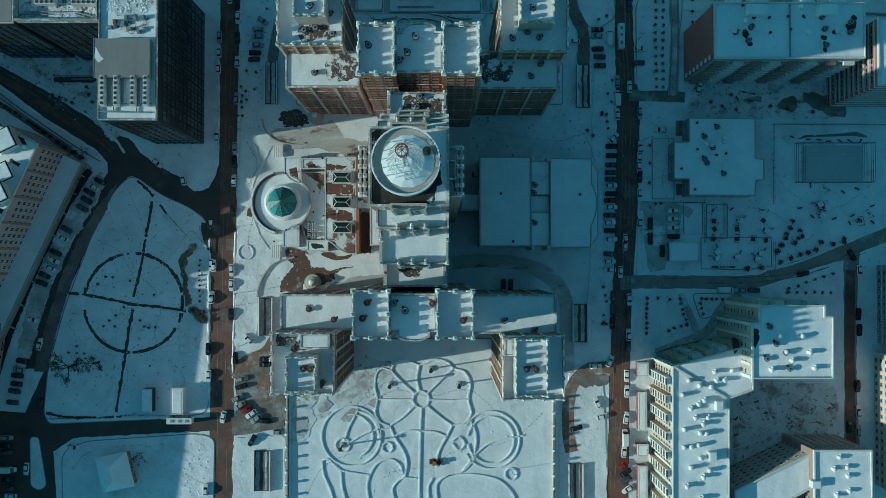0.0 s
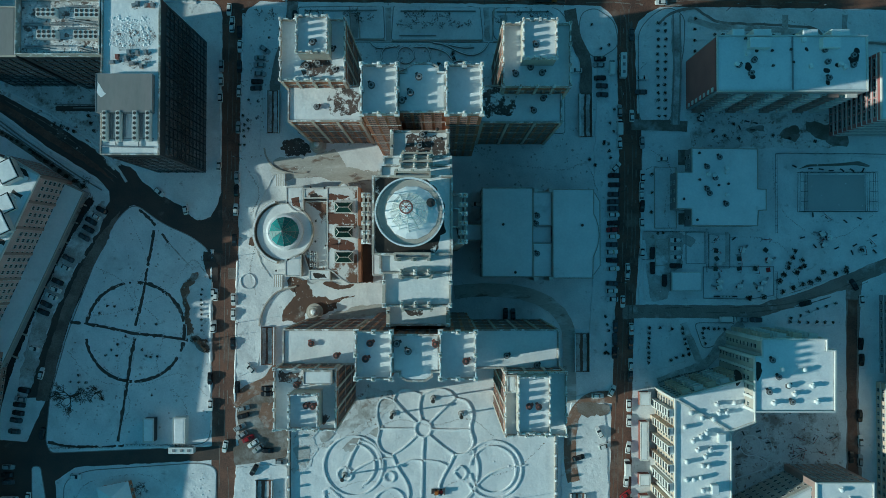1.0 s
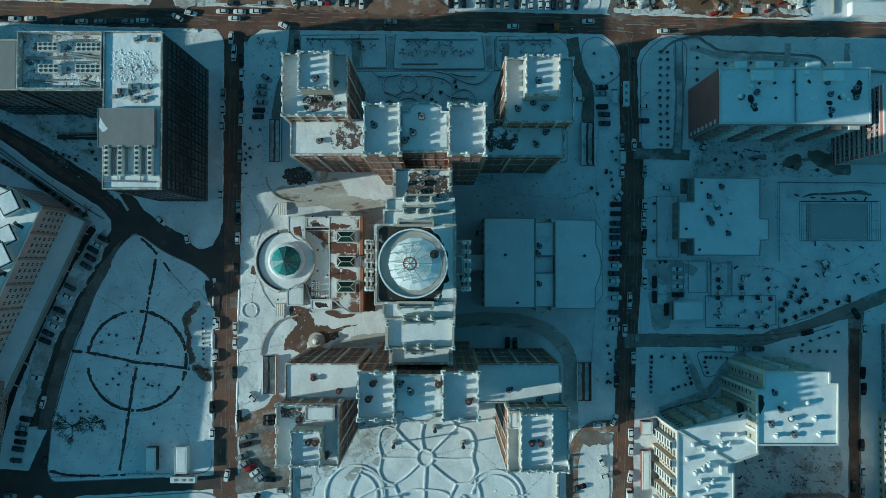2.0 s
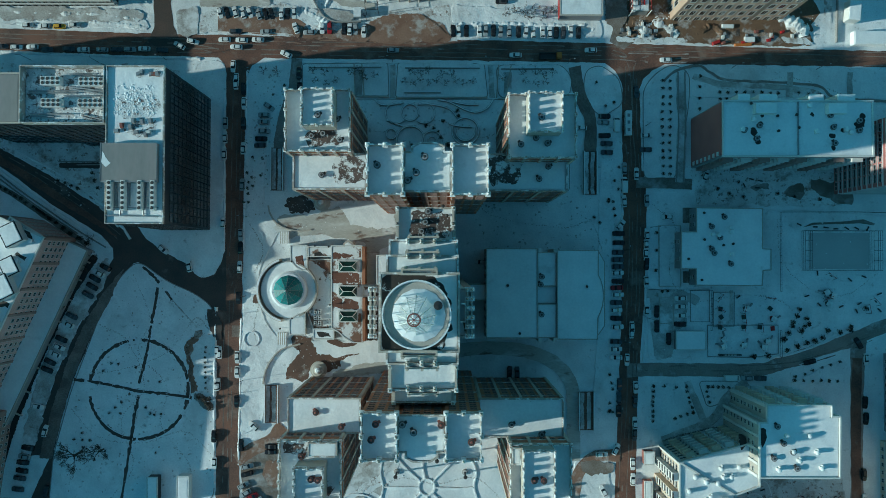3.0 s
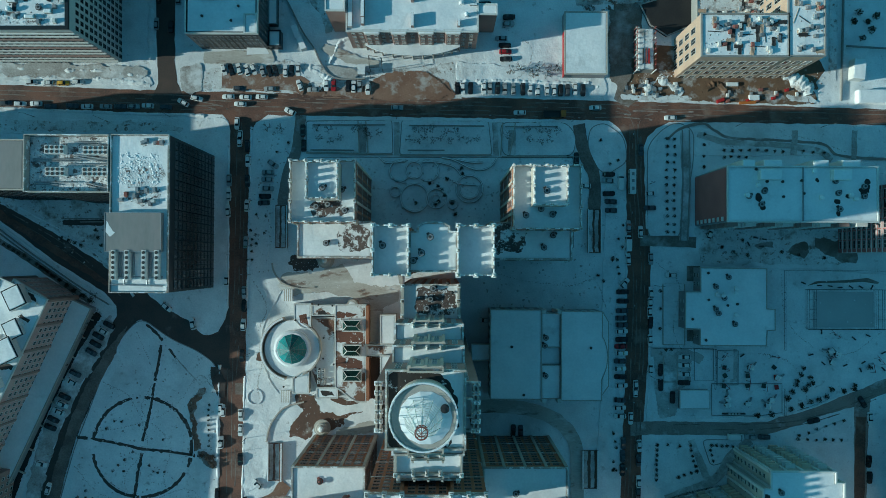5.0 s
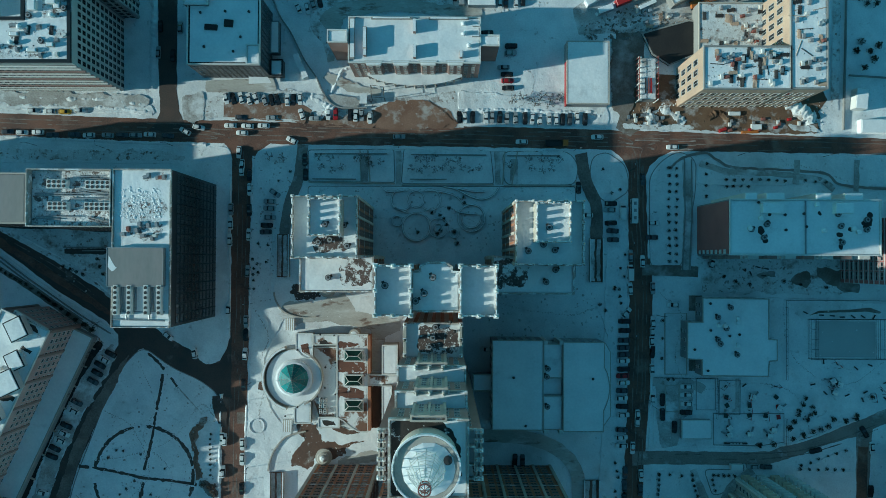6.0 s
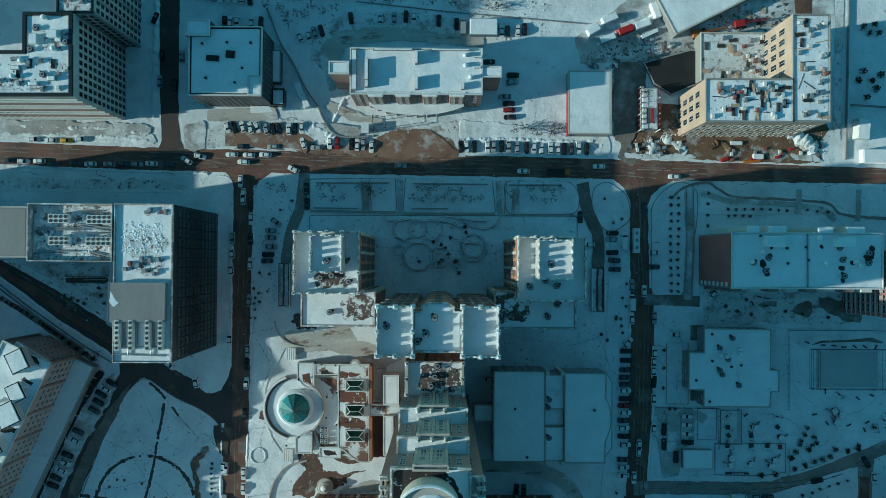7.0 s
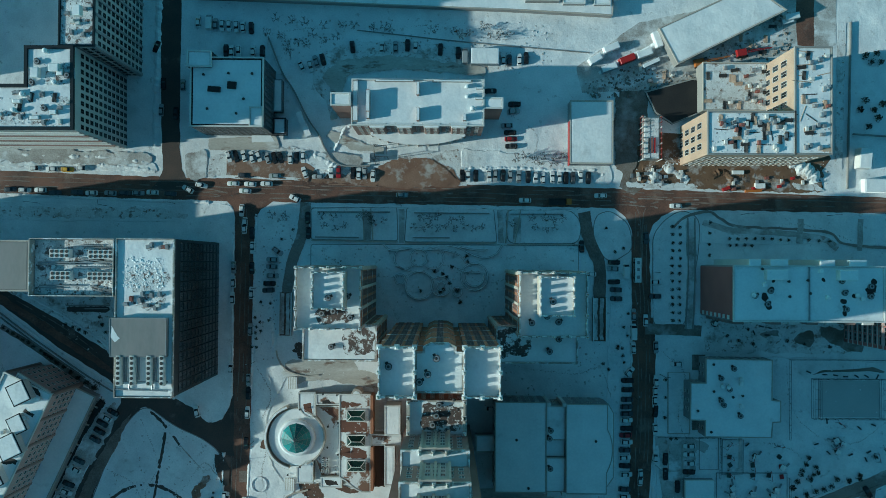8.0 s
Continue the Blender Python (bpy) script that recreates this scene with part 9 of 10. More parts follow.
# ---- sports court and playground ----
x0, y0, x1, y1 = box_of([(131.8, 30.7), (160.4, 45.4)])
court = thing("sports_court", "snowy sports court inside a dark mesh fence", "sports court")
GZ = 0.25
for i in range(12):
    f = i / 11
    for px, py in ((x0 + (x1 - x0) * f, y0), (x0 + (x1 - x0) * f, y1)):
        bm = bmesh.new()
        rod(bm, (px, py, GZ), (px, py, GZ + 3.0), 0.07, 5)
        part("post", bm, IRON, court)
for z in (0.3, 1.6, 3.0):
    for a, b in (((x0, y0), (x1, y0)), ((x0, y1), (x1, y1)), ((x0, y0), (x0, y1)), ((x1, y0), (x1, y1)), ((x0 + 2.6, y0), (x0 + 2.6, y1)), ((x1 - 3.2, y0), (x1 - 3.2, y1))):
        bm = bmesh.new()
        rod(bm, (*a, GZ + z), (*b, GZ + z), 0.06, 5)
        part("rail", bm, IRON, court)
for k in range(5):
    yy = y0 + (y1 - y0) * k / 4
    for xa, xb in ((x0, x0 + 2.6), (x1 - 3.2, x1)):
        bm = bmesh.new()
        rod(bm, (xa, yy, GZ + 3.0), (xb, yy, GZ + 3.0), 0.06, 5)
        part("cage_bar", bm, IRON, court)


def make_play(kind):
    p = thing("play_frame", "metal playground frame standing in deep snow", "play frame", "playground frames")
    if kind == "swing":
        for sx in (-1.6, 1.6):
            for sy in (-0.8, 0.8):
                bm = bmesh.new()
                rod(bm, (sx, sy, 0), (sx, 0, 2.2), 0.07)
                part("leg", bm, IRON, p)
        bm = bmesh.new()
        rod(bm, (-1.7, 0, 2.2), (1.7, 0, 2.2), 0.08)
        part("beam", bm, RED, p)
        bm = bmesh.new()
        box(bm, 0, 0, 0.5, 1.2, 0.4, 0.08)
        part("seat", bm, IRON, p)
    elif kind == "slide":
        bm = bmesh.new()
        box(bm, 0, 0, 0, 1.6, 1.6, 1.6)
        part("platform", bm, IRON, p)
        bm = bmesh.new()
        box(bm, 0, 0, 1.6, 2.0, 2.0, 1.0, 0, 45, 0.1)
        part("roof", bm, ROOF_SNOW, p)
        bm = bmesh.new()
        rod(bm, (0.8, 0, 1.5), (3.0, 0.3, 0.2), 0.35, 6)
        part("chute", bm, GREY, p)
    elif kind in ("green", "rose"):
        bm = bmesh.new()
        box(bm, 0, 0, 0.7, 1.7, 1.5, 0.14)
        part("panel", bm, {"green": DARKGREEN, "rose": RED}[kind], p)
        for sx in (-0.7, 0.7):
            bm = bmesh.new()
            box(bm, sx, 0, 0, 0.1, 1.2, 0.7)
            part("side", bm, WHITE, p)
    else:
        bm = bmesh.new()
        box(bm, 0, 0, 0.4, 1.8, 0.5, 0.1)
        part("seat", bm, IRON, p)
        for sx in (-0.7, 0.7):
            bm = bmesh.new()
            box(bm, sx, 0, 0, 0.12, 0.45, 0.42)
            part("leg", bm, IRON, p)
    return p


for kind, pts in (("swing", [(142.5, 28.6), (141.0, 20.4), (159.1, 19.1), (100.8, 20.3), (110.0, 16.1), (119.6, 20.3), (101.1, 16.0), (110.0, 12.9), (101.5, 9.6), (110.0, 9.7), (116.4, 9.3), (156.3, 16.3)]), ("slide", [(140.6, 22.5), (143.1, 21.1), (141.3, 18.3), (110.7, 16.4), (120.7, 12.5)] + [(102.2, 4.8), (109.6, 2.7), (118.5, 4.1), (117.1, 2.0), (102.2, 2.3)]), ("bench", [(130.8, 47.8), (137.5, 29.6), (149.6, 27.2), (154.9, 28.3), (152.0, 15.5), (153.1, 18.3), (146.3, 17.2), (138.1, 17.9), (160.6, 21.9), (136.8, 46.9), (140.8, 46.7), (144.5, 46.2), (148.6, 46.4), (152.3, 46.4), (156.4, 46.3), (160.5, 15.9), (133.5, 21.1), (107.9, 20.7)]),
                  ("green", [(101.1, 16.2), (101.3, 13.2), (100.9, 9.4), (109.7, 13.2), (109.7, 9.5), (115.7, 9.5), (119.6, 16.4)]), ("rose", [(120.3, 12.8), (120.5, 9.0)]),
                  ("swing", [(128.6, -57.3), (132.1, -57.3), (129.6, -60.1), (132.5, -59.8), (131.5, -53.4), (137.1, -53.8), (139.6, -58.7), (143.5, -53.4)]), ("bench", [(109.0, -63.3), (110.9, -51.7), (116.6, -51.0), (120.1, -55.2), (109.1, -57.3)])):
    for x, y in pts:
        put(make_play, (kind,), x, y, None, random.uniform(0, 180))
fence = thing("school_fence", "dark mesh fence round the playground", "fence")
for a, b in zip([(74.5, 23.4), (97.9, 23.1), (123.6, 22.8), (124.0, 52.4), (123.5, 8.3), (150.8, 52.5)], [(97.9, 23.1), (97.6, 8.2), (123.7, 52.4), (150.8, 52.5), (123.6, -1.6), (191.3, 51.7)]):
    bm = bmesh.new()
    for z in (0.4, 1.7):
        rod(bm, (*a, GZ + z), (*b, GZ + z), 0.06, 4)
    n = max(2, int(math.dist(a, b) / 2.5))
    for i in range(n + 1):
        q = (a[0] + (b[0] - a[0]) * i / n, a[1] + (b[1] - a[1]) * i / n)
        rod(bm, (*q, 0.1), (*q, GZ + 1.8), 0.07, 4)
    part("fence_run", bm, IRON, fence)
# sign board with unreadable figures
bx, by = [(104.6, -0.9)][0]
sign = thing("sign_board", "dark low sign board with pale figures", "sign", "", bx, by, ground_at(bx, by))
bm = bmesh.new()
box(bm, 0, 0, 0, 8.5, 0.5, 1.0)
part("board", bm, IRON, sign)
for k in range(4):
    bm = bmesh.new()
    box(bm, -1.8 + 1.2 * k, 0, 1.0, 0.75, 0.4, 0.25)
    part("figure", bm, WHITE, sign)
# courtyard behind the cream house
kerbs("yard_garden_kerbs", "round bed and kerbs of a shaded courtyard", [loop([(113.3, -56.6)][0], 1.49, 24), loop([(113.7, -56.3)][0], 3.82, 32)] + [smooth_line(l, 6) for l in ([(107.4, -53.1), (109.5, -51.0), (113.0, -50.6)], [(114.1, -49.6), (118.0, -48.1), (120.1, -53.1)], [(118.0, -54.5), (120.5, -54.1), (121.8, -58.0), (120.0, -60.5), (117.9, -59.8)], [(107.0, -55.6), (109.5, -56.3), (109.4, -58.7)], [(107.9, -68.6), (114.3, -66.5), (119.3, -64.7), (119.7, -62.3), (115.8, -60.1)])], 0.35, 0.3, 0.03)

# ---- white block: canopy, roof boxes and gables ----
canopy = thing("curved_canopy", "curved snow-covered canopy on round columns", "canopy")
bm = bmesh.new()
line = smooth_line([(-32.6, 134.4), (-27.8, 132.4), (-21.5, 131.2), (-15.3, 130.8), (-9.0, 131.1), (-2.8, 132.3), (2.0, 134.0)], 5)
back = [(2.0, 137.2), (-32.6, 137.0)]
prism(bm, line + back, 6.6, 7.2)
part("roof", bm, ROOF_SNOW, canopy)
for x, y in line[::3]:
    bm = bmesh.new()
    tube(bm, x, y + 0.6, 0, 0.3, 0.3, 6.6, 10)
    part("column", bm, STONE, canopy)
for x, y, w, d, h in [(*p, *q) for p, q in zip([(-14.9, 148.0), (-14.8, 139.1), (-32.1, 143.5), (-32.1, 139.0), (1.3, 138.2)], ((1.0, 4.6, 2.3), (1.0, 4.6, 2.3), (1.2, 7.5, 2.9), (1.0, 3.0, 2.2), (1.0, 2.4, 2.0)))]:
    bm = bmesh.new()
    box(bm, x, y, 20.2, w, d, h)
    box(bm, x, y, 20.2 + h, w * 0.9, d * 0.95, 0.15, 1)
    part("roof_wall", bm, [PINK, ROOF_SNOW], white_block)
for x, y, u, v, h in ((-36.6, 143.8, 1.6, 14.6, 0.9), (6.6, 148.4, 2.6, 0.5, 1.2), (6.4, 144.8, 2.6, 0.5, 1.2), (-23.0, 150.8, 14.0, 0.5, 1.4), (-3.0, 150.8, 14.0, 0.5, 1.4)):
    bm = bmesh.new()
    box(bm, x, y, 20.2, u, v, h)
    box(bm, x, y, 20.2 + h, u * 0.92, v * 0.92, 0.14, 1)
    part("roof_wall", bm, [CONCRETE, ROOF_SNOW], white_block)
for k in range(4):
    x, y = line_of(*[(-29.1, 135.3), (-0.6, 135.5)], 4)[k]
    bm = bmesh.new()
    prism(bm, [(x - 3.4, y + 1.0), (x - 2.4, y - 0.7), (x + 2.4, y - 0.7), (x + 3.4, y + 1.0)], 0, 19.6)
    part("bay", bm, PINK, white_block)
    bm = bmesh.new()
    prism(bm, [(x - 3.5, y + 1.0), (x - 2.45, y - 0.85), (x + 2.45, y - 0.85), (x + 3.5, y + 1.0)], 19.6, 20.3)
    part("bay_trim", bm, WHITE, white_block)
    windows_on(white_block, [(x + u, y - 0.72, 1.8 + 3.2 * k2, 0.0) for u in (-1.3, 1.3) for k2 in range(6)], 1.3, 1.5)
    bm = bmesh.new()
    prism(bm, inset([(x - 3.5, y + 1.0), (x - 2.45, y - 0.85), (x + 2.45, y - 0.85), (x + 3.5, y + 1.0)], 0.3), 20.3, 20.5)
    part("bay_roof", bm, ROOF_SNOW, white_block)
trim = bmesh.new()
sx0, sy0, sx1, sy1 = box_of(rect(40.6, 124.4, 56.3, 147.6))
box(trim, sx0 - 0.15, (sy0 + sy1) / 2 - 4, 2.6, 0.3, (sy1 - sy0) * 0.7, 3.0)
part("red_side", trim, RED, shed, "red painted side cladding")

# ---- yard between the slab and the school ----
patch("trodden_yard", [(89.9, 68.9), (103.7, 70.4), (127.0, 68.8), (148.2, 67.0), (151.3, 55.3), (126.9, 54.2), (93.0, 55.1)], "trodden yard with dark puddles", SCUFFED, z=0.07)
for pts in ([(125.9, 61.2), (131.2, 62.7), (133.7, 59.9), (132.2, 57.8), (126.9, 58.4)], [(135.4, 64.8), (142.9, 64.2), (151.3, 63.8), (151.3, 55.3), (143.9, 56.1), (136.5, 59.5)], [(112.1, 62.0), (119.5, 63.3), (120.6, 61.1), (113.2, 60.3)]):
    patch("muddy_patch", pts, "bare muddy patch in trodden snow", DIRTY, z=0.085)
shrubs([(100.5, 61.1), (104.7, 59.4), (110.0, 58.3), (122.7, 59.4), (129.1, 58.4), (138.6, 57.4), (107.9, 63.6), (95.2, 66.1)], True, 1.4)
for x, y in [(113.2, 64.7), (116.4, 64.1), (115.3, 61.5), (110.4, 62.4)]:
    put(make_play, ("bench",), x, y, None, random.uniform(0, 180))
cars([(95.9, 66.1, 70, "w")])
lane("hedge_bed", [(-134.2, 34.2), (-139.4, 26.8), (-146.6, 12.1), (-155.5, -8.0), (-163.0, -27.9), (-167.0, -42.6)], 3.2, NEAR_BLACK, 0.07, "dark planting strip behind a low wall")
left, right = strip_outline(smooth_line([(-132.4, 35.6), (-137.6, 27.4), (-143.2, 17.6), (-149.2, 5.2), (-153.8, -5.2), (-157.8, -15.4), (-161.8, -25.9), (-166.0, -38.0)], 5), 2.8)
PLANTING = left + right[::-1]
kerbs("planting_walls", "low pale walls dividing a planting strip", [line_of(*pr, 2) for pr in pairs_of([(-137.4, 34.2), (-134.2, 32.8), (-141.1, 27.7), (-137.3, 26.2), (-144.6, 20.5), (-141.0, 18.8), (-148.1, 12.1), (-144.7, 10.6), (-151.8, 3.6), (-148.4, 1.9), (-155.5, -5.2), (-152.1, -6.9), (-159.2, -14.3), (-155.8, -15.7), (-162.4, -22.7), (-159.0, -24.1)])] + [smooth_line([(-135.7, 35.7), (-141.5, 25.8), (-148.7, 11.0), (-157.6, -9.0), (-165.1, -29.0)], 6)], 0.5, 0.8, 0.05, STONE, "wall")
# mansard boxes on the angled house
for x, y, u, v, h in ((-149.4, 42.6, 7.0, 6.0, 3.6), (-150.6, 31.6, 6.0, 5.0, 2.2), (-152.6, 24.4, 7.5, 7.0, 3.6), (-158.6, 13.6, 7.0, 7.0, 3.6), (-164.4, 1.6, 7.0, 6.5, 3.6), (-170.0, -11.0, 7.0, 6.5, 3.6)):
    bm = bmesh.new()
    box(bm, x, y, 22.2, u, v, h, 0, -64)
    room = part("roof_room", bm, WHITE, angled)
    bm = bmesh.new()
    box(bm, x, y, 22.2 + h, u + 0.4, v + 0.4, 0.3, 0, -64)
    part("coping", bm, DARKWALL, room)
    bm = bmesh.new()
    box(bm, x, y, 22.5 + h, u - 0.3, v - 0.3, 0.2, 0, -64, 0.96)
    part("roof_snow", bm, ROOF_SNOW, room)
for k, pts in enumerate(([(-146.8, 44.6), (-144.6, 43.6), (-143.8, 40.6), (-145.6, 41.2)], [(-149.4, 36.8), (-145.4, 34.8), (-146.2, 33.4), (-150.0, 35.4)], [(-156.4, 20.6), (-151.4, 19.0), (-152.0, 17.2), (-157.0, 18.4)], [(-160.6, 10.0), (-157.8, 7.6), (-159.4, 5.6), (-162.4, 8.4)])):
    bm = bmesh.new()
    bm.faces.new([bm.verts.new((x, y, 22.29)) for x, y in ragged(pts, 0.8, 0.6, 60.0 + k)])
    part("thawed_patch", bm, WETROOF, angled, "dark thawed patch among roof snow")
vents("stack", 22.2, [(-147.7, 42.2), (-143.8, 40.3), (-153.4, 30.6), (-148.6, 33.5), (-154.2, 22.9), (-156.2, 28.7), (-151.5, 38.4)])
# walls beside the tree walk
kerbs("walk_walls", "low walls along a snowy walk", [l for l in ([(85.7, 105.0), (85.9, 84.8), (85.0, 63.6)], [(88.3, 105.0), (88.4, 84.8), (87.6, 63.6)])], 0.35, 0.6, 0.15, CONCRETE, "wall")
# melting patches and drifts on the sunlit forecourt
for i, pts in enumerate(([(48.3, -40.4), (60.3, -40.4), (61.7, -44.6), (55.3, -46.0), (49.7, -44.6)], [(-68.4, -40.4), (-59.2, -40.4), (-59.2, -48.1), (-65.5, -51.0), (-69.1, -46.0)])):
    patch("melting_patch", pts, "brown melting patch in trodden snow", BROWN if i % 2 else DIRTY, z=0.22 + 0.003 * i)

# ---- trodden parking strip, yard ground and scattered lumps ----
patch("parking_strip", [(-135.3, 32.1), (-127.3, 35.3), (-127.2, 29.0), (-132.0, 19.4), (-139.2, 6.8), (-145.4, -5.9), (-150.4, -20.6), (-154.2, -36.0), (-159.7, -39.4), (-155.4, -15.3), (-146.6, 10.0)], "trodden grey parking strip", TRODDEN, r=2.0)
melt("planting_strip", PLANTING, "black bare planting strip behind a low wall", NEAR_BLACK, 0.3, 30.0)
patch("yard_ground", [(107.2, -49.8), (116.1, -43.3), (146.6, -44.6), (147.6, -69.7), (138.0, -69.7), (108.4, -83.5)], "trodden shaded courtyard ground", SCUFFED, r=1.0)
for i, (pts, n) in enumerate((([(-116.2, 32.2), (-96.1, 20.2), (-88.6, 14.4), (-88.1, -50.7), (-144.8, -54.0), (-138.9, -15.2)], 420), ([(76.1, 58.2), (84.6, 53.0), (131.1, 52.1), (160.8, 49.0), (160.6, 14.2), (126.7, -0.7), (78.1, -3.0)], 420), ([(-54.3, 93.2), (43.9, 93.6), (43.9, 70.2), (-54.2, 69.8)], 220), ([(-55.7, -36.2), (39.2, -36.2), (39.1, -86.4), (-55.4, -86.4)], 30), ([(-74.6, 105.5), (-59.7, 105.5), (-63.8, 84.2), (-68.8, 50.3), (-75.2, 50.3)], 140), ([(58.1, 84.7), (63.8, 86.8), (63.0, 4.3), (54.9, 2.2)], 160), ([(-156.8, 62.7), (-131.5, 75.5), (-110.4, 77.7), (-122.7, 45.9)], 160), ([(-170.1, 109.0), (-100.0, 107.9), (-106.4, 104.3), (-170.0, 104.1)], 160), ([(-71.1, 179.8), (35.3, 178.4), (35.3, 161.3), (-41.1, 158.7), (-66.7, 162.8)], 260), ([(-139.6, -69.7), (-87.1, -65.5), (-87.0, -86.4), (-139.5, -86.4)], 160), ([(10.5, 54.8), (52.8, 63.4), (54.9, 38.1), (12.6, 37.9)], 120))):
    base = max(ground_at(sum(p[0] for p in pts) / len(pts), sum(p[1] for p in pts) / len(pts)), 0.0)
    snow_lumps("snow_lump", "small lumps and footprints in the snow", pts, base, n, 60 + i, SNOW if i % 2 else TRODDEN, (0.15, 0.55), 0.28)

# ---- west side: trodden ground under the tower, hedges along the diagonal street ----
patch("trodden_ground", [(-173.9, 79.2), (-131.6, 80.6), (-128.0, 62.8), (-121.7, 48.0), (-123.8, 45.5), (-134.5, 56.9), (-150.5, 67.0), (-173.9, 78.5)], "trodden shaded ground below the tower", SCUFFED, r=1.0)
for (a, b), n in (([(-170.0, 62.2), (-160.5, 57.0)], 6), ([(-158.4, 55.6), (-136.0, 40.3)], 9), ([(-146.4, 63.6), (-139.0, 60.6)], 4), ([(-134.0, 66.4), (-131.8, 61.0)], 3)):
    shrubs(line_of(a, b, n), True, 1.5)
lane("hedge_bed", [(-171.0, 62.8), (-160.5, 56.6), (-150.9, 50.0), (-141.3, 43.6), (-135.6, 39.6)], 2.0, DIRTY, 0.07, "dark planting strip beside the street")
kerbs("street_walls", "low walls beside the diagonal street", [smooth_line(l, 6) for l in ([(-171.3, 67.9), (-160.6, 59.8), (-149.9, 52.4), (-139.2, 45.1), (-128.6, 38.7)], [(-171.3, 66.3), (-160.6, 58.4), (-149.9, 51.0), (-139.2, 43.9)])], 0.4, 0.6, 0.03, CONCRETE, "wall")
melt("sunken_ramp", [(-146.4, 70.4), (-130.4, 70.6), (-130.4, 68.4), (-146.4, 68.4)], "dark sunken ramp beside the office block", ASPHALT, 0.2, 70.0)
kerbs("ramp_kerb", "pale kerb in the middle of a dark ramp", [[(-139.6, 69.6), (-130.9, 69.7)], [(-146.6, 70.8), (-130.4, 70.9)]], 0.4, 0.5, 0.05, CONCRETE)
# playground outlines and the school's sunken entrance
kerbs("playground_kerbs", "dark kerbs of snowed-under playground areas", [l + l[:1] for l in ([(90.1, 23.1), (97.2, 23.1), (97.2, 11.4), (90.1, 11.4)], [(96.5, 10.1), (122.8, 10.2), (122.8, -0.5), (113.5, -1.9), (96.5, -1.6)], [(98.7, 22.4), (106.5, 22.4), (106.4, 9.7), (98.6, 9.6)])], 0.3, 0.12, 0.25, KERB)
melt("school_parking", [(74.8, 22.6), (89.0, 22.8), (89.0, 10.8), (84.2, 7.7), (83.2, -2.6), (77.0, -2.8), (75.3, 7.7)], "packed grey snow of a small car park", TRODDEN, 0.5, 33.0)
patch("playground_path", [(104.7, 23.1), (106.1, 23.1), (106.1, 10.7), (100.4, 10.7), (100.4, 11.8), (104.7, 11.8)], "trodden path in the playground", TRODDEN, r=0.3)
patch("entrance_pit", [(87.3, 54.0), (92.3, 54.0), (92.3, 48.3), (87.3, 48.3)], "dark sunken school entrance", DIRTY, r=0.2)
patch("entrance_pit", [(87.3, 30.2), (92.3, 30.2), (92.3, 25.9), (87.3, 25.9)], "dark sunken school entrance", DIRTY, r=0.2)
patch("court_surface", [(134.7, 44.6), (157.1, 44.6), (157.1, 31.3), (134.6, 31.2)], "grey shaded sports court surface under thin snow", ICE, r=0.2)
patch("snow_ridge_track", [(132.2, 46.7), (135.8, 48.5), (142.2, 48.7), (147.9, 49.0), (155.0, 49.8), (159.3, 48.2), (158.9, 47.5), (153.6, 48.3), (147.9, 48.0), (142.2, 47.9), (136.5, 47.7)], "scraped dark strip above the court", DIRTY, r=0.5)
# crossing stripes on the left street
for k in range(6):
    a = [(-81.1, 9.6), (-78.2, 9.6)]
    x = a[0][0] + (a[1][0] - a[0][0]) * (k + 0.3) / 5
    sheet("crossing_stripe", rect(x - 0.3, a[0][1] - 4.2, x + 0.3, a[0][1]), 0.075, LANE, "worn pale stripe of a pedestrian crossing", "road marking")
# machinery hall strip on the sports hall roof and edge trims
for pts in (rect(13.5, 6.6, 30.5, 38.0), rect(38.4, 6.1, 52.5, 37.6)):
    a0, b0, a1, b1 = box_of(pts)
    for k in (2,):
        bm = bmesh.new()
        box(bm, a0 + (a1 - a0) * k / 4, (b0 + b1) / 2, 13.73, 0.12, b1 - b0, 0.05)
        part("roof_seam", bm, ROOF_SNOW, hall)

patch("trodden_ground", [(-174.3, 107.9), (-144.6, 107.3), (-106.4, 107.1), (-101.1, 105.4), (-103.2, 103.7), (-174.3, 103.6)], "trodden shaded ground beside the cross street", SCUFFED, r=1.0)

# ---- trampled ground, walks and footprints ----
patch("trampled_snow", [(-39.6, -42.0), (-30.4, -36.2), (-19.8, -35.3), (-17.7, -40.4), (-24.0, -46.7), (-30.3, -51.3), (-37.5, -53.0), (-40.4, -48.8)], "trampled grey snow beside the tower", SCUFFED, r=2.0)
patch("trampled_snow", [(-56.4, -51.3), (-50.3, -49.8), (-47.2, -57.1), (-51.3, -65.5), (-56.4, -67.6)], "trampled grey snow beside the tower", SCUFFED, r=2.0)
lane("lawn_walk", [(80.4, 101.3), (83.8, 104.8), (88.3, 106.7), (93.8, 107.4), (98.0, 104.8), (103.8, 102.1), (118.0, 101.5), (131.4, 100.7), (139.2, 99.6), (144.7, 95.6), (162.7, 94.2), (178.0, 93.2)], 1.0, CURVE, 0.2, "narrow dug walk across the snowy lawn")
for line, w in (([(91.5, 103.5), (101.6, 100.6), (118.0, 99.8), (135.6, 97.7), (141.9, 93.9)], 2.2), ([(128.0, 105.1), (127.5, 95.6)], 2.4), ([(150.5, 105.2), (150.0, 93.1)], 2.0)):
    lane("lawn_walk", line, w, TRODDEN, 0.2, "trodden walk across the snowy lawn")


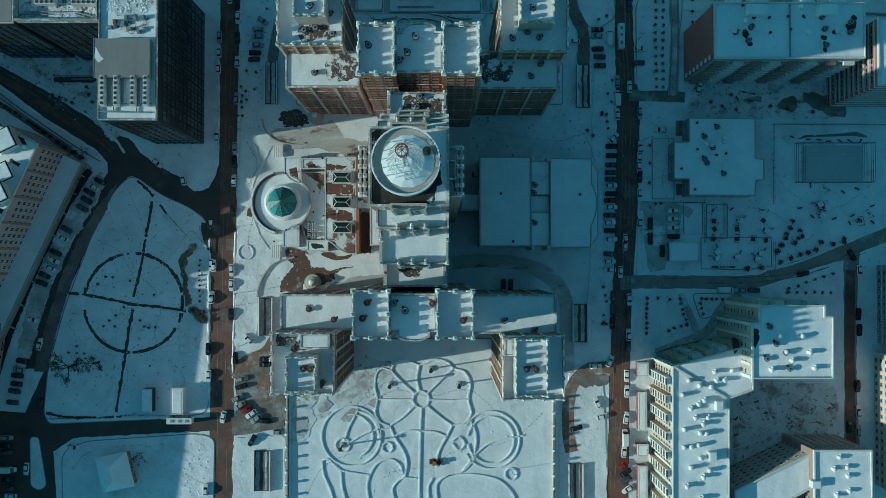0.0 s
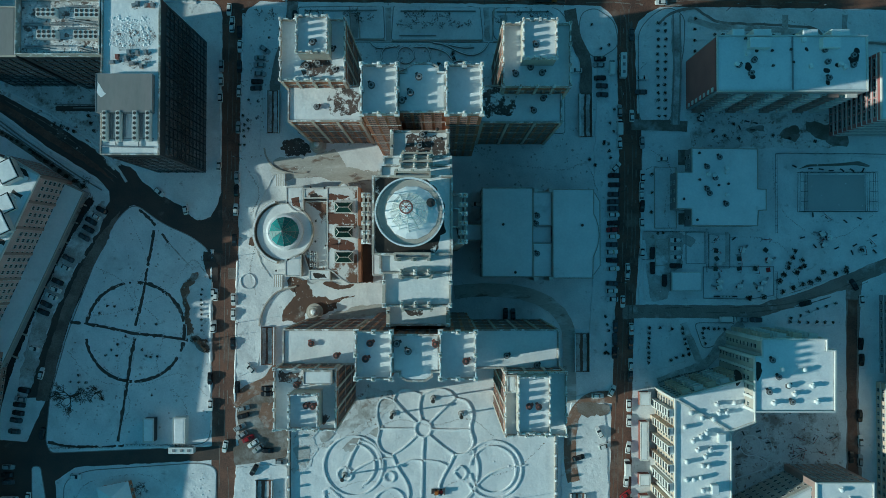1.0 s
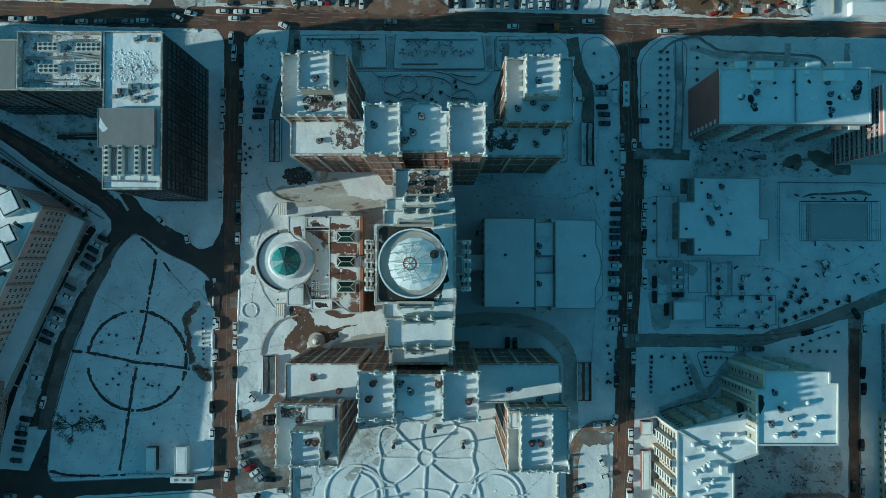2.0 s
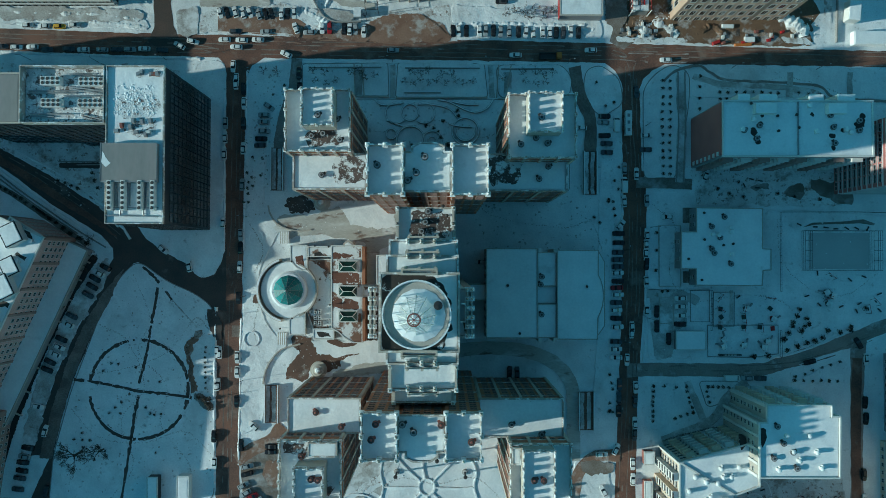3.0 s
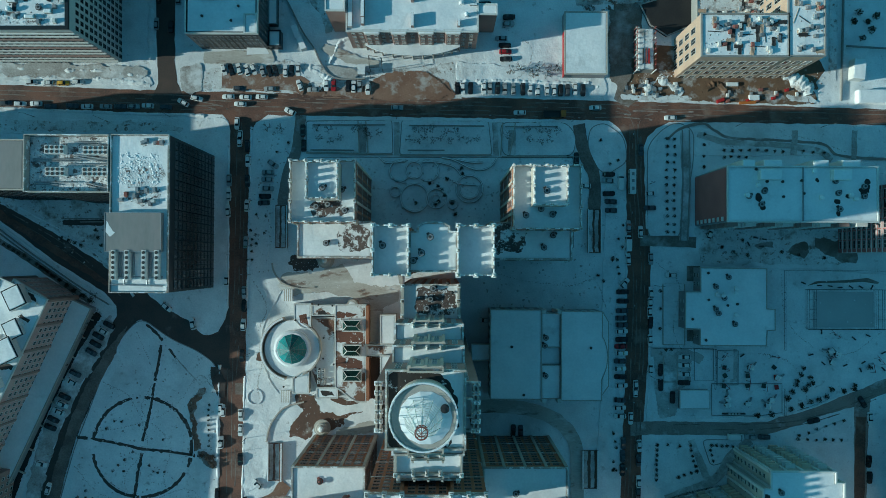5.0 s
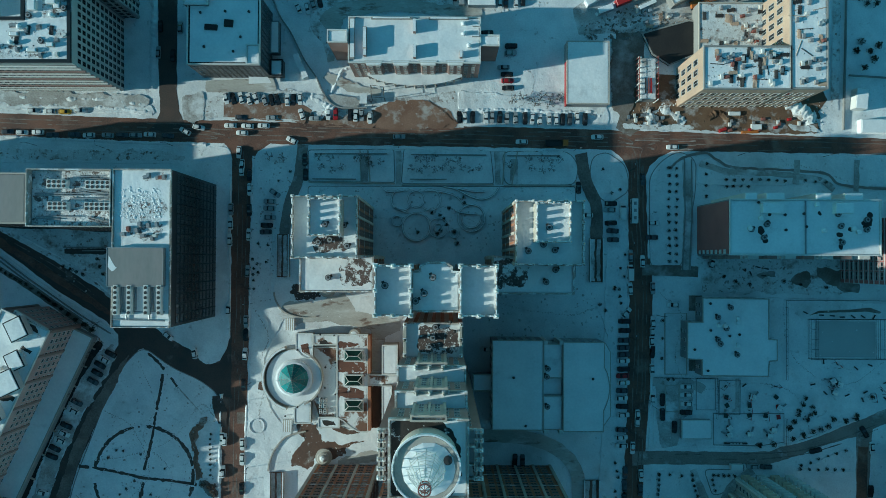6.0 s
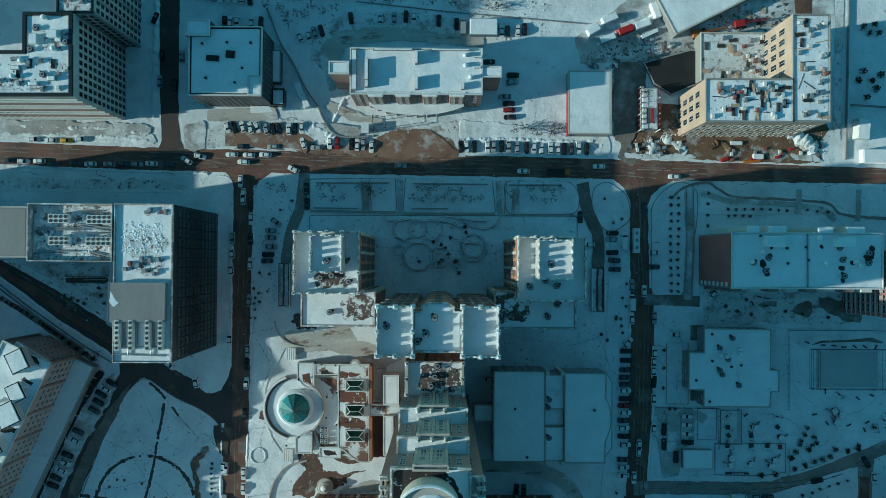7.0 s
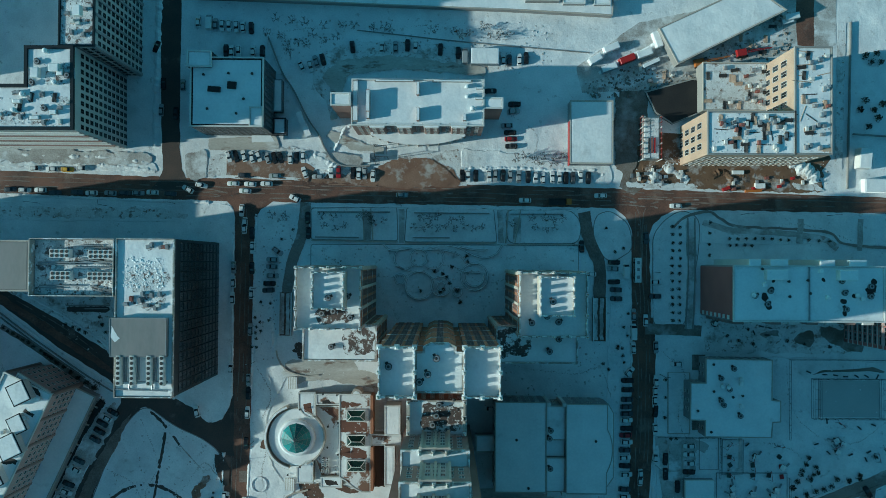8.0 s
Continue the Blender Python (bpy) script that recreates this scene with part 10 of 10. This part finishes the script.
def footprints(line, seed, width=0.22, step=0.6):
    """A wandering line of separate dents with raised crumbs, trodden through deep snow."""
    rnd = random.Random(seed)
    verts, faces = [], []
    line = smooth_line(line, 30)
    for p, q in zip(line, line[1:]):
        for i in range(max(1, int(math.dist(p, q) / step))):
            f = rnd.random()
            x, y = p[0] + (q[0] - p[0]) * f + rnd.uniform(-width, width), p[1] + (q[1] - p[1]) * f + rnd.uniform(-width, width)
            z = ground_at(x, y) + 0.012 + 0.01 * rnd.random()
            r, k = rnd.uniform(0.13, 0.26), len(verts)
            for j in range(6):
                a = j * math.tau / 6
                verts.append((x + r * math.cos(a) * rnd.uniform(0.7, 1.3), y + r * math.sin(a) * rnd.uniform(0.7, 1.3), z))
            faces.append(tuple(range(k, k + 6)))
    return tagged(raw("footprints", verts, faces, TRODDEN), "line of footprints trodden through the snow", "footprints", "", "stuff")


for i, line in enumerate(([(-118.3, 29.0), (-111.8, 12.2), (-115.9, -0.5), (-105.3, -13.0), (-107.2, -27.7), (-96.6, -42.3), (-98.6, -52.8)], [(-130.8, 10.0), (-120.2, 3.7), (-113.7, -13.1), (-122.0, -25.7), (-117.6, -42.4), (-125.9, -55.0)], [(-136.9, -8.9), (-122.2, -6.8), (-105.4, -0.4), (-94.9, 12.2), (-89.6, 8.0)], [(-141.0, -21.5), (-130.3, -32.0), (-113.5, -34.0), (-98.8, -29.8), (-88.6, -38.1)],
                          [(76.1, 55.1), (84.6, 46.6), (82.4, 29.7), (90.9, 19.2), (112.0, 21.4), (126.8, 17.2), (133.0, 2.5)], [(122.7, 51.0), (124.7, 34.1), (135.2, 23.6), (147.9, 21.5), (160.7, 30.0)], [(-51.1, 90.7), (-38.4, 84.3), (-21.4, 82.3), (-4.4, 86.6), (10.4, 80.3), (29.5, 84.6), (42.2, 76.1)], [(8.4, 59.0), (16.8, 50.6), (42.2, 46.5), (52.8, 48.6), (57.1, 38.1)],
                          [(-66.5, 31.4), (-70.7, 18.7), (-72.8, 8.1), (-70.6, -0.3)], [(-75.1, 48.5), (-69.8, 37.8), (-72.9, 29.3)], [(-51.2, -86.4), (-42.9, -73.9), (-26.1, -69.7), (-11.3, -80.2), (3.4, -69.7), (24.4, -65.5), (37.1, -55.1)], [(-30.3, -53.0), (-17.7, -46.7), (-5.1, -48.8), (9.7, -46.7), (20.2, -55.1)], [(-71.1, 173.4), (-54.1, 175.7), (-32.8, 173.7), (-11.5, 177.0), (14.0, 171.8), (35.3, 174.1)], [(18.4, 144.1), (29.1, 135.7), (24.9, 125.0), (12.2, 122.8)],
                          [(93.2, 102.9), (105.9, 98.7), (127.1, 103.0), (148.3, 96.7)], [(-137.5, -76.0), (-131.2, -69.7), (-110.2, -67.6), (-95.4, -78.1), (-87.0, -82.2)])):
    footprints(line, 300 + i)

# ---- lawns before the north courtyard: dark benches, walks and clumps of shrubs ----
kerbs("lawn_bench_walls", "long dark low walls in the snowy lawns", [l for l in ([(-52.9, 106.4), (-25.7, 106.5)], [(-16.8, 106.3), (11.4, 106.2)], [(19.3, 106.0), (39.0, 106.1)], [(-17.2, 97.0), (-3.4, 97.0)], [(-53.7, 97.0), (-37.4, 96.9)])], 0.42, 0.6, 0.1, CONCRETE, "wall")
lane("garden_walk", [(-34.2, 105.6), (-34.2, 95.8)], 2.6, TRODDEN)
lane("garden_walk", [(22.0, 104.8), (21.6, 95.2)], 2.8, TRODDEN)
for x, y in [(-16.8, 101.0), (-13.6, 100.2), (-11.0, 101.7), (-7.9, 100.6), (-4.9, 101.4), (-1.4, 100.4), (2.3, 101.5), (5.4, 100.4), (8.6, 101.3), (-31.7, 102.4), (-28.1, 103.5), (28.3, 101.2), (32.3, 100.3), (35.8, 101.1), (-50.2, 101.3), (-46.0, 100.2), (-42.7, 101.4)]:
    put(make_tree, (random.randint(5, 7), 3.6), x, y, None, random.uniform(0, 360))
patch("brown_forecourt", [(-34.3, 121.0), (-29.0, 124.4), (-21.6, 126.6), (-12.0, 126.2), (-2.4, 123.2), (1.0, 116.4), (-21.5, 115.7), (-34.3, 116.7), (-51.3, 117.1), (-59.8, 118.7), (-51.3, 120.0)], "wet brown paving before the apartment block", BROWN, r=3.0)
patch("brown_forecourt", [(-51.3, 127.7), (-45.0, 129.0), (-34.3, 126.1), (-38.6, 123.1), (-47.1, 124.3)], "wet brown paving before the apartment block", TRODDEN, r=3.0)
# brown hedge loop and brushwood at the park's edge
melt("brown_brush_bed", [(-92.0, 8.4), (-95.2, 6.6), (-98.0, 3.4), (-98.6, -0.6), (-97.8, -4.8), (-96.9, -11.1), (-96.2, -15.7), (-94.2, -15.7), (-94.9, -11.1), (-95.6, -4.8), (-96.2, -0.6), (-95.4, 2.4), (-93.6, 4.9), (-91.4, 6.2)], "brown brushwood bed among snow", BROWN, 0.9, 12.0)
hedge([(-91.8, 7.4), (-94.7, 5.7), (-96.8, 3.2), (-97.4, -0.6), (-96.8, -4.8), (-95.9, -11.1), (-95.2, -15.7)], 1.6, 0.9, 77)
melt("dirt_corner", [(-90.0, 16.4), (-86.4, 14.6), (-84.8, 10.0), (-85.0, 4.3), (-88.4, 4.5), (-89.9, 10.0)], "dark dirt corner beside the street", ASPHALT, 0.8, 13.0)
melt("brown_brush_bed", [(-95.2, -15.0), (-89.9, -16.6), (-87.6, -19.5), (-89.4, -22.4), (-94.1, -19.6)], "trodden dark brush among snow", DIRTY, 0.9, 14.0)
shrubs([(-93.4, -17.2), (-91.6, -18.0), (-90.2, -19.6), (-89.4, -17.6), (-88.8, -21.0)], False, 2.0)
shrubs(line_of((-90.9, 1.5), (-90.8, -13.6), 9), True, 1.0)

# ---- yard north of the block, and beds before the school ----
kerbs("yard_wall", "long low dark wall across the snowy yard", [smooth_line([(-38.6, 174.9), (-19.4, 172.9), (-2.4, 171.1), (18.9, 169.3), (48.7, 166.9)], 4)], 0.35, 0.35, 0.05, KERB, "wall")
kerbs("school_beds", "snow-filled rectangular beds before the school", [l + l[:1] for l in (rect(78.4, 24.6, 86.5, 47.3), rect(78.6, 10.7, 83.7, 20.4))], 0.35, 0.3, 0.2, STONE)
lane("school_lane", [(74.0, 21.9), (82.4, 21.5), (89.8, 20.4), (93.0, 18.8)], 3.4, TRODDEN)
shrubs([(77.4, 44.5), (77.4, 38.1), (77.3, 30.7), (79.4, 22.9), (81.6, 22.9)], True, 1.3)

# ---- forecourts and fences along the cross street's north side ----
melt("entrance_paving", [(-94.0, 133.9), (-68.5, 134.6), (-67.2, 129.8), (-94.2, 129.2)], "grey swept paving before the dark block", SLUSH, 0.3, 20.0)
melt("slush_corner", [(-103.0, 128.0), (-95.0, 129.4), (-94.0, 119.4), (-99.0, 117.6), (-102.6, 120.4)], "grey-brown trodden corner ground", TRODDEN, 0.6, 21.0)
melt("muddy_turning_place", [(-31.5, 121.5), (-23.0, 126.0), (-12.4, 126.6), (-6.1, 124.0), (1.0, 117.6), (-20.0, 115.6), (-36.0, 116.6)], "orange-brown muddy turning place", BROWN, 0.9, 22.0)
melt("muddy_lane", [(-86.0, 124.4), (-72.0, 124.0), (-60.0, 122.8), (-48.0, 118.6), (-52.0, 116.8), (-64.0, 120.4), (-86.0, 121.6)], "brown muddy lane between parked cars", BROWN, 0.6, 23.0)
melt("muddy_lane", [(-48.0, 137.4), (-38.0, 133.0), (-28.0, 130.6), (-28.0, 128.2), (-40.0, 129.6), (-50.0, 134.6)], "brown tyre-worn lane before the apartment block", SLUSH, 0.8, 24.0)
melt("yard_ring_lane", [(-47.0, 150.0), (-52.0, 157.0), (-46.0, 163.6), (-24.0, 165.6), (10.0, 161.0), (10.0, 158.0), (-24.0, 160.4), (-42.0, 158.0), (-44.6, 150.0), (-46.0, 141.0), (-48.6, 141.0)], "packed grey lane round the apartment block", SLUSH, 0.7, 25.0)
kerbs("yard_fence_wall", "snow-topped low wall curving past the yard", [smooth_line([(-72.0, 172.0), (-66.7, 158.9), (-62.3, 152.1), (-56.9, 141.5), (-52.6, 135.2), (-50.5, 130.5), (-47.2, 125.6), (-42.5, 123.6), (-33.4, 123.8)], 6)], 0.5, 1.1, 0.05, CONCRETE, "wall")
for x, y, turn in ((-59.2, 141.0, -70), (-57.2, 136.8, -65)):
    hut = thing("garden_shed", "small white shed with a snowy roof", "shed", "sheds", x, y, 0.05)
    hut.rotation_euler = (0, 0, radians(turn))
    bm = bmesh.new()
    box(bm, 0, 0, 0, 5.0, 2.0, 2.2)
    part("wall", bm, WHITE, hut)
    bm = bmesh.new()
    box(bm, 0, 0, 2.2, 5.2, 2.2, 0.3, 0, 0, 0.95)
    part("roof", bm, ROOF_SNOW, hut)
kiosk = thing("gate_kiosk", "glazed gatehouse kiosk with a flat snowy roof", "kiosk", "", -34.5, 126.6, 0.05)
bm = bmesh.new()
box(bm, 0, 0, 0, 2.4, 3.2, 2.8)
part("wall", bm, CRATE, kiosk)
bm = bmesh.new()
box(bm, 0, 0, 2.8, 2.8, 3.6, 0.3, 0, 0, 0.96)
part("roof", bm, ROOF_SNOW, kiosk)
gate = thing("steel_gate", "tall slender steel frame gate", "gate")
for x, y in ((-31.6, 131.0), (-31.2, 126.6), (-27.0, 130.4), (-26.6, 126.4)):
    bm = bmesh.new()
    rod(bm, (x, y, 0), (x, y, 6.0), 0.12, 6)
    part("post", bm, IRON, gate)
for a, b in (((-31.6, 131.0), (-27.0, 130.4)), ((-31.2, 126.6), (-26.6, 126.4)), ((-31.6, 131.0), (-31.2, 126.6)), ((-27.0, 130.4), (-26.6, 126.4))):
    bm = bmesh.new()
    rod(bm, (*a, 6.0), (*b, 6.0), 0.1, 6)
    part("beam", bm, IRON, gate)
for i, line in enumerate(([(-166.0, 127.4), (-150.0, 126.6), (-134.0, 126.4), (-118.0, 124.6)], [(-54.0, 126.0), (-50.0, 124.0), (-46.0, 122.6)], [(2.0, 122.4), (20.0, 123.0), (40.0, 122.4), (54.0, 121.0)])):
    heap_line(line, 2.6, 0.7, 130 + i)

# ---- fenced ground east of the unfinished house ----
kerbs("boundary_wall", "low dark wall along the snowy boundary", [[(146.7, 179.1), (146.2, 149.2), (145.3, 116.3)], [(147.5, 136.9), (160.2, 136.1), (177.6, 135.4)]], 0.5, 0.9, 0.05, KERB, "wall")
shrubs([(152.1, 149.3), (155.3, 146.1), (153.2, 139.7), (156.8, 142.9), (158.5, 148.3), (151.8, 166.3), (156.0, 167.2), (154.3, 164.2), (157.7, 163.8), (150.0, 145.9)], True, 2.6)
lane("boundary_path", [(143.7, 179.1), (143.0, 155.6), (142.1, 123.7)], 3.0, SCUFFED)
# welded frames and planks on the unfinished roofs
duct("roof_timbers", "dark planks and shuttering lying on the unfinished roof", 28.75, pairs_of([(87.6, 135.8), (90.1, 134.9), (85.0, 133.3), (89.5, 133.0), (92.7, 137.2), (92.9, 132.7), (95.2, 132.0), (100.3, 132.3), (96.5, 135.9), (101.6, 135.5), (104.2, 132.7), (104.6, 129.5), (106.7, 136.6), (110.6, 136.0), (107.4, 130.8), (111.2, 131.1), (87.6, 129.4), (92.7, 129.2), (99.1, 128.2), (104.2, 128.0), (114.4, 145.0), (119.6, 145.3), (115.7, 138.6), (119.5, 136.0), (115.1, 132.2), (119.5, 131.9)]), 0.16, IRON, "timber")

# ---- slush beside the cross street and heaps on the site ----
patch("slush_pavement", [(-178.8, 129.7), (-140.6, 129.1), (-123.6, 128.5), (-114.7, 127.1), (-116.4, 123.5), (-142.7, 123.7), (-178.7, 124.6)], "grey slushy pavement before the tower", TRODDEN, r=2.0)
patch("slush_pavement", [(-101.5, 125.9), (-88.4, 127.7), (-85.8, 123.5), (-87.5, 120.1), (-97.6, 119.1), (-101.1, 121.2)], "grey slushy ground beside parked cars", SCUFFED, r=2.0)
patch("slush_pavement", [(-85.5, 131.8), (-57.9, 130.5), (-56.8, 125.6), (-70.6, 126.1), (-85.4, 126.4)], "grey slushy ground beside parked cars", SCUFFED, r=2.0)
for i, (line, w, h) in enumerate((([(125.0, 126.6), (128.8, 123.6), (132.2, 121.1), (133.0, 118.3)], 7.0, 2.2), ([(71.5, 119.4), (76.8, 123.3), (82.1, 121.2), (86.0, 118.7)], 5.0, 1.0), ([(94.9, 120.8), (99.1, 122.3), (102.5, 119.6)], 4.0, 1.6))):
    heap_line(line, w, h, 90 + i, SCUFFED if i < 2 else SOIL)
melt("dug_ground", [(76.0, 124.6), (100.0, 125.0), (124.0, 124.8), (134.0, 123.0), (136.0, 114.6), (120.0, 115.0), (96.0, 115.6), (86.0, 116.4), (76.0, 121.0)], "dug red-brown soil before the unfinished house", SOIL, 0.8, 41.0)
melt("churned_ground", [(58.0, 150.0), (68.0, 150.0), (67.0, 124.0), (63.0, 119.0), (58.6, 124.0)], "churned grey ground with tyre marks", DIRTY, 0.8, 42.0)
for n, pts in enumerate(([(62.0, 118.4), (70.0, 118.0), (88.0, 117.8), (90.0, 116.4), (76.0, 115.9), (63.0, 116.2)], [(98.0, 117.2), (104.0, 117.6), (106.0, 116.2), (99.0, 116.0)], [(124.0, 118.4), (134.0, 118.0), (137.0, 115.2), (126.0, 116.2)])):
    melt("site_slush", pts, "dirty ploughed snow beside the cross street", DIRTY if n == 1 else SCUFFED, 0.7, 60.0 + n)
lane("site_slush", [(88.5, 124.2), (103.3, 125.1), (122.4, 124.4)], 2.2, TRODDEN)

for k, pts in enumerate(([(-34.4, -41.0), (-28.4, -33.6), (-23.4, -36.0), (-25.0, -40.0), (-31.0, -44.5), (-36.0, -46.0)], [(-56.0, -47.4), (-45.8, -45.8), (-38.4, -45.6), (-39.0, -48.2), (-46.0, -49.6), (-50.0, -54.6), (-55.6, -54.4)], [(-47.6, -56.0), (-43.4, -53.4), (-41.6, -55.4), (-45.0, -58.6)])):
    melt("trampled_snow", pts, "grey trampled snow flecked with footmarks", SCUFFED, 1.6, 50.0 + k)
for pts in ([(-41.7, -50.0), (-31.2, -43.3), (-20.2, -37.8), (-17.7, -39.9), (-27.8, -46.2), (-37.9, -53.4)], [(-47.2, -52.1), (-43.0, -49.6), (-40.9, -52.1), (-45.1, -55.5)], [(-38.7, -56.7), (-32.4, -53.4), (-30.3, -55.1), (-36.2, -58.8)], [(-28.2, -51.3), (-23.6, -48.8), (-22.3, -50.4), (-26.1, -53.0)], [(-55.6, -57.1), (-51.4, -56.1), (-50.3, -61.3), (-55.1, -63.0)], [(18.1, -38.3), (22.3, -36.2), (22.8, -42.0), (19.4, -42.9)]):
    patch("trampled_streak", pts, "grey-brown trampled streak in courtyard snow", TRODDEN, r=1.0)

# ---- loose plant on the office tower roof ----
scatter(inset(rect(-105.9, 71.7, -90.9, 78.4), 1.0), 46.25, 9, 21, ("grey", "white", "brown", "steel"))
scatter(inset(rect(-99.9, 91.2, -90.7, 93.9), 0.8), 46.25, 5, 22, ("grey", "brown", "steel"))
